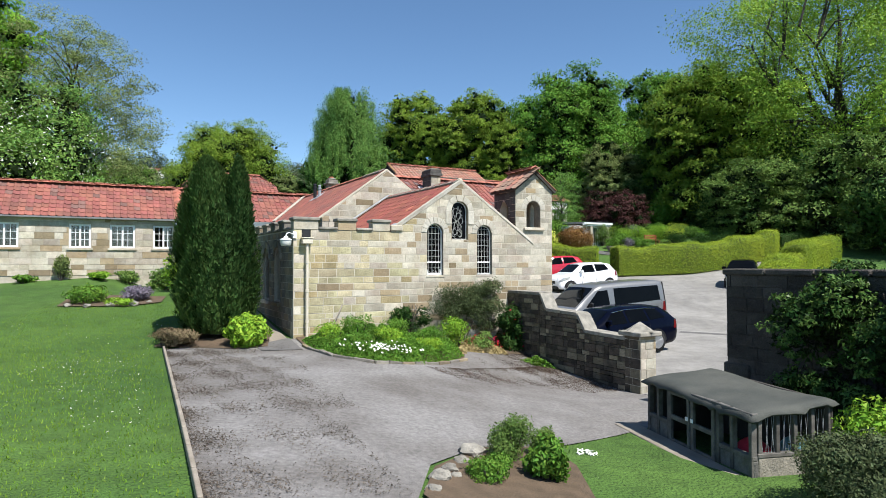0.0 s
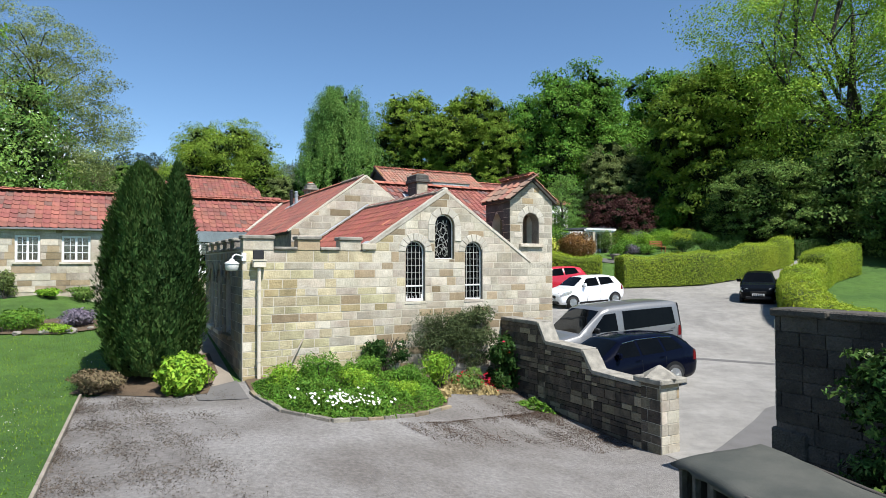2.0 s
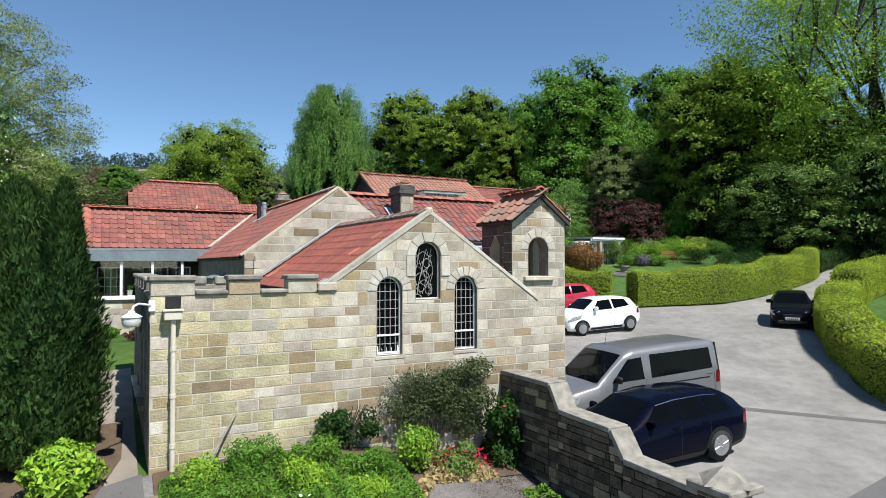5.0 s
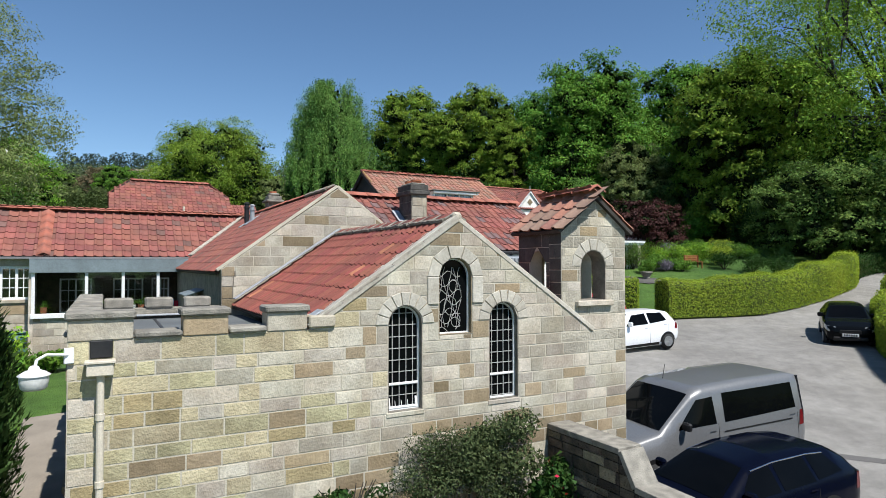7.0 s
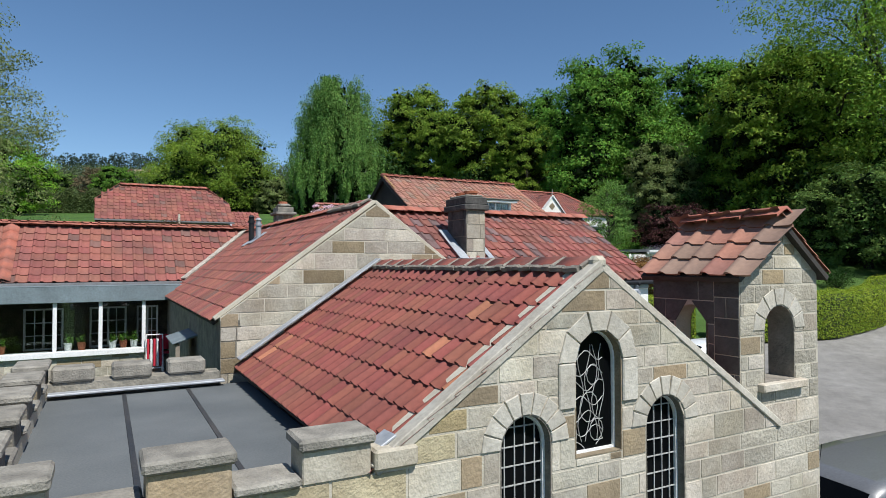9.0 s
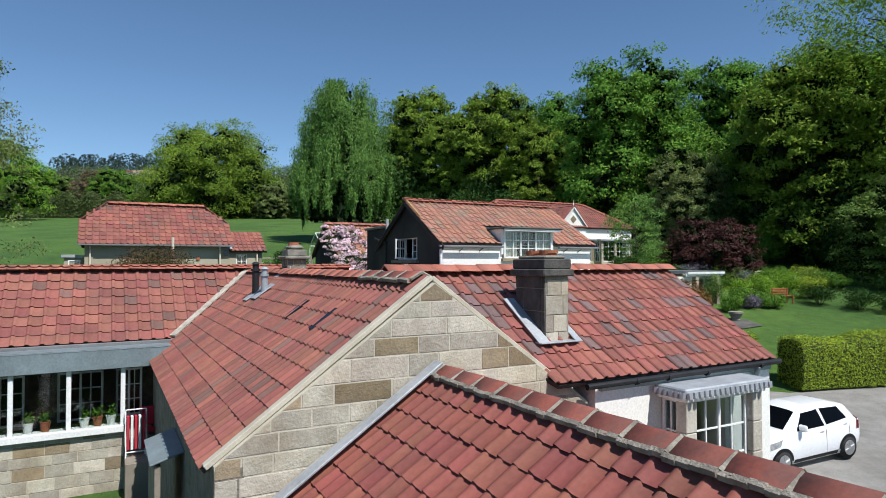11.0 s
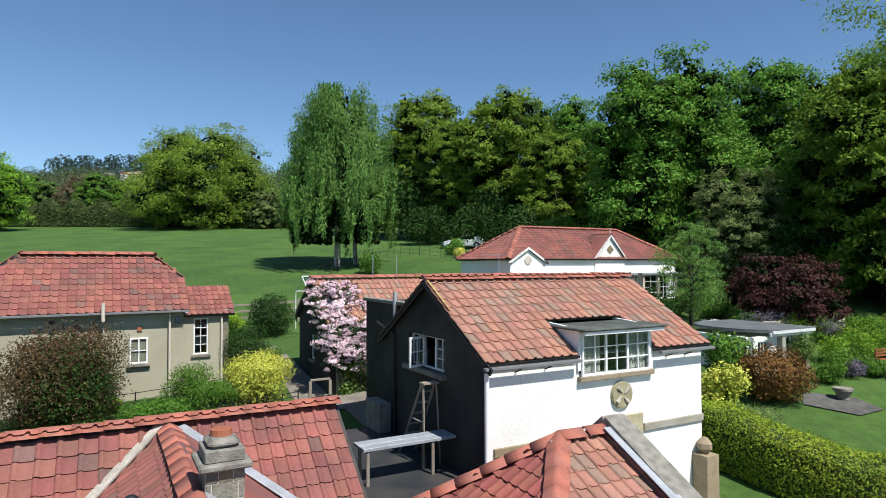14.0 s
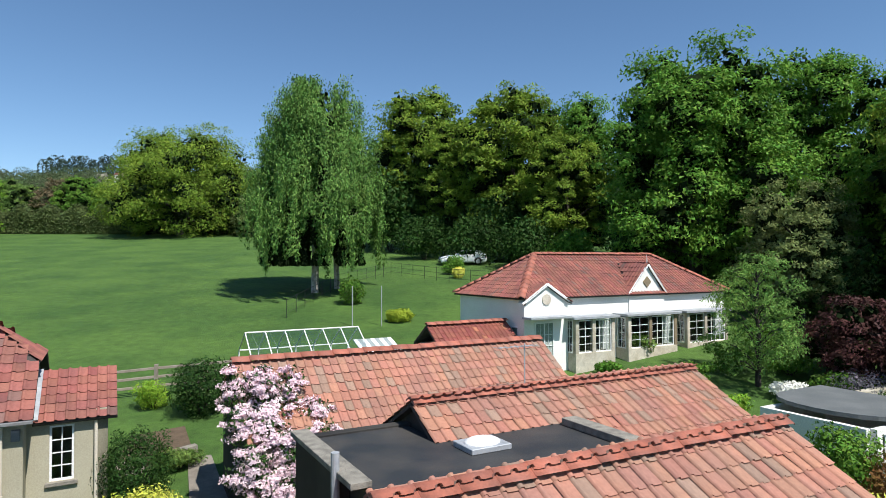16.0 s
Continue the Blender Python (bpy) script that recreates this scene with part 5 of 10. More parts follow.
# lead on the flat roof and valleys
strip("flashing", [(0.32, 5.14, 2.84), (2.5, 5.14, 2.84)], 0.22, LEAD, chapel, 0.03)
strip("felt_seam", [(1.2, 0.4, 2.805), (1.2, 5.1, 2.805)], 0.05, FELT_D, chapel, 0.008)
strip("felt_seam", [(2.0, 0.4, 2.805), (2.0, 5.1, 2.805)], 0.05, FELT_D, chapel, 0.008)
strip("lead_apron", [(2.72, 0.14, 3.04), (2.98, 0.16, 3.18)], 0.2, LEAD, chapel, 0.025)
VALLEY = mat("lime_mortar_valley", (0.50, 0.45, 0.38), (0.30, 0.27, 0.22), 0.95, 6, 40, 0.9, 0.8, bdist=0.03)
strip("valley_mortar", [(2.9, 14.42, 4.12), (5.02, 16.42, 5.68)], 0.16, VALLEY, hall, 0.05, lift=0.04)
strip("valley_flashing", [(5.2, 16.25, 5.58), (7.5, 14.15, 4.0)], 0.2, LEAD, hall, 0.03, "pale lead valley flashing", lift=0.03)
# hall chimney on the ridge, flues and roof lights
bm = bmesh.new()
add_box(bm, (5.13, 12.76, 5.0), (5.55, 13.26, 5.92), 0.01)
chim = part("chimney", bm, MORTAR, hall, "small stone ridge chimney")
for mm, wdt in ((wall_m(5.13, 12.76), 0.42), (wall_m(5.13, 13.26, -90), 0.5), (wall_m(5.55, 12.76, 90), 0.5)):
    stone_courses(chim, mm, (0, wdt), 5.2, 5.92, [rect(0, 5.2, wdt, 5.92)], [], STONE_GREY, course=(0.15, 0.2), length=(0.16, 0.3), seed=33)
bm = bmesh.new()
add_box(bm, (5.05, 12.66, 5.92), (5.63, 13.36, 6.0), 0.02)
part("cap", bm, COPING, chim)
bm = bmesh.new()
add_box(bm, (5.12, 12.74, 6.0), (5.56, 13.28, 6.14), 0.012)
add_box(bm, (5.16, 12.78, 6.14), (5.52, 13.24, 6.24), 0.06)
part("flaunching", bm, COPING, chim)
bm = bmesh.new()
add_tube(bm, (5.34, 13.05, 6.2), (5.34, 13.05, 6.31), 0.13, 0.12, 14)
part("pot", bm, TERRA, chim)
strip("lead_apron", [(4.86, 12.66, 5.48), (5.1, 12.66, 5.66)], 0.34, LEAD, chim, 0.02)
strip("lead_apron", [(5.1, 12.66, 5.66), (5.62, 12.66, 5.28)], 0.2, LEAD, chim, 0.02)
strip("lead_apron", [(5.62, 12.7, 5.27), (5.62, 13.3, 5.27)], 0.16, LEAD, chim, 0.02)
for nm, (a, b), z0_, z1_, rad, mt, lb in (("black_flue", (4.38, 12.55), 4.9, 5.86, 0.075, IRON, "black metal flue pipe"), ("grey_flue", (4.46, 12.08), 4.9, 5.76, 0.07, LEAD, "grey metal flue pipe")):
    bm = bmesh.new()
    add_tube(bm, (a, b, z0_), (a, b, z1_ - 0.2), rad, None, 14)
    add_tube(bm, (a, b, z1_ - 0.2), (a, b, z1_ - 0.15), rad * 1.35, None, 14)
    add_tube(bm, (a, b, z1_ - 0.15), (a, b, z1_ - 0.05), rad * 0.9, None, 14)
    add_tube(bm, (a, b, z1_ - 0.05), (a, b, z1_), rad * 1.3, rad * 0.6, 14)
    fl = part(nm, bm, mt, hall, lb)
    zz = 5.6 - HS * (5.05 - a)
    strip("flashing", [(a - 0.22, b, zz - 0.16 + 0.06), (a + 0.2, b, zz + 0.14 + 0.06)], 0.36, LEAD, fl, 0.02)
for a, b in ((4.25, 8.84), (4.2, 7.27)):
    zz = 5.6 - HS * (5.05 - a)
    strip("glass_slate", [(a - 0.18, b, zz - 0.13 + 0.06), (a + 0.2, b, zz + 0.146 + 0.06)], 0.2, DARK_GLASS, hall, 0.015, "dark glass roof tile")
# big chimney on the cross wing
big = thing("stone_chimney", local(7.16, 6.05), "stone chimney with dark west face and cap and two terracotta pots", "chimney")
bm = bmesh.new()
CW, CD = 0.46, 0.76
add_box(bm, (0.03, 0.03, 4.3), (CW, CD, 5.64), 0.01)
core_ = part("stack", bm, STONE_GREY, big)
# darker stone for the west face and the cap
CHIM_DARK = mat("sooty_stone", (0.10, 0.095, 0.085), (0.05, 0.048, 0.045), 0.95, 5, 30, 0.9, 0.6, rand=0.4, bdist=0.02, mid=8, midamp=0.4)
for mm, wdt, mt in ((wall_m(0.03, 0.03), CW - 0.03, STONE), (wall_m(0.03, CD, -90), CD - 0.03, CHIM_DARK), (wall_m(CW, 0.03, 90), CD - 0.03, STONE)):
    stone_courses(core_, mm, (0, wdt), 4.3, 5.62, [rect(0, 4.3, wdt, 5.62)], [], mt, course=(0.24, 0.34), length=(0.22, 0.45), seed=31)
box_part("cap", (-0.04, -0.04, 5.62), (CW + 0.07, CD + 0.07, 5.73), CHIM_DARK, big, "black weathered cap course", 0.015)
box_part("cap", (-0.01, -0.01, 5.73), (CW + 0.04, CD + 0.04, 5.88), CHIM_DARK, big, "", 0.015)
bm = bmesh.new()
add_box(bm, (0.05, 0.05, 5.88), (CW - 0.02, CD - 0.02, 5.93), 0.02)
part("flaunching", bm, STONE_GREY, big)
for b in (0.22, 0.56):
    bm = bmesh.new()
    add_tube(bm, (0.25, b, 5.90), (0.25, b, 6.0), 0.13, 0.12, 18, False)
    add_tube(bm, (0.25, b, 5.97), (0.25, b, 6.01), 0.145, 0.145, 18, False)
    add_tube(bm, (0.25, b, 5.9), (0.25, b, 5.93), 0.12, 0.12, 18)
    part("pot", bm, TERRA, big, "squat terracotta chimney pot")
strip("lead_apron", [(-0.09, -0.1, 4.62), (-0.07, 0.85, 5.22)], 0.2, LEAD, big, 0.02)
strip("lead_apron", [(-0.18, -0.06, 4.62), (CW + 0.12, -0.06, 4.62)], 0.2, LEAD, big, 0.02)
strip("lead_apron", [(CW + 0.08, -0.1, 4.62), (CW + 0.1, 0.85, 5.22)], 0.12, LEAD, big, 0.02)
# cross wing gutter and bay
bm = bmesh.new()
add_tube(bm, (7.3, 5.31, 4.12), (11.56, 5.31, 4.15), 0.045, None, 10)
for a in (8.2, 8.85, 9.7, 11.0):
    add_tube(bm, (a, 5.31, 4.12), (a + 0.05, 5.31, 4.12), 0.055, None, 10)
part("gutter", bm, IRON, cross, "thin dark iron gutter")
box_part("soffit_board", (7.6, 5.36, 4.02), (11.4, 5.42, 4.1), GREY_PAINT, cross)
bm = bmesh.new()
add_tube(bm, (11.0, 5.31, 4.1), (11.02, 5.38, 3.95), 0.04, None, 10)
add_tube(bm, (11.02, 5.38, 3.95), (11.02, 5.38, 0.2), 0.035, None, 10)
part("downpipe", bm, LEAD, cross, "grey rainwater pipe")
bay = thing("bay_window", local(0, 0), "stone pillared bay window with scalloped lead roof", "bay window")
BAY_L, BAY_R, BAY_F = 8.68, 10.58, 4.83
box_part("roof", (BAY_L, BAY_F, 3.96), (BAY_R, 5.42, 4.03), LEAD, bay, "grey lead flat roof", 0.02)
bm = bmesh.new()
n = 17
for i in range(n):
    a = BAY_L + (BAY_R - BAY_L) * (i + 0.5) / n
    add_tube(bm, (a, BAY_F, 3.98), (a, BAY_F - 0.02, 3.89), 0.054, 0.04, 8)
for i in range(6):
    b = BAY_F + 0.58 * (i + 0.5) / 6
    add_tube(bm, (BAY_L, b, 3.98), (BAY_L - 0.02, b, 3.89), 0.054, 0.04, 8)
part("scallop_edge", bm, LEAD, bay)
for a0 in (BAY_L + 0.09, BAY_R - 0.33):
    for k in range(9):
        z0_ = -0.3 + 0.46 * k
        box_part("pillar_stone", (a0, BAY_F + 0.07, z0_ + 0.004), (a0 + 0.22, BAY_F + 0.27, z0_ + 0.456), RING, bay, "", 0.012)
box_part("base", (BAY_L + 0.14, BAY_F + 0.12, -1.0), (BAY_R - 0.16, 5.42, 1.15), RING, bay, "", 0.01)
box_part("head", (BAY_L + 0.06, BAY_F + 0.05, 3.83), (BAY_R - 0.06, 5.42, 3.89), PAINT, bay, "", 0.005)
window(bay, pose(0, BAY_F + 0.08, 0), BAY_L + 0.31, 1.15, BAY_R - BAY_L - 0.64, 2.68, 2, 6, 2, 0.1)
window(bay, pose(BAY_L + 0.14, 5.42, 0, 0, 0, -90), 0.0, 1.15, 0.32, 2.68, 1, 6, 2, 0.03)

# long wing windows, gutter, conservatory
for a, w in WING_WINS:
    window(wing, pose(0, 14.6, 0), a, 2.78, w, 1.02, 2, 3, 2, 0.04, STONE, f=0.075)
stone_courses(wing, pose(0, 14.6, 0), (-14, -1.5), 1.6, 4.05, [rect(-14, 1.6, -1.5, 4.05)], [(a + w / 2, 2.7, 3.78, w / 2 + 0.02) for a, w in WING_WINS], STONE, course=(0.2, 0.28), length=(0.3, 0.8), seed=17, singles=260, depth=0.02)
strip("gutter", [(-22, 14.4, 4.05), (2.9, 14.4, 4.05)], 0.1, GUTTER, wing, 0.07)
# raised verge between the two roofs
ridge_run(wing, (-1.3, 14.45, 4.12), (-1.3, 16.4, 5.66), 0.07)
SHEET_G = mat("blue_grey_sheet", (0.19, 0.235, 0.25), (0.14, 0.17, 0.18), 0.55, 1.2, 25, 0.8, 0.15, mid=5, midamp=0.3)
cons = thing("glazed_veranda", local(0, 0), "white framed lean-to veranda over a low stone wall", "veranda")
strip("roof_board", [(-1.6, 14.08, 4.0), (2.84, 14.08, 4.0)], 0.72, SHEET_G, cons, 0.04, "grey sheet lean-to roof")
box_part("fascia", (-1.6, 13.72, 3.6), (2.84, 13.78, 4.02), SHEET_G, cons, "blue-grey painted sheet fascia")
for a in (-1.5, -0.13, 0.87, 1.87):
    box_part("post", (a - 0.045, 13.8, 2.38), (a + 0.045, 13.89, 3.62), PAINT, cons)
box_part("sill", (-1.56, 13.74, 2.24), (1.9, 13.95, 2.38), PAINT, cons)
pl = plate("low_wall", rect(-1.5, 0.5, 1.9, 2.24), [], 0.2, pose(0, 13.85, 0), MORTAR, cons)
stone_courses(pl, pose(0, 13.85, 0), (-1.5, 1.9), 0.7, 2.24, [rect(-1.5, 0.7, 1.9, 2.24)], [], STONE, seed=23, course=(0.2, 0.28), length=(0.35, 0.7))
for a0, a1 in ((-1.46, -0.17), (-0.09, 0.83), (0.91, 1.83)):
    bm = bmesh.new()
    add_box(bm, (a0, 13.84, 2.38), (a1, 13.846, 3.62))
    pn = part("pane", bm, GLASS, cons)
    pn.visible_shadow = False
# dark stone on the inner wall stands in for the veranda's dim inside
plate("inner_wall", rect(-1.5, 1.0, 2.6, 4.0), [rect(-0.9, 2.2, 0.0, 3.4), rect(0.6, 2.3, 1.5, 3.4), rect(1.75, 2.3, 2.3, 3.4)], 0.2, pose(0, 15.0, 0), RUBBLE, cons)
for a, w in ((-0.9, 0.9), (0.6, 0.9), (1.75, 0.55)):
    window(cons, pose(0, 15.0, 0), a, 2.3, w, 1.1, 2, 3, 2, 0.04)
box_part("end_wall", (-1.62, 13.85, 1.0), (-1.5, 15.0, 3.7), STONE, cons)
box_part("floor", (-1.5, 14.05, 1.2), (2.5, 15.0, 2.05), PATH, cons)
# pots on the veranda sill
box_part("inner_shelf", (-1.48, 13.96, 2.3), (1.88, 14.2, 2.36), PAINT, cons)
for i, a in enumerate((-1.25, 0.15, 0.45, 1.15, 1.4, 1.65)):
    pt = thing("potted_plant", local(a, 14.06, 2.36), "small potted plant behind the veranda glass", "plant", "plants on the veranda sill")
    bm = bmesh.new()
    add_tube(bm, (0, 0, 0), (0, 0, 0.2), 0.07, 0.1, 12)
    part("pot", bm, (TERRA, PAINT)[i % 2], pt)
    rs = np.random.RandomState(i)
    p = rs.normal(size=(70, 3)) * (0.05, 0.05, 0.07) + (0, 0, 0.26)
    v, f = leaf_cloud(p, rs.normal(size=(70, 3)), np.full(70, 0.06), i)
    mesh_fast("leaves", v, f, LEAF_GREEN, pt)
# folded garden chairs by the wall
fc = thing("folded_chair", local(2.12, 13.6, 1.75), "red and white striped folded garden chair leaning on the wall", "chair")
bm = bmesh.new()
for s_ in (-0.2, 0.2):
    add_tube(bm, (s_, -0.15, 0.0), (s_, 0.08, 0.95), 0.014, None, 8)
    add_tube(bm, (s_ * 0.9, -0.02, 0.0), (s_ * 0.9, 0.02, 0.8), 0.014, None, 8)
for z in (0.1, 0.95):
    add_tube(bm, (-0.2, -0.12 + 0.24 * z, z), (0.2, -0.12 + 0.24 * z, z), 0.014, None, 8)
part("frame", bm, PAINT, fc)
CLOTH_R = mat("red_cloth", (0.50, 0.03, 0.05), (0.4, 0.02, 0.04), 0.9, 5, 60, 0.6, 0.1)
for i in range(5):
    box_part("strap", (-0.18 + i * 0.075, -0.1, 0.15), (-0.13 + i * 0.075, 0.05, 0.85), (CLOTH_R, PAINT)[i % 2], fc, "", 0.004)
box_part("terrace_step", (1.9, 13.0, 0.5), (3.4, 14.9, 1.75), PATH, cons, "pale paved step")
gc = thing("garden_chair", local(2.42, 13.95, 1.75), "red plastic seated garden chair beside the veranda", "chair")
box_part("seat", (-0.2, -0.2, 0.42), (0.2, 0.2, 0.46), CLOTH_R, gc, "", 0.01)
box_part("backrest", (-0.2, 0.18, 0.5), (0.2, 0.22, 0.9), CLOTH_R, gc, "", 0.01)
for sx in (-0.18, 0.18):
    for sy in (-0.18, 0.18):
        bm = bmesh.new()
        add_tube(bm, (sx, sy, 0), (sx, sy, 0.9 if sy > 0 else 0.42), 0.012, None, 8)
        part("leg", bm, GUTTER, gc)
# grey sheet lean-to in the court beside the hall
strip("sheet_roof", [(2.06, 8.8, 3.08), (2.5, 8.8, 3.22)], 1.4, SHEET_G, hall, 0.03, "blue-grey sheet lean-to roof")
box_part("lean_to_wall", (2.12, 8.15, 0.6), (2.2, 9.4, 3.06), WOOD_G, hall, "grey boarded lean-to side")

# ---- white house fittings ----
strip("gutter", [(10.1, 14.77, 6.33), (12.35, 14.77, 6.33)], 0.09, GUTTER, house, 0.06)
strip("gutter", [(14.55, 14.77, 6.33), (16.25, 14.77, 6.33)], 0.09, GUTTER, house, 0.06)
for a in (10.9, 11.6, 14.9, 15.5):
    strip("bracket", [(a, 14.95, 6.2), (a, 14.76, 6.28)], 0.03, IRON, house, 0.02)
bm = bmesh.new()
add_box(bm, (12.28, 14.58, 6.90), (14.58, 15.85, 6.955), 0.02)
dr = part("dormer_roof", bm, mat("lichened_lead", (0.105, 0.115, 0.10), (0.05, 0.055, 0.05), 0.85, 2.5, 40, 0.9, 0.5, mid=7, midamp=0.5), house, "dark lead flat dormer roof")
box_part("fascia", (12.33, 14.63, 6.82), (14.53, 14.69, 6.90), PAINT, dr)
for a in (12.38, 14.34):
    link_mesh("dormer_cheek", [(a, 14.9, 6.1), (a, 16.0, 7.0), (a, 14.9, 6.93), (a + 0.08, 14.9, 6.1), (a + 0.08, 16.0, 7.0), (a + 0.08, 14.9, 6.93)],
              [(0, 1, 2), (3, 5, 4), (0, 3, 4, 1), (1, 4, 5, 2), (2, 5, 3, 0)], PAINT, house)
window(house, pose(0, 14.86, 0), 12.46, 5.98, 1.88, 0.88, 3, 3, 2, 0.0, None, True)
box_part("dormer_sill", (12.4, 14.84, 5.88), (14.45, 15.0, 5.98), STONE_GREY, house)
box_part("room_back", (12.3, 16.0, 5.6), (14.5, 16.05, 6.9), ROOM, house)
box_part("string_course", (10.4, 14.9, 4.68), (13.0, 14.952, 4.84), STONE, house)
box_part("string_course", (14.2, 14.9, 4.68), (16.05, 14.952, 4.84), STONE, house)
# round carved boss and tablet
bm = bmesh.new()
add_tube(bm, (13.56, 14.96, 5.52), (13.56, 14.88, 5.52), 0.29, 0.27, 28)
boss = part("round_boss", bm, STONE_Y, house, "round carved stone boss")
bm = bmesh.new()
for i in range(4):
    an = i * 1.571 + 0.4
    add_tube(bm, (13.56 + 0.06 * math.cos(an), 14.875, 5.52 + 0.06 * math.sin(an)), (13.56 + 0.22 * math.cos(an + 0.3), 14.875, 5.52 + 0.22 * math.sin(an + 0.3)), 0.02, 0.05, 6)
part("carving", bm, STONE, boss)
tab = box_part("tablet", (13.04, 14.89, 4.45), (14.15, 14.953, 5.08), STONE_Y, house, "stone tablet with worn lettering", 0.008)
for i, (w_, zz) in enumerate(((0.25, 4.97), (0.75, 4.86), (0.85, 4.76), (0.7, 4.66), (0.5, 4.56))):
    box_part("letter_bar", (13.6 - w_ / 2, 14.884, zz - 0.02), (13.6 + w_ / 2, 14.892, zz + 0.02), MORTAR, tab, "", 0)
bm = bmesh.new()
add_tube(bm, (10.2, 14.85, 3.0), (10.2, 14.85, 6.25), 0.045, None, 12)
add_tube(bm, (10.2, 14.85, 4.35), (10.2, 14.85, 4.45), 0.06, None, 12)
part("downpipe", bm, PAINT, house, "white downpipe")
# gable: window with an open casement, bargeboard, pipe
GB = wall_m(10.3, 20.25, -90)
strip("bargeboard", [(10.2, 14.7, 6.28), (10.2, 17.32, 7.81)], 0.05, IRON, house, 0.14)
strip("bargeboard", [(10.2, 17.32, 7.81), (10.2, 19.9, 6.28)], 0.05, IRON, house, 0.14)
strip("lichen_verge", [(10.19, 16.2, 7.26), (10.19, 17.25, 7.87)], 0.06, mat("yellow_lichen", (0.40, 0.29, 0.10), (0.26, 0.14, 0.08), 0.95, 9, 40, 1.0, 0.4), house, 0.02, lift=0.06)
window(house, GB, 1.92, 5.95, 0.6, 0.72, 1, 1, 2, 0.1, frame_mat=PAINT)
window(house, GB, 3.03, 5.95, 0.6, 0.72, 1, 3, 2, 0.1, frame_mat=PAINT)
bm = bmesh.new()
for lo, hi in (((2.52, 0.1, 5.95), (3.03, 0.15, 5.99)), ((2.52, 0.1, 6.63), (3.03, 0.15, 6.67))):
    add_box(bm, lo, hi, 0.003)
part("window_frame", bm, PAINT, house).matrix_basis = GB
bm = bmesh.new()
add_box(bm, (1.8, -0.12, 5.84), (3.75, 0.1, 5.945), 0.012)
part("sill", bm, STONE_GREY, house, "rough grey stone sill").matrix_basis = GB
bm = bmesh.new()
for lo, hi in (((0, 0, 0), (0.05, 0.04, 0.66)), ((0.45, 0, 0), (0.5, 0.04, 0.66)), ((0.05, 0, 0), (0.45, 0.04, 0.05)), ((0.05, 0, 0.61), (0.45, 0.04, 0.66)), ((0.05, 0.01, 0.32), (0.45, 0.03, 0.345)), ((0.24, 0.01, 0.05), (0.262, 0.03, 0.61))):
    add_box(bm, lo, hi, 0.003)
cas = part("open_casement", bm, PAINT, house, "white casement standing open")
cas.matrix_basis = GB @ pose(2.54, 0.08, 5.98, 0, 0, -68)
bm = bmesh.new()
add_box(bm, (0.05, 0.015, 0.05), (0.45, 0.022, 0.61))
pn = part("pane", bm, GLASS, cas)
bm = bmesh.new()
add_tube(bm, (1.25, -0.06, 4.2), (1.25, -0.06, 6.55), 0.035, None, 8)
add_tube(bm, (1.25, -0.06, 6.55), (0.2, -0.06, 6.75), 0.035, None, 8)
dp = part("downpipe", bm, IRON, house, "black downpipe on the gable")
dp.matrix_basis = GB
bm = bmesh.new()
add_box(bm, (0.1, -0.35, 3.6), (1.0, -0.02, 4.85), 0.02)
ob = part("bunker", bm, STONE_GREY, house, "grey sloping concrete bunker")
ob.matrix_basis = GB
# flue on the dark extension
bm = bmesh.new()
add_tube(bm, (10.8, 20.2, 6.2), (10.8, 20.2, 7.5), 0.06, None, 12)
add_tube(bm, (10.8, 20.2, 6.2), (11.0, 20.4, 6.0), 0.06, None, 12)
part("flue", bm, LEAD, mid, "grey metal flue")
strip("parapet_coping", [(10.95, 19.6, 7.21), (10.95, 22.5, 7.21)], 0.3, COPING, mid, 0.09)
strip("parapet_coping", [(15.5, 19.3, 7.19), (15.5, 20.95, 7.19)], 0.32, COPING, mid, 0.13)
bm = bmesh.new()
add_box(bm, (12.98, 20.2, 7.12), (13.72, 20.8, 7.21), 0.01)
rl = part("rooflight", bm, LEAD, mid, "small domed rooflight")
bm = bmesh.new()
bmesh.ops.create_uvsphere(bm, u_segments=16, v_segments=8, radius=1, matrix=Matrix.Translation((13.35, 20.5, 7.2)) @ Matrix.Diagonal((0.32, 0.25, 0.1, 1)))
part("dome", bm, PAINT, rl, "white plastic dome", True)
# ladder and planks on the flat roof
lad = thing("step_ladder", local(10.02, 16.7, 4.15), "weathered wooden step ladder leaning on the black gable", "ladder")
for s_ in (-0.17, 0.13):
    bm = bmesh.new()
    add_tube(bm, (s_ * 1.3, 1.05, 0.0), (s_, 0.05, 1.64), 0.034, None, 4)
    part("stile", bm, WOOD_G, lad)
    bm = bmesh.new()
    add_tube(bm, (s_ * 1.2, -0.12, 0.0), (s_, 0.0, 1.62), 0.022, None, 4)
    part("rear_leg", bm, WOOD_G, lad)
for i in range(6):
    f_ = (i + 0.8) / 6.6
    bm = bmesh.new()
    y_ = 1.05 - f_
    add_box(bm, (-0.2, y_ - 0.05, 1.64 * f_ - 0.012), (0.15, y_ + 0.05, 1.64 * f_ + 0.012), 0.003)
    part("tread", bm, WOOD_G, lad)
bm = bmesh.new()
add_box(bm, (-0.2, -0.08, 1.62), (0.16, 0.12, 1.66), 0.004)
part("top_step", bm, WOOD_G, lad)
bm = bmesh.new()
add_tube(bm, (-0.18, 0.55, 0.85), (-0.18, -0.07, 0.85), 0.018, None, 4)
part("stay", bm, WOOD_G, lad)
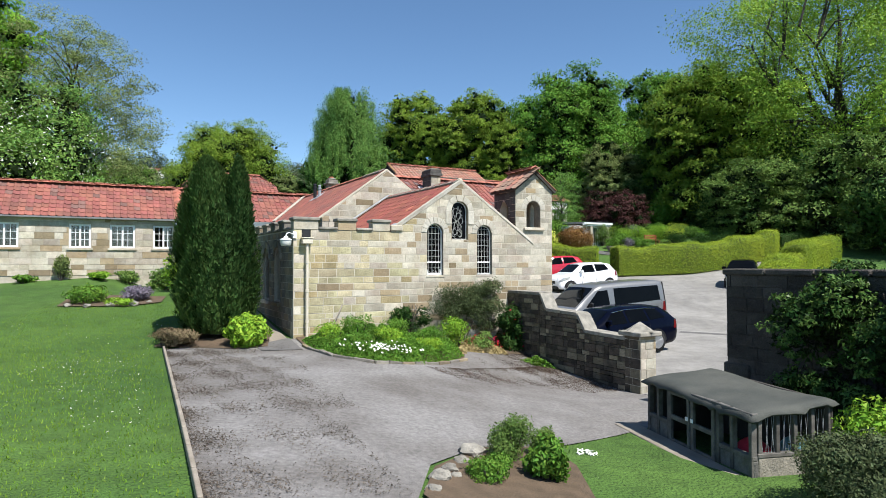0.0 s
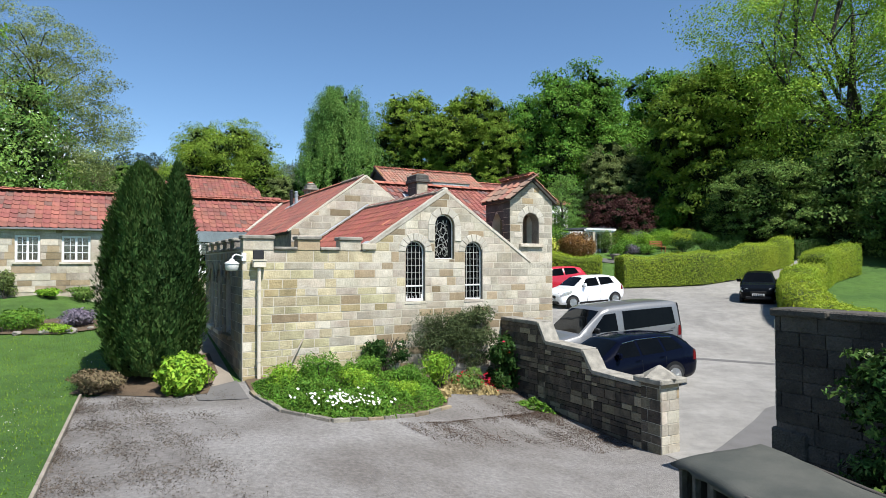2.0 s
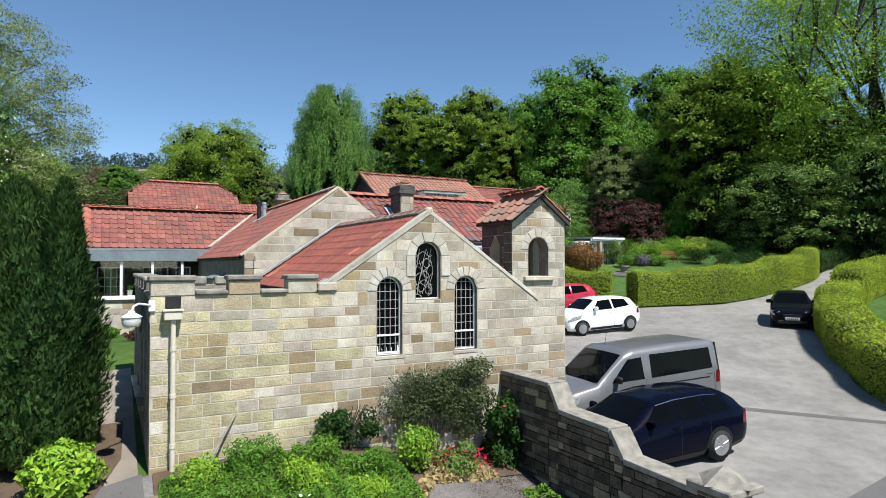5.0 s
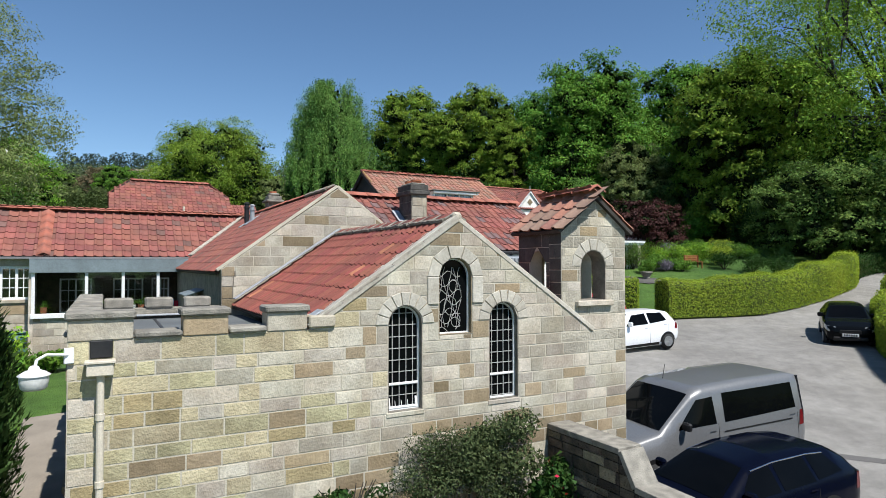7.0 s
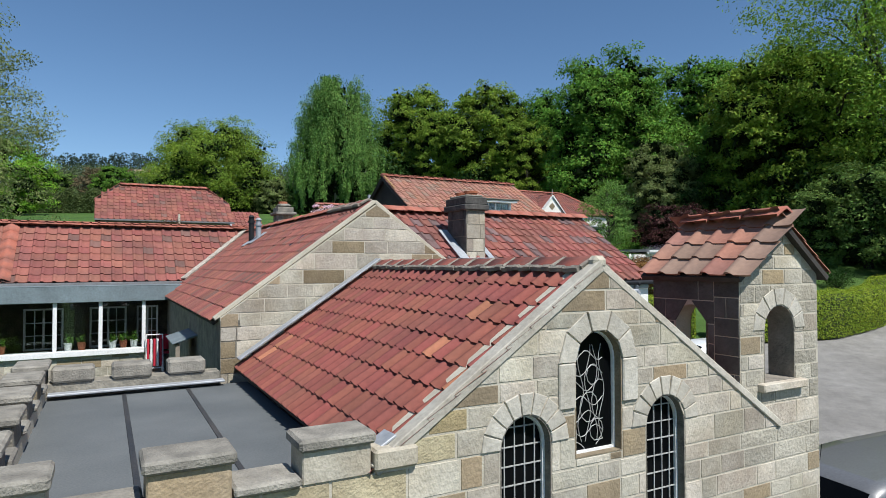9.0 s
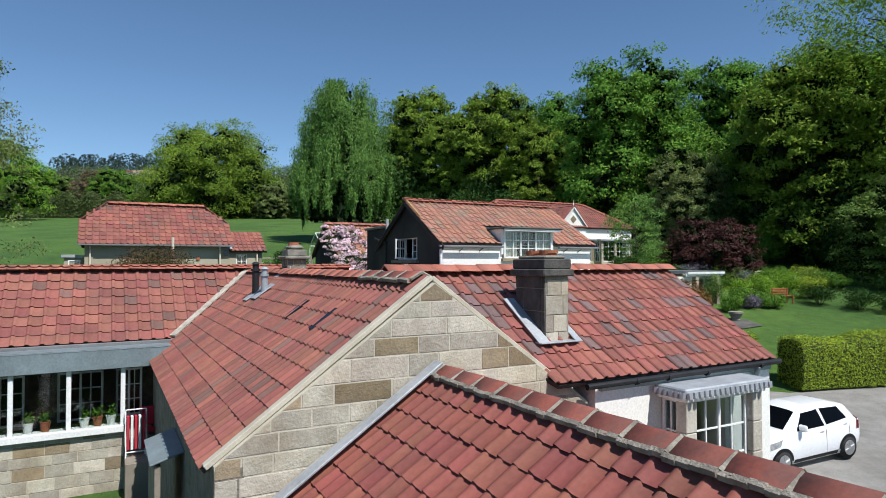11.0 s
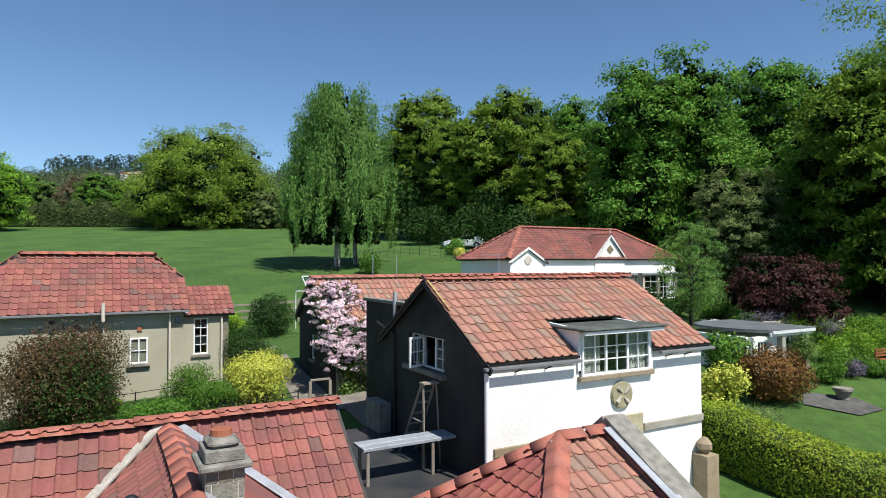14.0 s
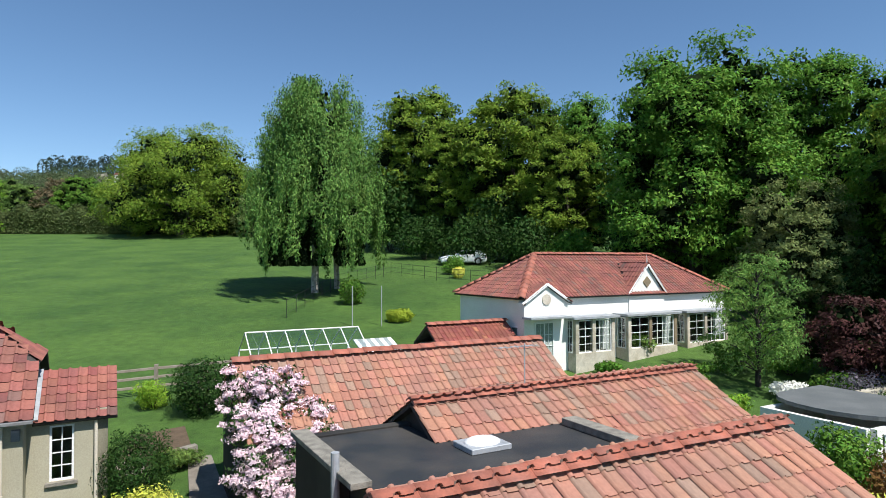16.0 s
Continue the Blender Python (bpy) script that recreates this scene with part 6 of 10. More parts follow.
pk = box_part("plank", (8.3, 16.05, 4.79), (10.25, 16.3, 4.85), LEAD, None, "", 0.005)
pk.matrix_basis = local(0, 0)
tagged(pk, "pale metal scaffold plank on a trestle over the flat roof", "plank")
box_part("board", (8.3, 16.31, 4.79), (10.25, 16.58, 4.85), LEAD, pk, "", 0.005)
for a in (8.4, 9.75):
    for s_ in (16.1, 16.5):
        bm = bmesh.new()
        add_tube(bm, (a, s_, 4.15), (a, s_, 4.79), 0.035, None, 6)
        part("trestle_leg", bm, WOOD_G, pk)
box_part("flat_roof", (7.95, 15.0, 3.6), (10.3, 20.0, 4.15), FELT_D, porch, "dark felt flat roof beside the gable", 0)
strip("flashing", [(11.18, 10.8, 4.5), (11.18, 12.85, 5.56)], 0.2, LEAD, porch, 0.02, lift=0.05)
box_part("kneeler", (11.2, 10.45, 4.15), (11.65, 10.75, 4.42), COPING, porch, "", 0.03)
bm = bmesh.new()
add_box(bm, (15.7, 14.55, 0.2), (16.1, 14.94, 4.0), 0.01)
add_box(bm, (15.74, 14.6, 4.0), (16.06, 14.94, 4.35), 0.12)
part("buttress", bm, STONE, house)
# television aerial on the roof behind
aer = thing("tv_aerial", local(15.0, 21.6, 7.8), "thin metal television aerial on the roof ridge", "aerial")
bm = bmesh.new()
add_tube(bm, (0, 0, 0), (0, 0, 0.75), 0.012, None, 6)
part("mast", bm, LEAD, aer)
bm = bmesh.new()
add_tube(bm, (-0.6, 0, 0.7), (0.3, 0, 0.7), 0.008, None, 6)
for i in range(8):
    add_tube(bm, (-0.6 + i * 0.12, -0.15, 0.7), (-0.6 + i * 0.12, 0.15, 0.7), 0.005, None, 4)
part("boom", bm, LEAD, aer)

# ---- cottage fittings ----
window(cot, pose(0, 28.5, 0), 4.88, 4.92, 0.55, 0.86, 2, 2, 1, -0.01, STONE_GREY)
for a in (6.1, 4.1, 0.95):
    bm = bmesh.new()
    add_tube(bm, (a, 28.44, 3.4), (a, 28.44, 6.6), 0.04, None, 10)
    add_tube(bm, (a, 28.44, 5.0), (a, 28.44, 5.07), 0.055, None, 10)
    part("downpipe", bm, PIPE_W, cot)
strip("gutter", [(0.5, 28.24, 6.64), (6.7, 28.24, 6.64)], 0.1, GUTTER, cot, 0.07)
box_part("vent", (5.1, 28.5, 6.0), (5.25, 28.56, 6.15), TERRA, cot)
box_part("meter_box", (6.28, 28.46, 6.2), (6.45, 28.56, 6.45), GUTTER, cot)
box_part("floodlight", (2.6, 28.42, 6.35), (2.75, 28.55, 6.45), IRON, cot)
bm = bmesh.new()
add_tube(bm, (4.1, 28.2, 6.4), (4.1, 28.2, 7.0), 0.06, None, 10)
part("vent_pipe", bm, PIPE_W, cot)
ex = thing("lean_to", local(0, 0), "small cream lean-to with red pantile roof beside the cottage", "building")
plate("front_wall", rect(6.5, 3.2, 8.15, 6.45), [rect(6.95, 5.0, 7.45, 6.3)], 0.25, pose(0, 29.2, 0), CREAM_R, ex)
plate("side_wall", rect(0, 3.2, 1.9, 6.6), [], 0.25, wall_m(8.15, 29.2, 90), CREAM_R, ex)
roof_plane(ex, [(6.62, 29.0), (8.35, 29.0), (8.35, 30.5), (6.62, 30.5)], (6.62, 29.0, 6.42), (0, 1), 0.62)
plate("back_wall", rect(6.5, 3.2, 8.15, 7.2), [], 0.2, pose(0, 30.4, 0), CREAM_R, ex)
window(ex, pose(0, 29.2, 0), 6.95, 5.0, 0.5, 1.3, 1, 4, 2, 0.03, STONE_GREY)
strip("lead_flashing", [(6.66, 29.0, 6.46), (6.66, 30.5, 7.4)], 0.16, LEAD, ex, 0.02, lift=0.04)
bm = bmesh.new()
add_tube(bm, (7.9, 29.12, 3.6), (7.9, 29.12, 6.4), 0.04, None, 10)
part("downpipe", bm, PIPE_W, ex)
wb = thing("porch_bay", local(0, 0), "small flat roofed window bay on the cottage end", "bay window")
box_part("wall", (0.0, 28.9, 3.2), (0.75, 31.0, 6.1), CREAM_R, wb)
box_part("roof", (-0.1, 28.8, 6.1), (0.74, 31.1, 6.22), LEAD, wb)
window(wb, pose(0, 28.9, 0), 0.15, 4.6, 0.45, 1.4, 1, 3, 1, -0.03)

# ---- bungalow fittings ----
BF = b0_ + 0.25


def gable_front(a0, a1, zb, za, parent, out):
    """A small white gable standing on the bungalow's front."""
    am = (a0 + a1) / 2
    g = plate("gablet", [(a0, 5.0), (a1, 5.0), (a1, zb), (am, za), (a0, zb)], [], out + 0.2, pose(0, BF - out, 0), WHITE, parent)
    sl = (za - zb) / (am - a0)
    dep = b0_ + (za - ze) / bs
    roof_plane(parent, [(a0 - 0.12, BF - out - 0.1), (am, BF - out - 0.1), (am, dep), (a0 - 0.12, dep - (am - a0) * sl / bs)], (a0 - 0.12, BF - out - 0.1, zb - 0.05), (1, 0), sl)
    roof_plane(parent, [(a1 + 0.12, BF - out - 0.1), (am, BF - out - 0.1), (am, dep), (a1 + 0.12, dep - (a1 - am) * sl / bs)], (a1 + 0.12, BF - out - 0.1, zb - 0.05), (-1, 0), sl)
    strip("bargeboard", [(a0 - 0.15, BF - out - 0.1, zb - 0.05), (am, BF - out - 0.1, za + 0.03)], 0.06, PAINT, parent, 0.12)
    strip("bargeboard", [(am, BF - out - 0.1, za + 0.03), (a1 + 0.15, BF - out - 0.1, zb - 0.05)], 0.06, PAINT, parent, 0.12)
    return g


g1 = gable_front(24.3, 26.75, 8.3, 9.08, bung, 0.3)
bm = bmesh.new()
add_tube(bm, (25.52, BF - 0.30, 8.42), (25.52, BF - 0.35, 8.42), 0.25, 0.24, 20)
part("roundel", bm, STONE, g1)
g3 = gable_front(30.85, 33.3, 8.5, 9.95, bung, 0.08)
bm = bmesh.new()
add_box(bm, (-0.2, -0.02, -0.2), (0.2, 0.02, 0.2), 0, pose(32.07, BF - 0.1, 9.1, 0, 45, 0))
part("diamond", bm, STONE, g3)
bm = bmesh.new()
add_tube(bm, (32.07, BF - 0.1, 9.9), (32.07, BF - 0.1, 10.5), 0.03, 0.01, 6)
part("finial", bm, PAINT, g3)
box_part("canopy", (24.15, BF - 1.0, 7.6), (26.4, BF - 0.31, 7.7), LEAD, bung, "scalloped flat door canopy")
window(bung, pose(0, BF - 0.3, 0), 24.85, 5.3, 1.05, 2.1, 2, 4, 2, -0.06)
for a0, a1 in ((26.7, 29.2), (29.95, 33.4), (34.05, 37.3)):
    bw_ = thing("bay_window", local(0, 0), "flat roofed bay window with white glazing over stone", "bay window", "bays of the bungalow")
    box_part("base", (a0 + 0.05, BF - 0.85, 4.6), (a1 - 0.05, BF, 5.95), STONE, bw_)
    box_part("roof", (a0 - 0.15, BF - 1.0, 7.5), (a1 + 0.15, BF, 7.62), LEAD, bw_)
    for a in (a0 + 0.05, a0 + (a1 - a0) * 0.42, a1 - 0.25):
        box_part("pillar", (a, BF - 0.85, 5.95), (a + 0.2, BF - 0.65, 7.5), STONE, bw_)
    # thin dark panel in place of a dim room behind the bay's glass
    box_part("room", (a0 + 0.3, BF - 0.1, 5.95), (a1 - 0.3, BF - 0.02, 7.5), ROOM, bw_)
    window(bw_, pose(0, BF - 0.8, 0), a0 + (a1 - a0) * 0.42 + 0.2, 5.95, a1 - 0.25 - a0 - (a1 - a0) * 0.42 - 0.2, 1.5, 1, 4, 4, 0.0)
    window(bw_, pose(0, BF - 0.8, 0), a0 + 0.25, 5.95, (a1 - a0) * 0.42 - 0.2, 1.5, 1, 4, 2, 0.0)
    window(bw_, pose(a0 + 0.05, BF, 0, 0, 0, -90), 0.1, 5.95, 0.55, 1.5, 1, 4, 2, 0.0)
window(bung, pose(a0_ + 0.25, b1_ - 0.25, 0, 0, 0, -90), 4.2, 6.2, 1.0, 1.0, 2, 2, 1, -0.06)

# ---- vehicles ----
def paint_mat(name, col, rough=0.25, metal=0.0, coat=0.6, spec=0.5):
    m = mat(name, col, [c * 0.92 for c in col], rough, 2, 30, 0.4, 0, metal=metal, spec=spec)
    m.node_tree.nodes["Principled BSDF"].inputs["Coat Weight"].default_value = coat
    m.node_tree.nodes["Principled BSDF"].inputs["Coat Roughness"].default_value = 0.08
    return m


CAR_GREY = paint_mat("grey_van_paint", (0.155, 0.158, 0.16), 0.38, 0.2)
CAR_NAVY = paint_mat("navy_car_paint", (0.002, 0.003, 0.009), 0.16, 0.0, 0.0, 0.08)
CAR_WHITE = paint_mat("white_car_paint", (0.80, 0.81, 0.82))
CAR_RED = paint_mat("red_car_paint", (0.42, 0.015, 0.03))
CAR_BLACK = paint_mat("black_car_paint", (0.004, 0.005, 0.006), 0.16, 0.0, 0.0, 0.1)
TYRE = mat("tyre_rubber", (0.02, 0.02, 0.02), (0.03, 0.03, 0.03), 0.8, 10, 60, 0.5, 0.2)
ALLOY = mat("alloy_rim", (0.55, 0.56, 0.57), (0.45, 0.46, 0.47), 0.3, 5, 40, 0.5, 0, metal=0.9)
CAR_GLASS = mat("car_glass", (0.002, 0.0025, 0.003), (0.004, 0.0045, 0.005), 0.04, 1, 5, 0.5, 0, spec=0.08)
LAMP_GLASS = mat("headlamp_glass", (0.55, 0.57, 0.58), (0.3, 0.31, 0.32), 0.1, 12, 60, 0.8, 0, metal=0.4)
TAIL_RED = mat("tail_lamp", (0.13, 0.008, 0.01), (0.09, 0.006, 0.008), 0.2, 10, 60, 0.5, 0, spec=0.5)
TRIM = mat("black_trim", (0.008, 0.008, 0.009), (0.014, 0.014, 0.014), 0.5, 6, 50, 0.5, 0.05)
CHROME = mat("chrome", (0.7, 0.7, 0.7), (0.6, 0.6, 0.6), 0.15, 3, 20, 0.3, 0, metal=1.0)


def car(name, label, m, st, paint, side_panes, screen, rear, wheels, radius, lamp_z, chrome_line=False, group="parked cars", rails=False, edge=(0.93, 0.07, 0.6)):
    """A car lofted through stations (x, sill z, belt z, roof z, half width at belt, half width at roof); x runs from nose to tail."""
    t = thing(name, m, label, "van" if "van" in name else "car", group)
    S = np.array(st)
    Lc = S[-1, 0]

    def sec(x):
        zb, zl, zr, wl, wr = [float(np.interp(x, S[:, 0], S[:, k])) for k in range(1, 6)]
        zm = zb + (zl - zb) * 0.45
        return [(wl * 0.93, zb), (wl * 0.99, zb + 0.12), (wl * 1.01, zm), (wl, zl), (wl + (wr - wl) * 0.82, zl + (zr - zl) * 0.78), (wr * edge[0], zr - (zr - zl) * edge[1]), (wr * edge[2], zr - 0.008), (0.0, zr)]

    def side_y(x, z):
        q = sec(x)[:6]
        return float(np.interp(z, [p[1] for p in q], [p[0] for p in q]))

    def top_z(x, y):
        q = sec(x)[::-1]
        return float(np.interp(abs(y), [p[0] for p in q[:5]], [p[1] for p in q[:5]]))

    xs_ = sorted(set(np.linspace(0, Lc, 34).tolist() + S[:, 0].tolist()))
    verts, faces = [], []
    k = 15
    for x in xs_:
        q = sec(x)
        ring = [(x - Lc / 2, -y, z) for y, z in q] + [(x - Lc / 2, y, z) for y, z in q[-2::-1]]
        verts += ring
    for i in range(len(xs_) - 1):
        for j in range(k - 1):
            faces.append((i * k + j, i * k + j + 1, (i + 1) * k + j + 1, (i + 1) * k + j))
        faces.append((i * k + k - 1, i * k, (i + 1) * k, (i + 1) * k + k - 1))
    faces.append(tuple(range(k)))
    faces.append(tuple((len(xs_) - 1) * k + j for j in range(k))[::-1])
    body = link_mesh("body", verts, faces, paint, t, smooth=True)
    bmb = bmesh.new()
    bmb.from_mesh(body.data)
    bmesh.ops.recalc_face_normals(bmb, faces=bmb.faces)
    bmb.to_mesh(body.data)
    bmb.free()

    def patch(nm, grid_fn, n, mm, material, parent=t, lab=""):
        v = [grid_fn(i / n, j / mm) for i in range(n + 1) for j in range(mm + 1)]
        f = [(i * (mm + 1) + j, (i + 1) * (mm + 1) + j, (i + 1) * (mm + 1) + j + 1, i * (mm + 1) + j + 1) for i in range(n) for j in range(mm)]
        return link_mesh(nm, v, f, material, parent, lab, True)

    def side_patch(nm, quad, sgn, material, off=0.006, parent=t):
        (x0, z0), (x1, z1), (x2, z2), (x3, z3) = quad

        def fn(u, v):
            x = (x0 * (1 - u) + x1 * u) * (1 - v) + (x3 * (1 - u) + x2 * u) * v
            z = (z0 * (1 - u) + z1 * u) * (1 - v) + (z3 * (1 - u) + z2 * u) * v
            return (x - Lc / 2, sgn * (side_y(x, z) + off), z)
        return patch(nm, fn, 8, 5, material, parent)

    for sgn in (-1, 1):
        for quad in side_panes:
            side_patch("side_window", quad, sgn, CAR_GLASS)
        if chrome_line:
            xa, xb = side_panes[0][0][0], side_panes[-1][1][0]
            pts = [(quad[3], quad[2]) for quad in side_panes]
            bmc = bmesh.new()
            line = [side_panes[0][3]] + [p for pr in pts for p in pr][1:]
            for p, q in zip(line, line[1:]):
                add_tube(bmc, (p[0] - Lc / 2, sgn * (side_y(*p) + 0.012), p[1]), (q[0] - Lc / 2, sgn * (side_y(*q) + 0.012), q[1]), 0.012, None, 6)
            part("chrome_strip", bmc, CHROME, t)
        # door seams and handles
        for q in side_panes[:2]:
            x = q[1][0] + 0.04
            zb = float(np.interp(x, S[:, 0], S[:, 1]))
            side_patch("door_seam", [(x, zb + 0.12), (x + 0.012, zb + 0.12), (x + 0.012, q[1][1]), (x, q[1][1])], sgn, TRIM, 0.003)
            side_patch("door_handle", [(x - 0.22, q[1][1] - 0.13), (x - 0.06, q[1][1] - 0.13), (x - 0.06, q[1][1] - 0.10), (x - 0.22, q[1][1] - 0.10)], sgn, paint, 0.025)
        bmm = bmesh.new()
        xm, zm = side_panes[0][0][0] + 0.12, side_panes[0][0][1] + 0.08
        add_box(bmm, (xm - 0.06 - Lc / 2, sgn * (side_y(xm, zm) + 0.13) - 0.11, zm - 0.08), (xm + 0.06 - Lc / 2, sgn * (side_y(xm, zm) + 0.13) + 0.11, zm + 0.08), 0.035)
        part("mirror", bmm, TRIM if paint is CAR_GREY else paint, t)
        for z0, x0, x1 in ((lamp_z, 0.1, 0.55),):
            side_patch("headlamp", [(x0 - 0.08, z0 - 0.14), (x1, z0 - 0.02), (x1 + 0.08, z0 + 0.14), (x0 - 0.04, z0 + 0.04)], sgn, LAMP_GLASS, 0.010)
        side_patch("tail_lamp", [(Lc - 0.2, lamp_z), (Lc - 0.06, lamp_z), (Lc - 0.08, lamp_z + 0.32), (Lc - 0.16, lamp_z + 0.32)], sgn, TAIL_RED, 0.008)
        side_patch("sill_trim", [(wheels[0] + radius + 0.1, sec(1.5)[0][1] + 0.02), (wheels[1] - radius - 0.1, sec(1.5)[0][1] + 0.02), (wheels[1] - radius - 0.1, sec(1.5)[0][1] + 0.12), (wheels[0] + radius + 0.1, sec(1.5)[0][1] + 0.12)], sgn, TRIM, 0.006)
        if rails:
            side_patch("rail", [(2.7, 1.0), (4.6, 1.0), (4.6, 1.03), (2.7, 1.03)], sgn, TRIM, 0.008)
    # screens
    x0, x1, w0, w1 = screen
    patch("windscreen", lambda u, v: (x0 + (x1 - x0) * u - Lc / 2, (w0 + (w1 - w0) * u) * (2 * v - 1), top_z(x0 + (x1 - x0) * u, (w0 + (w1 - w0) * u) * (2 * v - 1)) + 0.008), 8, 10, CAR_GLASS)
    x0r, x1r, w0r, w1r = rear
    patch("rear_window", lambda u, v: (x0r + (x1r - x0r) * u - Lc / 2, (w0r + (w1r - w0r) * u) * (2 * v - 1), top_z(x0r + (x1r - x0r) * u, (w0r + (w1r - w0r) * u) * (2 * v - 1)) + 0.01), 6, 8, CAR_GLASS)
    # nose: grille, bumper, plate
    wn = float(S[0, 4])
    box_part("grille", (-Lc / 2 - 0.02, -wn * 0.55, lamp_z - 0.22), (-Lc / 2 + 0.04, wn * 0.55, lamp_z - 0.08), TRIM, t, "", 0.01)
    box_part("bumper", (-Lc / 2 - 0.03, -wn * 0.9, 0.24), (-Lc / 2 + 0.1, wn * 0.9, 0.38), TRIM, t, "", 0.03)
    pl_ = box_part("number_plate", (-Lc / 2 - 0.045, -0.26, 0.40), (-Lc / 2 - 0.02, 0.26, 0.51), PAINT, t, "", 0.003)
    for i in range(6):
        bx = -0.21 + i * 0.075
        box_part("plate_bar", (-Lc / 2 - 0.05, bx, 0.42), (-Lc / 2 - 0.044, bx + 0.05, 0.49), TRIM, pl_, "", 0)
    # wheels
    for xw in wheels:
        for sgn in (-1, 1):
            yw = side_y(xw, radius + 0.1) - 0.07
            w_ = new("wheel")
            w_.parent = t
            w_.matrix_basis = pose(xw - Lc / 2, sgn * yw, radius)
            bmw = bmesh.new()
            add_tube(bmw, (0, -0.1, 0), (0, 0.1, 0), radius, None, 28)
            bmesh.ops.bevel(bmw, geom=[e for e in bmw.edges if abs(e.verts[0].co.y - e.verts[1].co.y) < 0.01], offset=0.025, segments=2, affect="EDGES")
            part("tyre", bmw, TYRE, w_, "", True)
            bmw = bmesh.new()
            add_tube(bmw, (0, sgn * 0.085, 0), (0, sgn * 0.108, 0), radius * 0.66, None, 24)
            for i in range(10):
                an = i * math.pi / 5
                add_box(bmw, (-0.018, sgn * 0.108 - 0.008, 0.03), (0.018, sgn * 0.108 + 0.012, radius * 0.62), 0.004, Matrix.Rotation(an, 4, "Y"))
            part("rim", bmw, ALLOY, w_)
            # dark arch on the flank
            bmw = bmesh.new()
            seg = 18
            vs = []
            for i in range(seg + 1):
                an = math.pi * i / seg
                for rr_ in (radius * 0.9, radius + 0.065):
                    x = xw + rr_ * math.cos(an)
                    z = max(radius + rr_ * math.sin(an) * 1.0, sec(xw)[0][1])
                    vs.append(bmw.verts.new((x - Lc / 2, sgn * (side_y(x, z) + 0.007), z)))
            for i in range(seg):
                bmw.faces.new((vs[2 * i], vs[2 * i + 1], vs[2 * i + 3], vs[2 * i + 2]))
            part("wheel_arch", bmw, TRIM, t)
    return t


VAN = [(0, 0.35, 0.78, 0.84, 0.80, 0.66), (0.12, 0.25, 0.92, 1.0, 0.90, 0.76), (0.5, 0.22, 1.04, 1.10, 0.95, 0.84), (1.15, 0.22, 1.13, 1.2, 0.97, 0.88), (2.0, 0.22, 1.16, 1.86, 0.975, 0.86),
       (2.25, 0.22, 1.16, 1.94, 0.975, 0.875), (3.5, 0.22, 1.16, 1.97, 0.975, 0.885), (4.75, 0.24, 1.16, 1.95, 0.965, 0.875), (4.93, 0.3, 1.14, 1.90, 0.95, 0.86), (5.0, 0.4, 1.05, 1.6, 0.92, 0.82)]
vx, vy = 5.55, 22.65
van = car("passenger_van", "silver grey passenger van with dark windows on the asphalt", pose(vx, vy, gz(vx, vy) - 0.02, 0, -3.0, 21), VAN, CAR_GREY,
          [[(1.55, 1.2), (2.52, 1.2), (2.48, 1.74), (2.08, 1.72)], [(2.74, 1.2), (4.72, 1.24), (4.66, 1.77), (2.74, 1.78)]],
          (1.18, 1.97, 0.84, 0.76), (4.95, 4.995, 0.7, 0.7), (0.95, 4.05), 0.34, 0.85, rails=True, edge=(0.972, 0.035, 0.7))
for sgn in (-1, 1):
    bm = bmesh.new()
    add_tube(bm, (2.44, sgn * 0.90, 0.5), (2.44, sgn * 0.93, 1.1), 0.035, None, 6)
    add_tube(bm, (2.44, sgn * 0.93, 1.1), (2.40, sgn * 0.85, 1.88), 0.035, 0.03, 6)
    part("rear_corner_trim", bm, TRIM, van)
bm = bmesh.new()
add_tube(bm, (-0.3, 0.2, 1.95), (-0.22, 0.2, 2.25), 0.006, None, 5)
part("aerial", bm, TRIM, van)
EST = [(0, 0.36, 0.60, 0.63, 0.66, 0.45), (0.1, 0.22, 0.70, 0.74, 0.80, 0.6), (0.5, 0.19, 0.82, 0.87, 0.88, 0.7), (1.25, 0.18, 0.93, 0.98, 0.91, 0.74), (1.4, 0.18, 0.95, 1.02, 0.91, 0.72), (2.15, 0.18, 0.96, 1.41, 0.91, 0.60),
       (2.7, 0.18, 0.97, 1.48, 0.91, 0.60), (3.6, 0.18, 0.99, 1.46, 0.905, 0.59), (4.1, 0.2, 1.01, 1.40, 0.89, 0.57), (4.45, 0.24, 1.0, 1.2, 0.86, 0.60), (4.6, 0.3, 0.95, 1.0, 0.82, 0.62), (4.66, 0.4, 0.8, 0.84, 0.78, 0.6)]
vx, vy = 5.07, 19.65
car("estate_car", "dark navy estate car with chrome window line by the wall", pose(vx, vy, gz(vx, vy) - 0.02, 0, -3.0, 24), EST, CAR_NAVY,
    [[(1.75, 0.99), (2.6, 1.0), (2.6, 1.37), (2.2, 1.33)], [(2.68, 1.0), (3.42, 1.01), (3.4, 1.37), (2.68, 1.38)], [(3.5, 1.02), (4.12, 1.05), (3.9, 1.33), (3.48, 1.37)]],
    (1.45, 2.12, 0.72, 0.56), (4.15, 4.45, 0.52, 0.58), (0.92, 3.72), 0.33, 0.68, True)
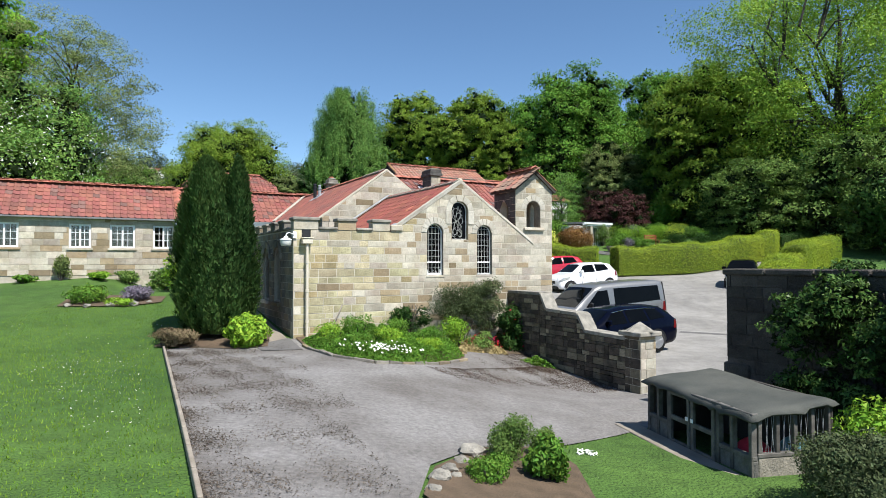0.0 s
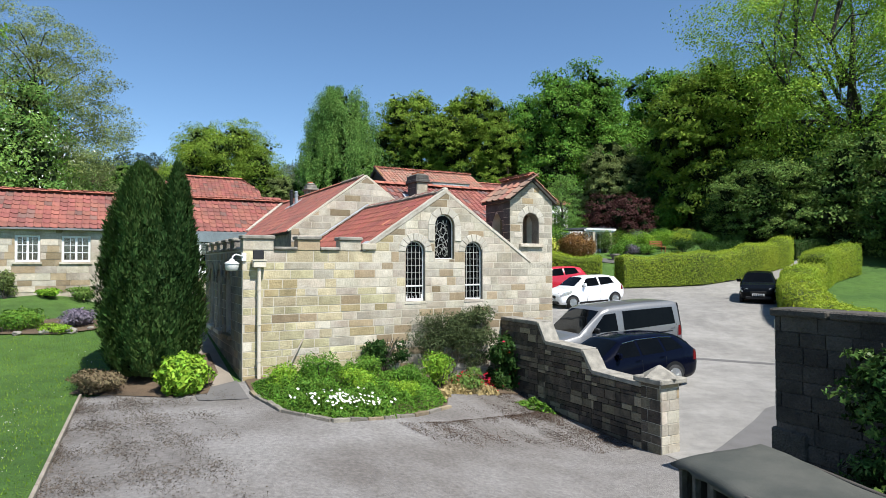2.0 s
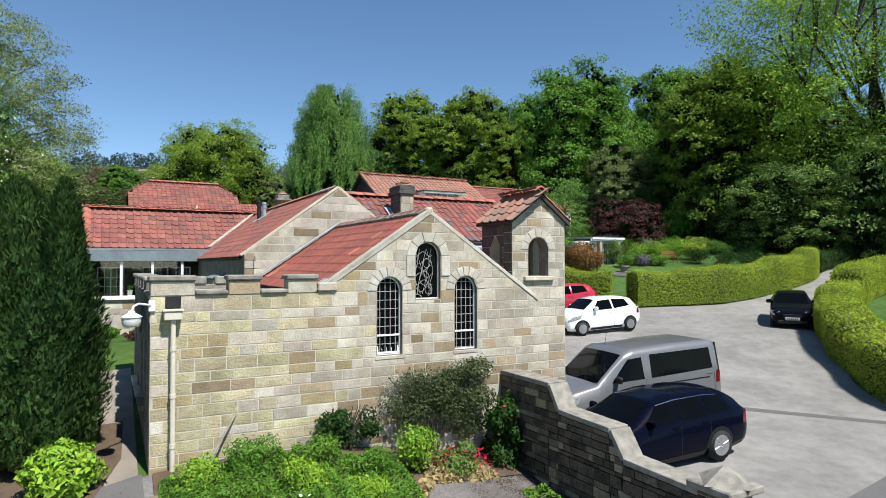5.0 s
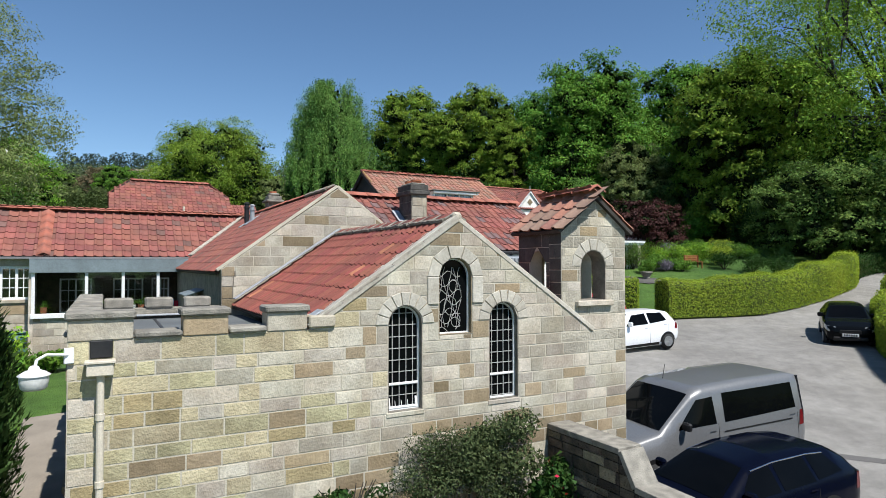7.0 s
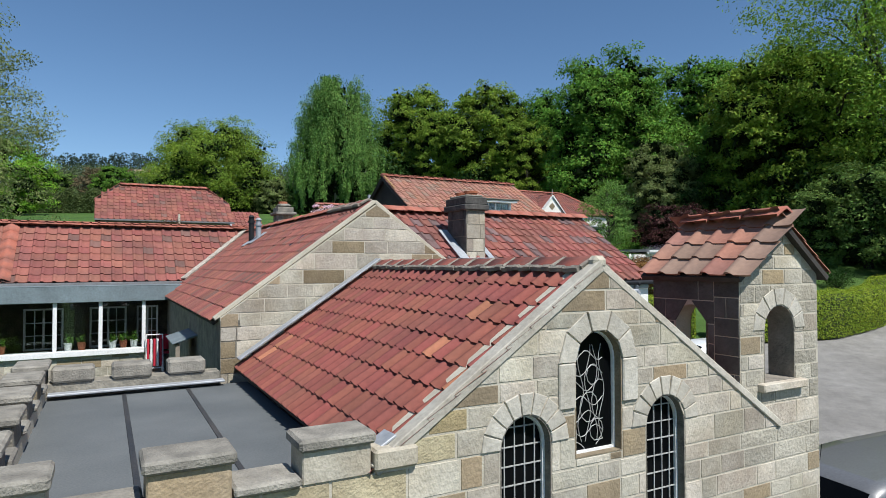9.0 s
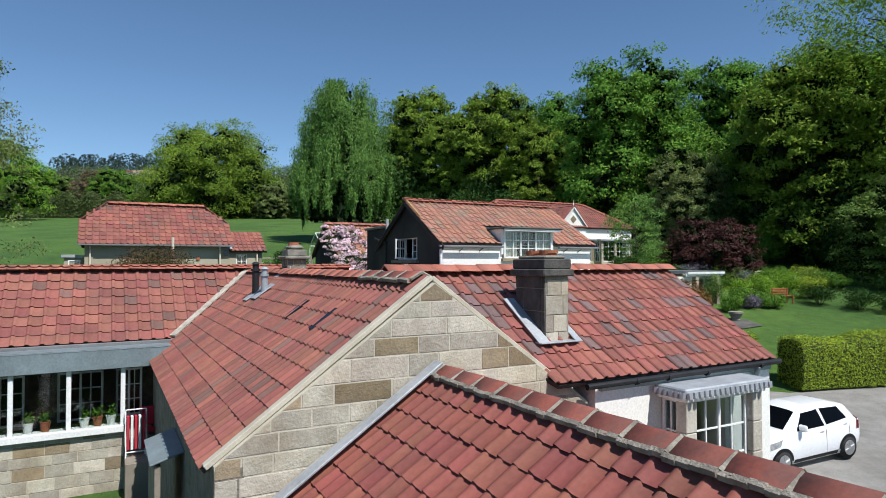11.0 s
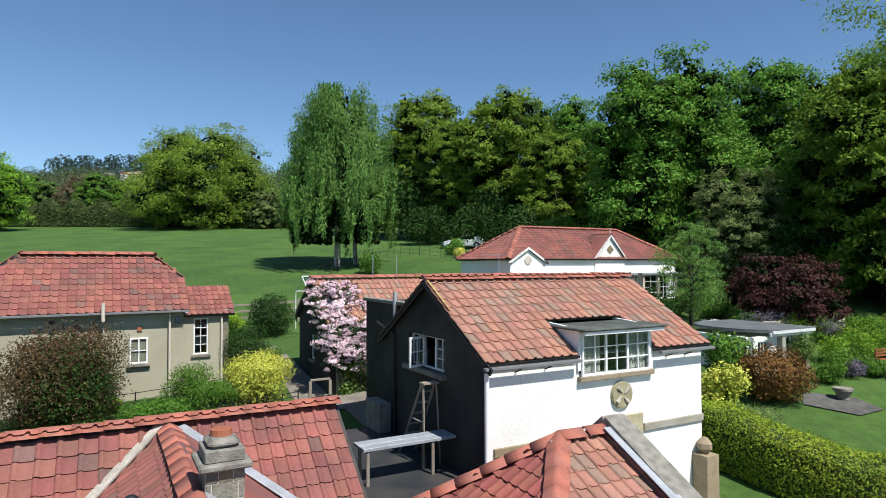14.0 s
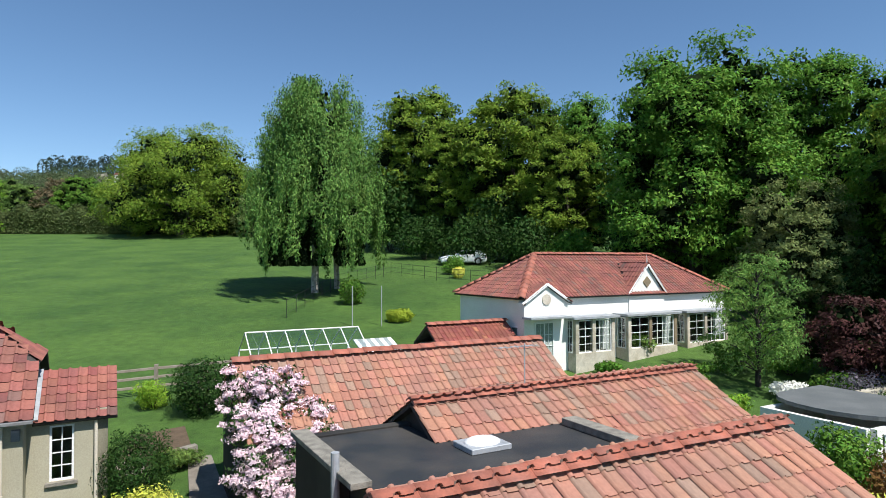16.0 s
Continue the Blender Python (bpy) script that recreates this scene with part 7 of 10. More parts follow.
HAT = [(0, 0.36, 0.62, 0.66, 0.62, 0.42), (0.1, 0.22, 0.74, 0.78, 0.74, 0.55), (0.4, 0.19, 0.86, 0.92, 0.80, 0.64), (0.8, 0.18, 0.93, 1.0, 0.82, 0.68), (1.4, 0.18, 0.95, 1.42, 0.82, 0.58), (1.9, 0.18, 0.96, 1.48, 0.82, 0.57),
       (2.8, 0.18, 0.99, 1.45, 0.82, 0.56), (3.2, 0.2, 1.0, 1.36, 0.80, 0.56), (3.45, 0.26, 0.96, 1.05, 0.77, 0.6), (3.54, 0.36, 0.8, 0.85, 0.74, 0.58)]
HP = [[(1.15, 0.98), (2.12, 0.99), (2.1, 1.37), (1.52, 1.34)], [(2.2, 1.0), (3.0, 1.06), (2.85, 1.34), (2.2, 1.37)]]
vx, vy = 7.2, 32.3
car("small_white_car", "small white hatchback parked by the hedge", pose(vx, vy, gz(vx, vy) - 0.02, 0, -3, 22), HAT, CAR_WHITE, HP, (0.85, 1.38, 0.64, 0.54), (3.22, 3.46, 0.5, 0.56), (0.62, 2.98), 0.29, 0.72)
vx, vy = 6.5, 36.6
car("red_hatchback", "red hatchback parked beyond the white car", pose(vx, vy, gz(vx, vy) - 0.02, 0, -3, 12), HAT, CAR_RED, HP, (0.85, 1.38, 0.64, 0.54), (3.22, 3.46, 0.5, 0.56), (0.62, 2.98), 0.29, 0.72)
vx, vy = 16.4, 33.9
car("black_hatchback", "black hatchback facing down the drive beside the hedge", pose(vx, vy, gz(vx, vy) - 0.02, 0, -3, 62), HAT, CAR_BLACK, HP, (0.85, 1.38, 0.64, 0.54), (3.22, 3.46, 0.5, 0.56), (0.62, 2.98), 0.29, 0.72)
vx, vy = -0.5, 92.5
car("far_white_car", "white car parked at the wood's edge", pose(vx, vy, gz(vx, vy), 0, 0, 10), EST, CAR_WHITE,
    [[(1.75, 0.99), (2.6, 1.0), (2.6, 1.37), (2.2, 1.33)], [(2.68, 1.0), (3.42, 1.01), (3.4, 1.37), (2.68, 1.38)]], (1.45, 2.12, 0.72, 0.56), (4.15, 4.45, 0.52, 0.58), (0.92, 3.72), 0.33, 0.68)

# ---- surfaces ----
DRIVE = mat("mossy_asphalt", (0.235, 0.224, 0.212), (0.125, 0.112, 0.10), 0.95, 0.6, 55, 0.8, 0.9, bdist=0.03, mid=14, midamp=0.75)
PARK = mat("pale_asphalt", (0.255, 0.245, 0.225), (0.175, 0.167, 0.153), 0.92, 0.5, 60, 0.8, 0.6, bdist=0.02, mid=2.5, midamp=0.45)
DARK_TAR = mat("dark_tar_patch", (0.13, 0.125, 0.12), (0.10, 0.095, 0.09), 0.9, 2, 70, 0.6, 0.4)
EDGE_L = [(-6.75, 15.0), (-5.1, 11.6), (-3.5, 8.3), (-2.1, 5.4), (-0.4, 1.9), (1.4, -1.8), (3.4, -6.0)]
drive = EDGE_L + [(6.0, -6.0), (4.2, -1.5), (2.4, 2.5), (0.6, 5.0), (-0.25, 6.2), (-0.15, 7.3), (0.5, 8.4), (1.6, 9.05), (2.9, 10.4), (3.7, 11.2), (5.2, 12.8), (4.6, 14.9), (2.7, 19.0), (1.0, 18.0), (-3.9, 16.0)]
sheet("driveway", drive, DRIVE, "worn grey asphalt drive with dark mossy patches", "driveway")
park = [(4.55, 14.85), (2.7, 19.2), (3.1, 20.4), (1.2, 25.5), (3.0, 36.8), (6.0, 38.6), (10.2, 37.6), (15, 38.3), (19, 40.6), (22, 43.0), (25.5, 46.5), (28.5, 50), (30.5, 48.5), (26.5, 43.5), (21.6, 38.6), (17.6, 33.6), (15.6, 30.0), (13.6, 25.5), (12.9, 21.5), (12.4, 16), (11.0, 11), (6.4, 12.0), (5.2, 12.8)]
sheet("car_park", park, PARK, "sunlit pale asphalt car park with cracks and patches", "car park", 0.03)
patch_ = [(6.6, 14.2), (9.0, 16.4), (10.8, 18.2), (10.2, 19.0), (8.2, 17.6), (7.4, 16.6), (5.6, 14.6)]
sheet("tar_patch", patch_, DARK_TAR, "darker tar repair strip on the asphalt", "asphalt patch", 0.036)
sheet("tar_seam", [(8.8, 23.2), (12.8, 21.6), (12.9, 21.85), (9.0, 23.5)], DARK_TAR, "dark seam line across the asphalt", "asphalt seam", 0.036)
pth = [loc(-0.15, 0.0), loc(-1.0, -0.3), loc(-1.0, 6.5), loc(-0.05, 6.5)]
sheet("path", [(p.x, p.y) for p in pth], PATH, "pale concrete path beside the chapel", "path", 0.03)
tar = [loc(-0.1, -1.3), loc(-1.0, -1.0), loc(-1.0, -0.25), loc(-0.1, 0.05)]
sheet("path_apron", [(p.x, p.y) for p in tar], DARK_TAR, "dark tar apron at the foot of the path", "path", 0.034)

# ---- leaf litter and moss lying on the drive ----
def litter(name, n, seed, spots, label, dark=(0.115, 0.094, 0.074)):
    """Flat crumbs of moss and dead leaf, thickest near the given lines (x0, y0, x1, y1, reach)."""
    r = np.random.RandomState(seed)
    L_ = np.array(spots)
    le = np.hypot(L_[:, 2] - L_[:, 0], L_[:, 3] - L_[:, 1]) * L_[:, 4]
    k = r.choice(len(L_), size=n, p=le / le.sum())
    u = r.rand(n)
    x = L_[k, 0] + (L_[k, 2] - L_[k, 0]) * u
    y = L_[k, 1] + (L_[k, 3] - L_[k, 1]) * u
    m_ = np.hypot(L_[k, 2] - L_[k, 0], L_[k, 3] - L_[k, 1])
    off = L_[k, 4] * r.rand(n) ** 1.8
    x = x + off * (L_[k, 3] - L_[k, 1]) / m_
    y = y - off * (L_[k, 2] - L_[k, 0]) / m_
    keep = np.sin(2.1 * x + 1.3 * y) + np.sin(3.7 * y - 1.9 * x + 1) + 0.8 * np.sin(6.3 * x + 5.1 * y) + 1.2 * r.normal(size=n) > -0.1 + 1.5 * off / L_[k, 4]
    x, y, off = x[keep], y[keep], off[keep]
    p = np.column_stack([x, y, [gz(a, b) + 0.036 for a, b in zip(x, y)]])
    d = np.tile((0.0, 0.0, 1.0), (len(p), 1)) + 0.25 * r.normal(size=(len(p), 3))
    v, f = leaf_cloud(p, d, 0.024 * (0.4 + 1.2 * r.rand(len(p))), seed, 0, LEAF_T)
    v[:, 2] = np.maximum(v[:, 2], np.repeat(p[:, 2] - 0.004, 3))
    ob = mesh_fast(name, v, f, mat(name, dark, tuple(0.6 * c for c in dark), 0.95, 1.0, 30, 0.8, 0, rand=0.7, island=True, spec=0.1))
    tagged(ob, label, "leaf litter", kind="stuff")


litter("moss_litter", 110000, 301, [(x1, y1, x0, y0, w) for (x0, y0), (x1, y1), w in zip(EDGE_L, EDGE_L[1:], (2.8, 2.5, 2.0, 1.5, 1.0, 0.8))], "dark moss and leaf crumbs along the drive's edge")
WALL_FOOT = [loc(6.7, -0.4), loc(6.7, -4.9)]
BED_FOOT = [loc(2.2, -3.3), loc(6.6, -2.2)]
litter("wall_litter", 60000, 302, [(WALL_FOOT[0].x, WALL_FOOT[0].y, WALL_FOOT[1].x, WALL_FOOT[1].y, 2.6), (BED_FOOT[0].x, BED_FOOT[0].y, BED_FOOT[1].x, BED_FOOT[1].y, 1.5)], "brown leaf litter below the garden wall and bed", (0.09, 0.064, 0.048))


# ---- kerb boards along the lawn ----
kerb = thing("lawn_edging", pose(0, 0, 0), "thin timber and stone edging along the lawn", "edging", kind="structure")
for i in range(6):
    (x0, y0), (x1, y1) = EDGE_L[i], EDGE_L[i + 1]
    n = 4
    for k in range(n):
        p = Vector((x0 + (x1 - x0) * k / n, y0 + (y1 - y0) * k / n, 0))
        q = Vector((x0 + (x1 - x0) * (k + 0.96) / n, y0 + (y1 - y0) * (k + 0.96) / n, 0))
        p.z, q.z = gz(p.x, p.y) + 0.04, gz(q.x, q.y) + 0.04
        strip("edging_board", [p, q], 0.05, WOOD_G, kerb, 0.12)


# ---- boundary wall, pier and gate wall ----
bwall = thing("boundary_wall", local(0, 0), "stepped dark rubble garden wall with stone coping", "wall")
top_line = [(0.0, 1.16), (1.6, 1.16), (1.88, 0.72), (3.2, 0.68), (3.5, 0.26), (4.95, 0.22)]
outl = [(0, -1.6), (4.95, -1.6)] + top_line[::-1]
# west face: x runs toward the pier
WF = Matrix.Translation((6.75, 0, 0)) @ Matrix(((0, 1, 0, 0), (-1, 0, 0, 0), (0, 0, 1, 0), (0, 0, 0, 1)))
# wall stone includes the west face's shade in its tone
plate("wall_core", outl, [], 0.35, WF, RUBBLE, bwall)
conv = []
for (x0, z0_), (x1, z1_) in zip(top_line, top_line[1:]):
    conv.append([(x0, -1.4), (x1, -1.4), (x1, z1_), (x0, z0_)])
stone_courses(bwall, WF, (0, 4.95), -1.3, 1.16, conv, [], RUBBLE, course=(0.075, 0.21), length=(0.10, 0.5), seed=41, singles=290, depth=0.045, joint=0.007, stuff_label="small dark rubble stones")
for (x0, z0_), (x1, z1_) in zip(top_line, top_line[1:]):
    p, q = Vector((6.925, -x0, z0_ + 0.05)), Vector((6.925, -x1, z1_ + 0.05))
    n = max(1, round((q - p).length / 0.6))
    for k in range(n):
        strip("coping_stone", [p.lerp(q, k / n), p.lerp(q, (k + 0.985) / n)], 0.44, COPING, bwall, 0.09)
pier = thing("gate_pier", local(6.93, -5.2), "square sandstone gate pier with pyramid cap", "pier")
bm = bmesh.new()
add_box(bm, (-0.25, -0.25, -1.6), (0.25, 0.25, 0.36), 0.01)
pcore = part("shaft", bm, MORTAR, pier)
# west face in darker rubble to paint its shade, the others in sandstone
for mm, mt in ((wall_m(-0.25, -0.25), STONE), (wall_m(0.25, -0.25, 90), STONE), (wall_m(-0.25, 0.25, -90), RUBBLE)):
    stone_courses(pcore, mm, (0, 0.5), -1.2, 0.36, [rect(0, -1.2, 0.5, 0.36)], [], mt, course=(0.17, 0.26), length=(0.25, 0.6), seed=43)
bm = bmesh.new()
add_box(bm, (-0.36, -0.36, 0.36), (0.36, 0.36, 0.47), 0.02)
add_tube(bm, (0, 0, 0.47), (0, 0, 0.68), 0.42, 0.03, 4)
pc = part("cap", bm, COPING, pier, "weathered pyramid cap")

# gritstone darkened: the shade on the gate wall is put into its colour
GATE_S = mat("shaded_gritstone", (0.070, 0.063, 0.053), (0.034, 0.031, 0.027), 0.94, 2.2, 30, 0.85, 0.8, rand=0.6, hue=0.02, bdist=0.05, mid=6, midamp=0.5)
gwall = thing("gate_wall", local(6.63, -7.8), "tall dark coursed stone gate wall half covered by ivy", "wall")
GW = Matrix(((0, 1, 0, 0), (-1, 0, 0, 0), (0, 0, 1, 0), (0, 0, 0, 1)))
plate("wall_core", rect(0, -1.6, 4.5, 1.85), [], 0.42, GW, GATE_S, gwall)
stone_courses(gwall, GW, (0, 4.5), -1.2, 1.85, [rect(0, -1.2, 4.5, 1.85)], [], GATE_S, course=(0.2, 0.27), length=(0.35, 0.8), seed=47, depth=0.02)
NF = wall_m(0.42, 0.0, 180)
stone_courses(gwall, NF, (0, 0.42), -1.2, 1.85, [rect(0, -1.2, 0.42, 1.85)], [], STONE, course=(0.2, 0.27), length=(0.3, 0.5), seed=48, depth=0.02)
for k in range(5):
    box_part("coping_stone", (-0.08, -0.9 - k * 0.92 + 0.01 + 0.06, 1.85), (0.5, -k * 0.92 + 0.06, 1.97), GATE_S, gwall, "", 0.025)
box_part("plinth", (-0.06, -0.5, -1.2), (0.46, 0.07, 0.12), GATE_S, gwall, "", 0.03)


# ---- planted ground cover ----
def in_poly_points(poly, n, seed):
    r = np.random.RandomState(seed)
    xs_ = [p[0] for p in poly]
    ys_ = [p[1] for p in poly]
    out = []
    while len(out) < n:
        x, y = r.uniform(min(xs_), max(xs_)), r.uniform(min(ys_), max(ys_))
        if inside(poly, x, y):
            out.append((x, y))
    return np.array(out), r


def edge_dist(poly, x, y):
    best = 9.0
    for i in range(len(poly)):
        (x1, y1), (x2, y2) = poly[i - 1], poly[i]
        dx, dy = x2 - x1, y2 - y1
        t = max(0, min(1, ((x - x1) * dx + (y - y1) * dy) / (dx * dx + dy * dy + 1e-9)))
        best = min(best, math.hypot(x - x1 - t * dx, y - y1 - t * dy))
    return best


def drift(name, poly, height, n, leaf, material, label, seed, category="plants", upright=0.0, frame_=None):
    """A low spreading mass of leaves over an outline of world points, domed toward its middle."""
    pts, r = in_poly_points(poly, n, seed)
    ed = np.array([edge_dist(poly, x, y) for x, y in pts])
    lump = 0.75 + 0.25 * np.sin(3.1 * pts[:, 0] + 1.3 * seed) * np.sin(2.7 * pts[:, 1] + seed) + 0.22 * np.sin(8.3 * pts[:, 0] + seed) * np.sin(7.1 * pts[:, 1]) + 0.14 * np.sin(17 * pts[:, 0] + 9 * pts[:, 1])
    top = height * np.clip(ed / 0.3, 0.12, 1) ** 0.6 * lump
    z = ground_z(pts[:, 0], pts[:, 1]) + top * (1 - 0.45 * r.rand(n) ** 2)
    c = np.column_stack([pts, z])
    nn = np.tile((0, 0, 1.0), (n, 1))
    if upright:
        nn = r.normal(size=(n, 3)) * (1, 1, 0.2)
        nn /= np.linalg.norm(nn, axis=1, keepdims=True)
    v, f = leaf_cloud(c, nn, leaf * 1.15 * (0.6 + 0.8 * r.rand(n)), seed, 0, LEAF_T)
    ob = mesh_fast(name, v, f, material)
    return tagged(ob, label, category, kind="stuff")


def lp(*pts):
    return [(loc(a, b).x, loc(a, b).y) for a, b in pts]


bed_poly = lp((0.05, -0.05), (0.02, -1.1), (0.25, -2.6), (0.9, -3.3), (2.0, -3.0), (3.2, -2.5), (3.9, -2.1), (4.4, -1.3), (6.7, -1.0), (6.72, -0.05))
sheet("flower_bed", bed_poly, SOIL, "dry brown soil bed under the chapel wall", "flower bed", 0.05, 0.4)
drift("ground_cover", lp((0.1, -0.4), (0.05, -1.3), (0.3, -2.55), (0.9, -2.9), (2.2, -2.9), (3.3, -2.5), (3.95, -2.0), (4.1, -1.1), (3.7, -0.5), (2.2, -0.25), (0.8, -0.25)), 0.34, 52000, 0.036, LEAF_BED, "dense fresh green ground cover in the bed", 61)
for i, (a, b, w, h, mt, lb) in enumerate(((0.65, -1.2, 0.9, 0.62, LEAF_LIME, "light green herb clump among the ground cover"), (1.5, -0.8, 0.9, 0.7, LEAF_BED, "leafy green herb clump among the ground cover"), (2.4, -0.9, 1.0, 0.72, LEAF_GREEN, "deeper green leafy clump among the ground cover"),
                                          (3.3, -1.2, 0.9, 0.6, LEAF_BED, "leafy green herb clump among the ground cover"), (1.1, -2.0, 0.8, 0.5, LEAF_GREEN, "deeper green leafy clump among the ground cover"), (2.9, -1.9, 0.8, 0.46, LEAF_LIME, "light green herb clump among the ground cover"), (2.0, -1.5, 0.8, 0.6, LEAF_LIME, "light green herb clump among the ground cover"))):
    p = loc(a, b)
    bush("herb_clump", p.x, p.y, w, h, mt, lb, 3000, 0.04, 230 + i, lobes_n=12, group="herbs of the chapel bed")
drift("daisy_leaves", lp((0.25, -1.6), (0.3, -2.7), (0.9, -3.35), (2.3, -3.0), (2.4, -2.3), (1.0, -2.2)), 0.36, 12000, 0.05, LEAF_GREEN, "low feathery daisy foliage at the bed's edge", 62, upright=1)
# daisies
rs = random.Random(9)
v, f = [], []
for i in range(150):
    a, b = rs.gauss(1.35, 0.42), rs.gauss(-2.75, 0.26)
    p = loc(a, b)
    z = gz(p.x, p.y) + 0.3 + rs.uniform(-0.06, 0.08)
    k = len(v)
    R = rs.uniform(0.016, 0.03)
    tx, ty = rs.gauss(0.2, 0.3), rs.gauss(-0.4, 0.3)
    for j in range(8):
        an = j * 0.785
        dx, dy = R * math.cos(an), R * math.sin(an)
        v.append((p.x + dx, p.y + dy, z - tx * dx - ty * dy))
    f.append(tuple(range(k, k + 8)))
tagged(link_mesh("white_daisies", v, f, PETAL_WHITE), "scatter of white daisies in the bed", "flowers", kind="stuff")
# edging stones of the bed
ring = thing("bed_edging", pose(0, 0, 0), "low pale stone edging round the flower bed", "edging", kind="structure")
el = lp((0.02, -0.9), (0.22, -2.6), (0.9, -3.36), (2.0, -3.06), (3.2, -2.56), (3.95, -2.15))
for (x0, y0), (x1, y1) in zip(el, el[1:]):
    n = max(1, int(math.hypot(x1 - x0, y1 - y0) / 0.34))
    for k in range(n):
        p = Vector((x0 + (x1 - x0) * k / n, y0 + (y1 - y0) * k / n, 0))
        q = Vector((x0 + (x1 - x0) * (k + 0.93) / n, y0 + (y1 - y0) * (k + 0.93) / n, 0))
        p.z, q.z = gz(p.x, p.y) + 0.02 + rs.uniform(0, 0.03), gz(q.x, q.y) + 0.02 + rs.uniform(0, 0.03)
        strip("edging_stone", [p, q], 0.10, STONE_GREY, ring, 0.09)


def wall_shrub(name, a, w, z0, z1, material, label, leaves, leaf, seed, out=0.35, b=0.0, blossoms=None):
    """A shrub trained up the chapel's front wall."""
    t = thing(name, local(a, b), label, "shrub")
    r = random.Random(seed)
    bm = bmesh.new()
    base = gz(*loc(a, b - 0.2)[:2])
    for i in range(6):
        x1 = r.uniform(-w / 2, w / 2) * 0.8
        xm, zm = x1 * 0.4, (base + z1) / 2
        add_tube(bm, (r.uniform(-0.1, 0.1), -0.15, base - 0.05), (xm, -0.18, zm), 0.025, 0.015, 5)
        add_tube(bm, (xm, -0.18, zm), (x1, -0.15, z1 - 0.15), 0.015, 0.006, 5)
    part("woody_stem", bm, BARK, t)
    lobes = []
    for i in range(16):
        lobes.append((r.uniform(-w / 2, w / 2) * 0.8, -out * r.uniform(0.3, 0.9), r.uniform(z0 + 0.15, z1 - 0.12), w * 0.17, out * 0.45, (z1 - z0) * 0.17))
    p, d = blob_points(lobes, leaves, seed, 0.4)
    p[:, 1] = np.minimum(p[:, 1], -0.02)
    rs_ = np.random.RandomState(seed)
    v, f = leaf_cloud(p, d, leaf * 1.15 * (0.6 + 0.8 * rs_.rand(leaves)), seed, 0, LEAF_T)
    mesh_fast("foliage", v, f, material, t)
    if blossoms:
        n = blossoms[1]
        p, d = blob_points(lobes, n, seed + 3, 0.98)
        p[:, 1] = np.minimum(p[:, 1], -0.05)
        v, f = leaf_cloud(p, d, 0.07 * (0.7 + 0.6 * rs_.rand(n)), seed)
        mesh_fast("blossom", v, f, blossoms[0], t)
    return t


wall_shrub("wall_shrub", 5.05, 2.5, -0.1, 1.5, leaf_mat("wall_shrub_leaf", (0.095, 0.125, 0.05), (0.055, 0.075, 0.03), rand=0.7), "twiggy grey-green shrub trained on the chapel wall", 15000, 0.042, 3, 0.34)
wall_shrub("small_wall_shrub", 3.25, 1.1, 0.15, 1.05, LEAF_DARK, "straggling dark shrub against the chapel wall", 1800, 0.07, 5, 0.4)
wall_shrub("rose_bush", 6.45, 0.8, -0.75, 0.75, LEAF_DARK, "dark leaved rose bush with red blooms in the corner", 3000, 0.085, 7, 0.7, -0.1, (PETAL_RED, 40))
bush("golden_shrub", loc(4.3, -1.0).x, loc(4.3, -1.0).y, 0.8, 0.95, LEAF_LIME, "yellow-green feathery shrub in the bed", 2200, 0.06, 11, lobes_n=8)
bush("red_perennial", loc(5.2, -0.8).x, loc(5.2, -0.8).y, 1.2, 0.5, LEAF_OLIVE, "low perennials with dusky red flowers", 1500, 0.07, 12, lobes_n=8)
drift("red_flowers", lp((4.7, -0.5), (4.7, -1.0), (6.0, -1.0), (6.0, -0.5)), 0.5, 160, 0.08, PETAL_RED, "scattered small red flowers in the bed", 63, "flowers")
drift("straw_grass", lp((3.9, -1.9), (4.4, -1.35), (5.9, -1.15), (5.9, -0.8), (4.4, -0.9)), 0.22, 1800, 0.11, mat("straw", (0.42, 0.33, 0.15), (0.3, 0.24, 0.11), 0.9, 3, 30, 0.7, 0), "dry straw coloured grass at the bed's edge", 64, upright=1)
drift("weeds", lp((6.0, -1.6), (6.05, -2.2), (6.6, -2.6), (6.7, -1.6)), 0.2, 500, 0.08, LEAF_GREEN, "small weeds along the foot of the wall", 65)

# ---- hutch ----
hut = thing("wooden_hutch", pose(0, 0, 0), "old dark timber aviary hutch with sagging felt roof", "hutch")
hA, hB, hD = Vector((3.63, 10.98, 0)), Vector((4.18, 8.40, 0)), 1.28
hx = (hB - hA).normalized()
hy = Vector((-hx.y, hx.x, 0))
HM = Matrix((hx, hy, Vector((0, 0, 1)))).transposed().to_4x4()
HM.translation = Vector((hA.x, hA.y, -0.9))
hut.matrix_basis = HM
HL = (hB - hA).length
FT, RT = 0.95, 1.06
WOOD_W = mat("weathered_hutch_timber", (0.135, 0.128, 0.115), (0.06, 0.056, 0.05), 0.88, 5, 45, 0.85, 0.5, rand=0.4, mid=18, midamp=0.4)
BASE_R = mat("rough_render", (0.17, 0.165, 0.15), (0.09, 0.088, 0.08), 0.95, 4, 30, 0.9, 0.8, bdist=0.03, mid=10, midamp=0.5)
box_part("base_panel", (0.03, 0.0, -0.2), (0.62, 0.08, 0.30), BASE_R, hut, "rough grey rendered base")
box_part("base_panel", (1.92, 0.0, -0.2), (HL, 0.08, 0.30), BASE_R, hut, "rough grey rendered base")
box_part("base_wall", (HL - 0.08, 0.08, -0.2), (HL, hD, 0.34), STONE_GREY, hut, "rendered low end wall")
box_part("back_wall", (0, hD - 0.06, -0.2), (HL, hD, RT), WOOD_D, hut)
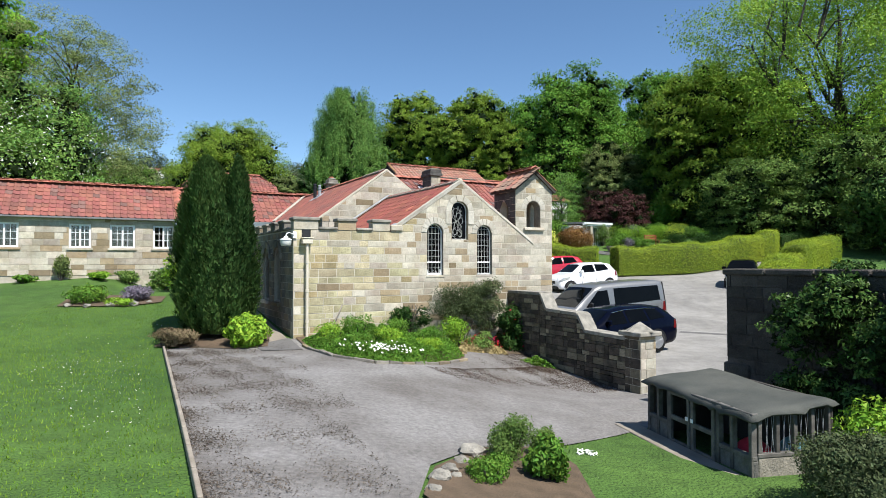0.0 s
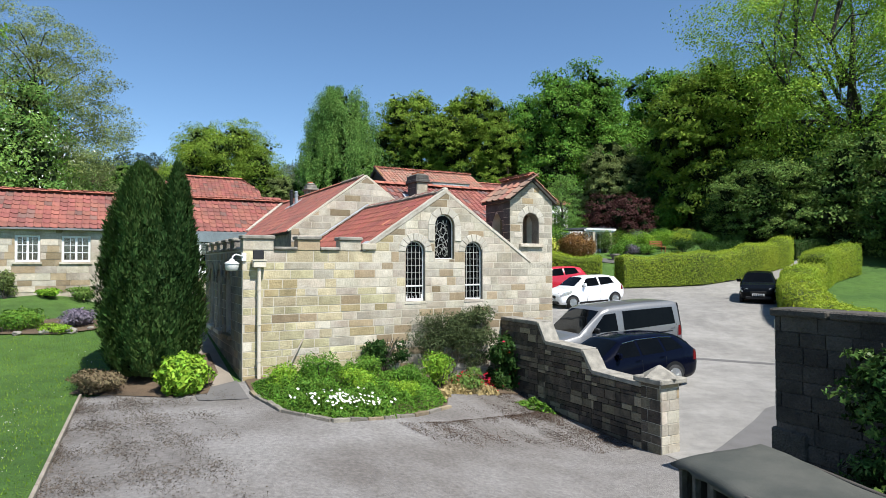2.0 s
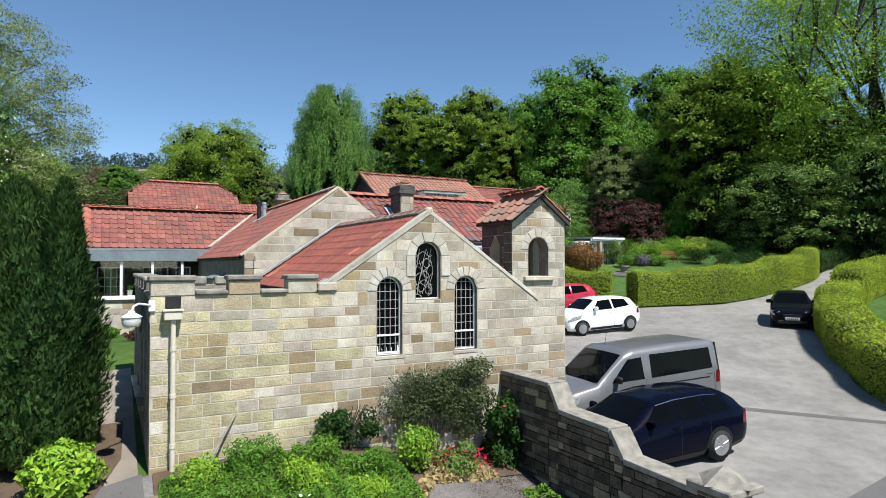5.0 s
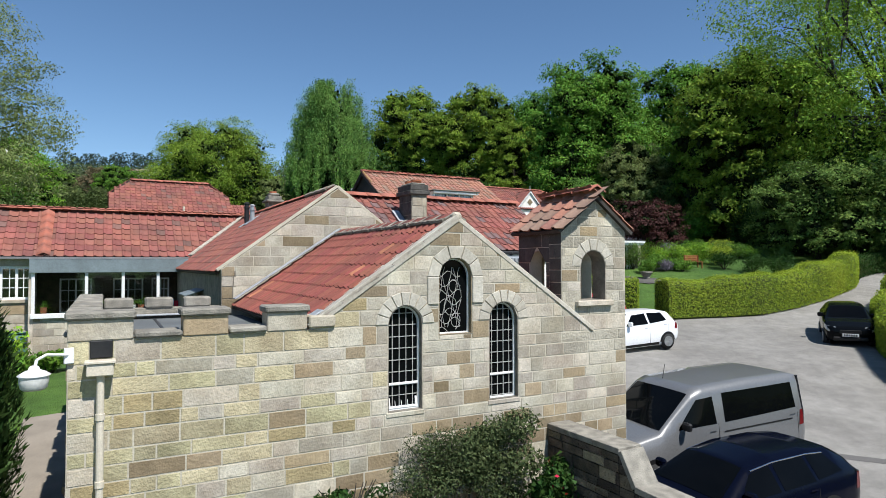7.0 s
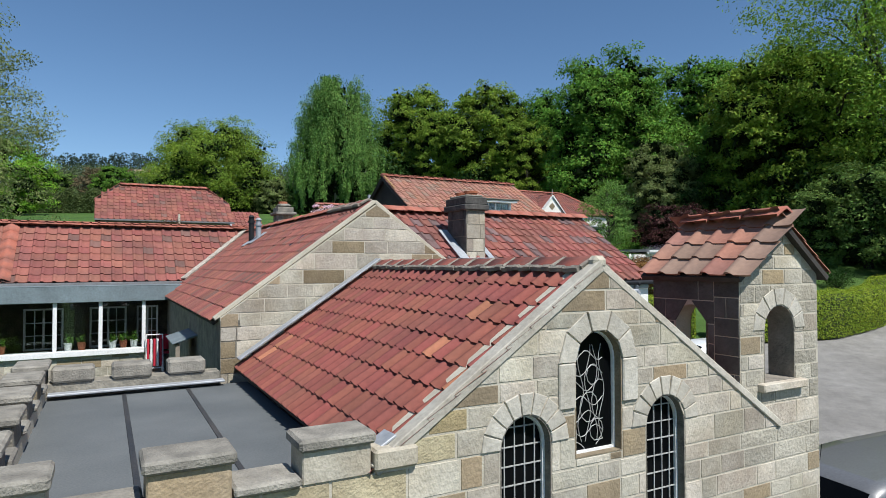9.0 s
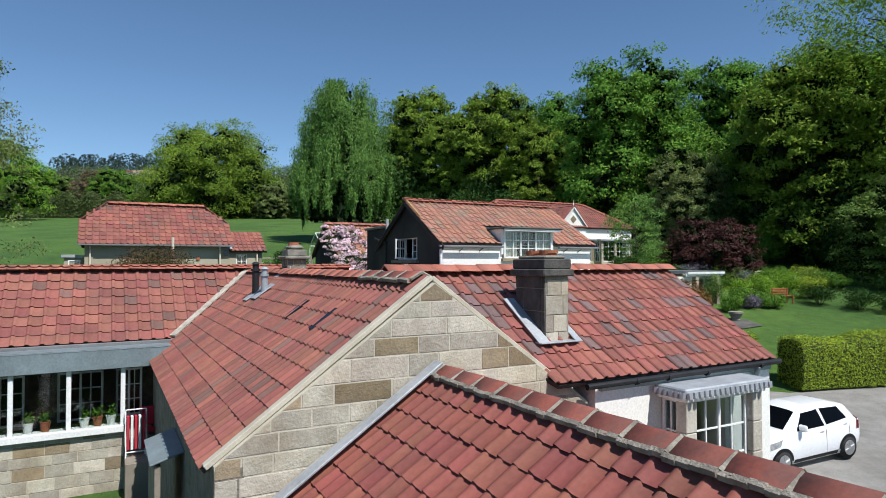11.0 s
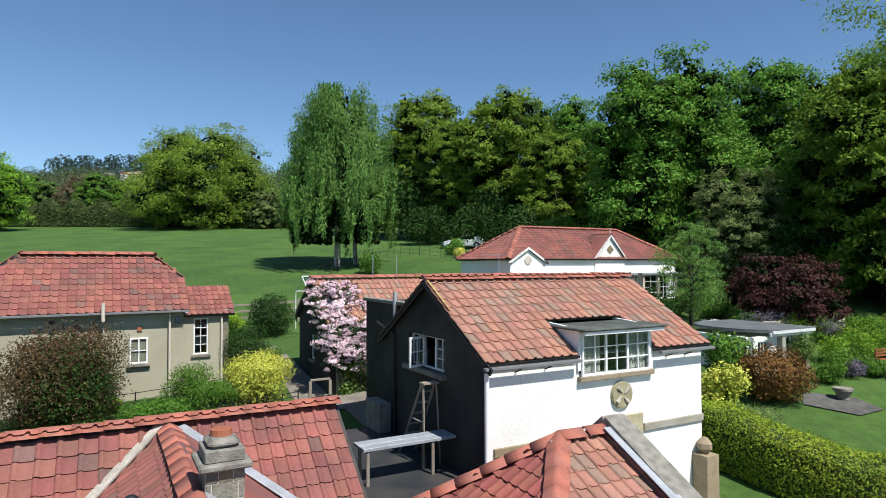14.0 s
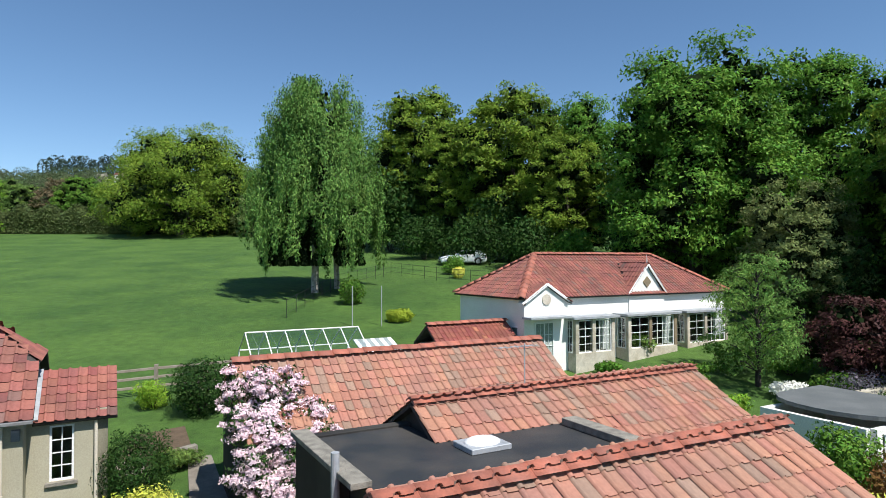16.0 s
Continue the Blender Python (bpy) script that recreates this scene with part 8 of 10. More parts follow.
box_part("side_wall", (0, 0.08, -0.2), (0.06, hD - 0.06, FT), WOOD_D, hut)
box_part("floor", (0.06, 0.08, -0.2), (HL - 0.08, hD - 0.06, -0.02), WOOD_D, hut)
box_part("floor_slab", (-0.4, -0.46, -0.4), (HL + 0.3, -0.06, 0.085), PATH, hut, "stone edge in front of the hutch")
for x in (0.0, 0.29, 0.6, 1.88, 2.18, HL - 0.07):
    box_part("post", (x, -0.025, 0.0), (x + 0.065, 0.06, FT), WOOD_W, hut, "", 0.006)
box_part("head_rail", (-0.02, -0.035, FT - 0.09), (HL + 0.02, 0.07, FT), WOOD_W, hut)
box_part("mid_rail", (0.03, -0.02, 0.30), (0.62, 0.07, 0.37), WOOD_W, hut)
box_part("mid_rail", (1.92, -0.02, 0.30), (HL, 0.07, 0.37), WOOD_W, hut)
box_part("end_rail", (HL - 0.075, 0.06, 0.34), (HL + 0.01, hD, 0.40), WOOD_W, hut)
for x0 in (0.67, 1.28):
    bm = bmesh.new()
    for lo, hi in (((x0 + 0.01, -0.05, 0.03), (x0 + 0.08, 0, 0.90)), ((x0 + 0.52, -0.05, 0.03), (x0 + 0.59, 0, 0.90)), ((x0 + 0.08, -0.05, 0.03), (x0 + 0.52, 0, 0.11)), ((x0 + 0.08, -0.05, 0.83), (x0 + 0.52, 0, 0.90)), ((x0 + 0.08, -0.05, 0.43), (x0 + 0.52, 0, 0.5))):
        add_box(bm, lo, hi, 0.005)
    dr_ = part("door", bm, WOOD_W, hut)
    box_part("latch", (x0 + (0.5 if x0 < 1 else 0.03), -0.066, 0.5), (x0 + (0.57 if x0 < 1 else 0.09), -0.052, 0.56), PAINT, dr_, "pale metal latch", 0.004)
for y in (0.08, 0.36, 0.64, 0.92, hD - 0.08):
    box_part("end_post", (HL - 0.07, y, 0.34), (HL, y + 0.06, FT + 0.075 * y), WOOD_W, hut, "", 0.006)
# wire mesh on the end
bm = bmesh.new()
for i in range(12):
    y = 0.12 + i * 0.09
    add_tube(bm, (HL - 0.03, y, 0.36), (HL - 0.03, y + 0.05, FT), 0.003, None, 3, False)
    add_tube(bm, (HL - 0.03, y + 0.05, 0.36), (HL - 0.03, y, FT), 0.003, None, 3, False)
part("wire_mesh", bm, LEAD, hut)
# felt roof with a wavy torn edge
nx_r, ny_r = 26, 12
v, f = [], []
rr = random.Random(3)
for j in range(ny_r + 1):
    for i in range(nx_r + 1):
        x = -0.08 + (HL + 0.16) * i / nx_r
        y = -0.11 + (hD + 0.16) * j / ny_r
        z = FT + 0.02 + (RT - FT) * y / hD + 0.02 * math.sin(2.2 * x + 1.1 * y) + 0.012 * math.sin(5 * y + 3 * x)
        if i in (0, nx_r) or j in (0, ny_r):
            z -= 0.04 + rr.uniform(0, 0.07)
            x += rr.uniform(-0.03, 0.03)
        v.append((x, y, z))
for j in range(ny_r):
    for i in range(nx_r):
        k = j * (nx_r + 1) + i
        f.append((k, k + 1, k + nx_r + 2, k + nx_r + 1))
ob = link_mesh("roof_felt", v, f, mat("green_grey_felt", (0.055, 0.06, 0.053), (0.088, 0.09, 0.078), 0.9, 1.6, 60, 0.9, 0.5), hut, "faded grey-green roofing felt", True)
so = ob.modifiers.new("thickness", "SOLIDIFY")
so.thickness = 0.03
for nm, (x, y), mt, lb in (("red_sack", (HL - 0.5, 0.4), CLOTH_R, "bright red plastic sack inside the hutch"), ("blue_tub", (HL - 0.45, 1.1), mat("blue_plastic", (0.15, 0.35, 0.42), (0.1, 0.28, 0.35), 0.5, 3, 20, 0.5, 0.1), "pale blue plastic tub inside the hutch")):
    bm = bmesh.new()
    bmesh.ops.create_icosphere(bm, subdivisions=3, radius=0.24, matrix=Matrix.Diagonal((1, 1, 1.05, 1)))
    for vv in bm.verts:
        vv.co *= 1 + 0.12 * noise.noise(vv.co * 6)
    ob = part(nm, bm, mt, None, "", True)
    ob.matrix_basis = HM @ pose(x, y, 0.22)
    tagged(ob, lb, "sack" if "sack" in nm else "tub")

# ---- rock island and small lawn ----
isl = [(-0.2, 6.3), (-0.1, 7.2), (0.5, 8.3), (1.5, 8.95), (1.75, 8.2), (1.7, 6.6), (1.3, 5.2), (0.6, 5.1)]
sheet("rock_bed", isl, SOIL, "brown soil of the rock bed in the drive", "flower bed", 0.04, 0.4)


def rock(x, y, s, seed, label="pale lichened boulder edging the bed", up=0.35):
    bm = bmesh.new()
    bmesh.ops.create_icosphere(bm, subdivisions=3, radius=s)
    r = random.Random(seed)
    o = Vector((r.uniform(0, 50), r.uniform(0, 50), 0))
    for vv in bm.verts:
        d = vv.co.normalized()
        vv.co = d * s * (1 + 0.38 * noise.noise(d * 1.4 + o) + 0.12 * noise.noise(d * 4 + o))
        vv.co.z *= 0.65
    ob = part("boulder", bm, COPING, None)
    ob.matrix_basis = pose(x, y, gz(x, y) + s * up, 0, 0, r.uniform(0, 360))
    tagged(ob, label, "rock", "stones of the rock bed")


for i, (x, y, s) in enumerate(((0.36, 7.95, 0.16), (0.08, 7.2, 0.10), (-0.03, 6.88, 0.12), (-0.1, 6.5, 0.08), (0.22, 7.55, 0.10), (0.75, 8.35, 0.08), (0.14, 7.02, 0.07))):
    rock(x, y, s, 70 + i)
rock(2.35, 6.45, 0.3, 80, "pale boulder on the small lawn", 0.1)
for nm, x, y, w, h, mt, lb, n, lf in (("grey_sage", 0.85, 8.0, 0.62, 0.62, LEAF_OLIVE, "loose olive-green sage with upright stems", 9000, 0.026), ("laurel", 1.25, 7.45, 0.55, 0.55, LEAF_GREEN, "small glossy laurel in the rock bed", 2600, 0.06),
                                      ("fern", 0.55, 7.1, 0.6, 0.3, LEAF_GREEN, "low green fern by the boulders", 6000, 0.03), ("sage", 1.35, 8.35, 0.45, 0.45, LEAF_OLIVE, "thin grey-green shrub in the rock bed", 3500, 0.028)):
    bush(nm, x, y, w, h, mt, lb, n, lf, 90 + len(nm), lobes_n=14)
drift("daisies", [(1.9, 8.85), (1.95, 9.1), (2.25, 9.2), (2.2, 8.95)], 0.12, 60, 0.05, PETAL_WHITE, "tiny white daisies in the grass", 66, "flowers")
bush("juniper", 4.75, 7.1, 1.5, 1.0, leaf_mat("juniper_leaf", (0.10, 0.125, 0.055), (0.05, 0.07, 0.03), rand=0.8), "dark olive-green juniper beside the hutch", 34000, 0.034, 14, lobes_n=26)
bush("euphorbia", 6.0, 8.2, 1.6, 1.1, LEAF_LIME, "fresh lime-green shrub behind the hutch", 6000, 0.06, 15, lobes_n=14)
# ivy over the gate wall
ivy = thing("ivy", local(6.6, -9.9, 0), "great mound of glossy ivy over the gate wall", "ivy")
r_ = random.Random(8)
lobes = []
for i in range(95):
    b = r_.uniform(-3.8, 0.42)
    edge = max(0.0, b - 0.2) * 0.6
    lobes.append((r_.uniform(-0.9, 0.7) * min(1, 1.6 - b), b, r_.uniform(-0.9, 1.85 - 0.3 * edge), 0.42, 0.42, 0.4))
# dark blades fill the ivy's gaps with painted shade
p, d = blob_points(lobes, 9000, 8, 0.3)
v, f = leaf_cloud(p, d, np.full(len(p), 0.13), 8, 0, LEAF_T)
mesh_fast("inner_leaves", v, f, CROWN_SHADE, ivy)
p, d = blob_points(lobes, 40000, 9, 0.72, 12)
v, f = leaf_cloud(p, d, 0.085 * (0.6 + 0.8 * np.random.RandomState(8).rand(len(p))), 8, 0.6, LEAF_T)
mesh_fast("foliage", v, f, LEAF_DARK, ivy)
# brighter leaves set outward paint the sunlit tips of the ivy
p, d = blob_points([(a - 0.06, b, c + 0.05, e, g, h) for a, b, c, e, g, h in lobes], 38000, 18, 0.97, 9)
v, f = leaf_cloud(p, d, 0.068 * (0.6 + 0.8 * np.random.RandomState(9).rand(len(p))), 19, 0.6, LEAF_T)
mesh_fast("young_foliage", v, f, leaf_mat("ivy_leaf", (0.11, 0.19, 0.045), (0.05, 0.095, 0.022), rand=0.7, rough=0.35), ivy)
bm = bmesh.new()
for i in range(12):
    b = -3.4 + i * 0.33
    add_tube(bm, (-0.05, b, -0.9), (-0.1, b + 0.3, 1.6), 0.03, 0.015, 5)
part("woody_stem", bm, BARK, ivy)

# ---- plants west of the chapel ----
cyp = thing("cypress", pose(-5.98, 16.45, gz(-5.98, 16.45)), "dense dark green columnar cypress beside the path", "conifer")
bm = bmesh.new()
add_tube(bm, (0, 0, -0.1), (0, 0, 3.6), 0.14, 0.03, 8)
part("trunk", bm, BARK, cyp)
r_ = np.random.RandomState(21)
n = 70000
hh = r_.rand(n) ** 0.95 * 4.6
prof = np.interp(hh / 4.6, (0, 0.06, 0.22, 0.5, 0.7, 0.85, 0.95, 1.0), (0.75, 1.0, 1.16, 1.14, 0.92, 0.60, 0.30, 0.05))
an = r_.rand(n) * 6.2832
flame = 0.98 + 0.11 * np.sin(an * 9 + 3.1 * np.sin(1.7 * hh)) + 0.07 * np.sin(an * 23 - 5 * hh) * np.sin(7 * hh + 5 * an)
rad = 0.88 * prof * flame * (0.74 + 0.28 * r_.rand(n) ** 0.5)
p = np.column_stack([rad * np.cos(an) - 0.32 * (hh / 4.6) ** 2.5, rad * np.sin(an), hh + 0.1])
second = r_.rand(n) < 0.11
hs2 = hh[second] / 4.6
r2 = 0.36 * np.interp(hs2, (0, 0.4, 0.8, 1), (1.0, 0.9, 0.55, 0.05)) * flame[second]
p[second] = np.column_stack([0.62 + r2 * np.cos(an[second]), -0.25 + r2 * np.sin(an[second]), 2.3 + hs2 * 2.36])
d = np.column_stack([np.cos(an), np.sin(an), np.full(n, 0.35)])
# solid dark body inside the cypress, in place of shade between the sprays
kx = 20
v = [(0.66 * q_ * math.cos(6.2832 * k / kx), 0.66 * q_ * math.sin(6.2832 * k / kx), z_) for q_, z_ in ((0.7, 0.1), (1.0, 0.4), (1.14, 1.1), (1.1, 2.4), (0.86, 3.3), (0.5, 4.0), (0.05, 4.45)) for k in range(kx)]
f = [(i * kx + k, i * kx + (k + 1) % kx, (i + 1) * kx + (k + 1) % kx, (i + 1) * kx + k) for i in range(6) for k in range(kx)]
link_mesh("inner_crown", v, f, CROWN_SHADE, cyp)
# upright sprays: long blades pointing up
dd = np.column_stack([0.45 * np.cos(an), 0.45 * np.sin(an), np.ones(n)]) + 0.3 * r_.normal(size=(n, 3))
dd /= np.linalg.norm(dd, axis=1, keepdims=True)
ss = np.cross(dd, d)
ss /= np.linalg.norm(ss, axis=1, keepdims=True)
sz = 0.06 + 0.08 * r_.rand(n)
quad = np.stack([p - sz[:, None] * 0.26 * ss, p + sz[:, None] * 0.26 * ss, p + sz[:, None] * dd], 1)
mesh_fast("foliage", quad.reshape(-1, 3), np.arange(n * 3).reshape(n, 3), LEAF_CYP, cyp)
bush("lime_bush", -4.85, 15.38, 1.0, 0.78, LEAF_LIME, "bright lime-green rounded bush by the path", 3200, 0.095, 3)
bush("heather", -6.65, 15.5, 1.7, 0.45, LEAF_HEATH, "low brown and green heather beside the cypress", 5000, 0.05, 4, lobes_n=10, squash=0.6)
bush("small_conifer", loc(-1.25, 2.6).x, loc(-1.25, 2.6).y, 0.6, 1.2, LEAF_GREEN, "small feathery conifer in the cypress shade", 1600, 0.08, 6)
sheet("heather_bed", [(-7.1, 15.2), (-5.0, 15.0), (-4.3, 15.2), (-4.6, 16.6), (-5.4, 18.2), (-7.0, 17.4)], SOIL, "mulched soil under the cypress", "flower bed", 0.04, 0.4)
sheet("lavender_bed", [(-12.6, 20.2), (-10.4, 20.2), (-9.5, 20.9), (-9.8, 21.9), (-11.8, 22.2), (-13.0, 21.4)], SOIL, "soil island bed in the lawn", "flower bed", 0.04, 0.4)
bush("lavender", -10.6, 21.3, 1.3, 0.62, PETAL_PURPLE, "grey-purple lavender clump in the lawn bed", 2200, 0.07, 7, lobes_n=10)
bush("green_mound", -12.0, 20.9, 1.3, 0.6, LEAF_GREEN, "rounded green mound in the lawn bed", 2200, 0.07, 8)
bush("alpine_mound", -10.7, 20.5, 1.3, 0.25, LEAF_LIME, "low yellow-green alpine cushion", 900, 0.06, 9, squash=0.5)
bush("alpine_cushion", -9.3, 21.9, 0.4, 0.2, LEAF_GREEN, "small green cushion in the lawn", 400, 0.05, 10)
for i, (x, y, s) in enumerate(((-10.9, 20.3, 0.14), (-10.2, 20.45, 0.16), (-11.6, 20.2, 0.12), (-9.9, 20.9, 0.1), (-12.3, 20.3, 0.12))):
    rock(x, y, s, 100 + i, "small pale stone in the lawn bed")
for i, (a, h, w, mt) in enumerate(((-5.9, 1.1, 0.8, LEAF_GREY), (-3.4, 0.6, 1.5, LEAF_OLIVE), (-7.2, 0.35, 1.6, LEAF_GREEN), (-4.6, 0.3, 1.4, LEAF_LIME), (-9.0, 0.5, 1.6, LEAF_GREEN), (-2.0, 0.3, 1.2, LEAF_GREEN))):
    p = loc(a, 14.3)
    bush("border_shrub", p.x, p.y, w, h, mt, "small border shrub under the long wing's windows", 1300, 0.08, 30 + i, lobes_n=8, squash=0.6, group="border shrubs")
# court plants and water butt
wbutt = thing("water_butt", local(-1.9, 13.6, gz(*loc(-1.9, 13.6)[:2])), "green plastic water butt by the veranda", "water butt")
bm = bmesh.new()
for za, ra, zb, rb in ((0, 0.24, 0.45, 0.30), (0.45, 0.30, 0.85, 0.27), (0.85, 0.29, 0.9, 0.29)):
    add_tube(bm, (0, 0, za), (0, 0, zb), ra, rb, 20)
part("barrel", bm, mat("green_plastic", (0.05, 0.13, 0.12), (0.04, 0.1, 0.09), 0.5, 3, 20, 0.5, 0.05), wbutt, "", True)
bm = bmesh.new()
add_tube(bm, (0, 0, 0.9), (0, 0, 0.93), 0.29, 0.24, 20)
part("lid", bm, GUTTER, wbutt)
for i, (a, b, w, h, mt) in enumerate(((-1.9, 9.5, 1.3, 1.5, LEAF_LIME), (-2.1, 11.6, 1.4, 0.9, LEAF_OLIVE), (-0.9, 11.2, 1.2, 0.6, LEAF_GREEN), (0.6, 11.8, 1.2, 0.5, LEAF_RED), (-1.6, 8.2, 1.2, 1.0, LEAF_GREEN), (-0.6, 13.1, 0.9, 0.4, LEAF_GREEN))):
    p = loc(a, b)
    bush("court_shrub", p.x, p.y, w, h, mt, "mixed shrub in the court behind the chapel", 1800, 0.09, 50 + i, lobes_n=9, group="court shrubs")

# near lawn tufts
r_ = np.random.RandomState(77)
n = 40000
px, py = -13 + 11.5 * r_.rand(n), 4 + 17 * r_.rand(n)
lim = np.interp(py, (5.4, 8.3, 11.6, 15.0, 22), (-2.2, -3.6, -5.2, -6.9, -7.4))
keep = px < lim
px, py = px[keep], py[keep]
n = len(px)
h_ = 0.02 + 0.03 * r_.rand(n)
an = r_.rand(n) * 6.28
b0 = np.column_stack([px, py, ground_z(px, py)])
sx = np.column_stack([np.cos(an), np.sin(an), np.zeros(n)]) * 0.008
tip = b0 + np.column_stack([r_.normal(size=n) * 0.012, r_.normal(size=n) * 0.012, h_])
ob = mesh_fast("lawn_grass", np.stack([b0 - sx, b0 + sx, tip], 1).reshape(-1, 3), np.arange(n * 3).reshape(n, 3), leaf_mat("grass_blade", (0.175, 0.275, 0.034), (0.115, 0.205, 0.026), hue=0.03))
tagged(ob, "short mown grass blades of the lawn", "grass", kind="stuff")
drift("lawn_daisies", [(-5.6, 11.5), (-7.2, 14.6), (-8.6, 13.5), (-5.2, 8.5), (-3.0, 6.5)], 0.03, 190, 0.022, PETAL_WHITE, "tiny white daisies in the lawn", 67, "flowers")
drift("lawn_daisies", [(-12.5, 9.5), (-12.5, 19.0), (-8.0, 18.5), (-6.2, 12.5), (-5.0, 9.0)], 0.03, 160, 0.022, PETAL_WHITE, "tiny white daisies in the lawn", 68, "flowers")


# ---- hedges ----
def hedge(name, path, width, height, label, seed, dens=520, leaf=0.062, material=None, dips=0.06):
    """A clipped hedge along a line of world points: a solid dark core for the shade inside and a skin of small leaves.
    """
    t = thing(name, pose(0, 0, 0), label, "hedge")
    P = [Vector((x, y, 0)) for x, y in path]
    ln = [0.0]
    for p, q in zip(P, P[1:]):
        ln.append(ln[-1] + (q - p).length)
    N = int(ln[-1] / 0.4) + 1
    rings = []
    for i in range(N + 1):
        s = ln[-1] * i / N
        x = np.interp(s, ln, [p.x for p in P])
        y = np.interp(s, ln, [p.y for p in P])
        x2 = np.interp(min(s + 0.3, ln[-1]), ln, [p.x for p in P])
        y2 = np.interp(min(s + 0.3, ln[-1]), ln, [p.y for p in P])
        x1 = np.interp(max(s - 0.3, 0), ln, [p.x for p in P])
        y1 = np.interp(max(s - 0.3, 0), ln, [p.y for p in P])
        tx, ty = x2 - x1, y2 - y1
        m_ = math.hypot(tx, ty) or 1
        hh_ = height * (1 + dips * math.sin(s * 1.1 + seed) + 0.03 * math.sin(s * 2.7))
        ww_ = width * (1 + 0.05 * math.sin(s * 1.7 + seed))
        rings.append((x, y, -ty / m_, tx / m_, gz(x, y), hh_, ww_))
    shape = [(-0.46, 0.0), (-0.5, 0.5), (-0.47, 0.85), (-0.34, 0.98), (0, 1.02), (0.34, 0.98), (0.47, 0.85), (0.5, 0.5), (0.46, 0.0)]
    v, f = [], []
    k = len(shape)
    for x, y, nx__, ny__, z, hh_, ww_ in rings:
        for a, c in shape:
            v.append((x + nx__ * a * ww_ * 0.93, y + ny__ * a * ww_ * 0.93, z + c * hh_ * 0.965))
    for i in range(len(rings) - 1):
        for j in range(k - 1):
            f.append((i * k + j, i * k + j + 1, (i + 1) * k + j + 1, (i + 1) * k + j))
    f += [tuple(range(k)), tuple((len(rings) - 1) * k + j for j in range(k))]
    # the body's dark colour gives the shade seen between the leaves
    link_mesh("shade_core", v, f, mat("hedge_core", (0.05, 0.07, 0.012), (0.03, 0.045, 0.01), 0.9, 3, 20, 0.8, 0.5), t)
    r = np.random.RandomState(seed)
    area = ln[-1] * (2 * height + width) + 2 * width * height
    n = int(area * dens)
    s = r.rand(n) * N
    i0 = np.minimum(s.astype(int), N - 1)
    fr = s - i0
    R = np.array(rings)
    C = R[i0] * (1 - fr[:, None]) + R[i0 + 1] * fr[:, None]
    u = r.rand(n) * (k - 1)
    j0 = np.minimum(u.astype(int), k - 2)
    fu = u - j0
    per = np.array(shape)
    seglen = np.hypot(*(np.diff(per, axis=0) * (width, height)).T)
    j0 = r.choice(k - 1, size=n, p=seglen / seglen.sum())
    sh = per[j0] * (1 - fu[:, None]) + per[j0 + 1] * fu[:, None]
    nrm = np.diff(per, axis=0)[j0] * (width, height)
    nrm = np.column_stack([-nrm[:, 1], nrm[:, 0]])
    nrm /= np.linalg.norm(nrm, axis=1, keepdims=True)
    bumpy = 1 + 0.05 * r.normal(size=n) * 0.6
    p = np.column_stack([C[:, 0] + C[:, 2] * sh[:, 0] * C[:, 6] * bumpy, C[:, 1] + C[:, 3] * sh[:, 0] * C[:, 6] * bumpy, C[:, 4] + sh[:, 1] * C[:, 5] * bumpy])
    d = np.column_stack([C[:, 2] * nrm[:, 0], C[:, 3] * nrm[:, 0], nrm[:, 1]])
    # ends
    m_e = int(2 * width * height * dens)
    ei = r.randint(0, 2, m_e)
    E_ = R[np.where(ei == 0, 0, N)]
    aa = r.rand(m_e) - 0.5
    cc = r.rand(m_e)
    pe = np.column_stack([E_[:, 0] + E_[:, 2] * aa * E_[:, 6] * 0.95, E_[:, 1] + E_[:, 3] * aa * E_[:, 6] * 0.95, E_[:, 4] + cc * E_[:, 5]])
    sg = np.where(ei == 0, -1, 1)
    de = np.column_stack([E_[:, 3] * sg, -E_[:, 2] * sg, np.zeros(m_e)])
    pe += de * 0.06 * r.rand(m_e)[:, None]
    p, d = np.concatenate([p, pe]), np.concatenate([d, de])
    v, f = leaf_cloud(p, d, leaf * 1.2 * (0.6 + 0.8 * r.rand(len(p))), seed, 0, LEAF_T)
    mesh_fast("leaf_skin", v, f, material or LEAF_HEDGE, t)
    return t


hedge("clipped_hedge", [(10.6, 38.2), (12.5, 38.5), (15.2, 38.9), (18.2, 40.6), (21.3, 42.9), (23.2, 44.6), (24.2, 45.8)], 1.4, 1.75, "long clipped yellow-green hedge along the drive", 3)
hedge("clipped_hedge", [(4.6, 44.6), (5.6, 42.6), (7.0, 40.6), (8.6, 39.4), (9.7, 39.0)], 1.5, 1.6, "clipped yellow-green hedge below the garden lawn", 4)
hedge("roadside_hedge", [(13.9, 15), (13.9, 20.0), (14.2, 24.5), (15.4, 28.5), (17.2, 32.0), (19.0, 34.8), (20.8, 37.0)], 1.6, 1.55, "broad clipped hedge along the car park edge", 5)
hedge("roadside_hedge", [(21.2, 37.4), (22.6, 39.0), (24.4, 40.6), (26.2, 41.8)], 1.5, 1.9, "taller bright clipped hedge beyond the first", 6)
hedge("dark_hedge", [(25.2, 47.2), (27.5, 48.8), (30.5, 50.2)], 1.4, 1.2, "low dark hedge in the wood's shade", 8, 160, 0.12, LEAF_DARK)

# ---- garden room and its garden ----
gr = thing("garden_room", local(0.05, 0.75, -0.12), "white garden room with scalloped flat roof and glazed doors", "summerhouse")
fz = 3.2
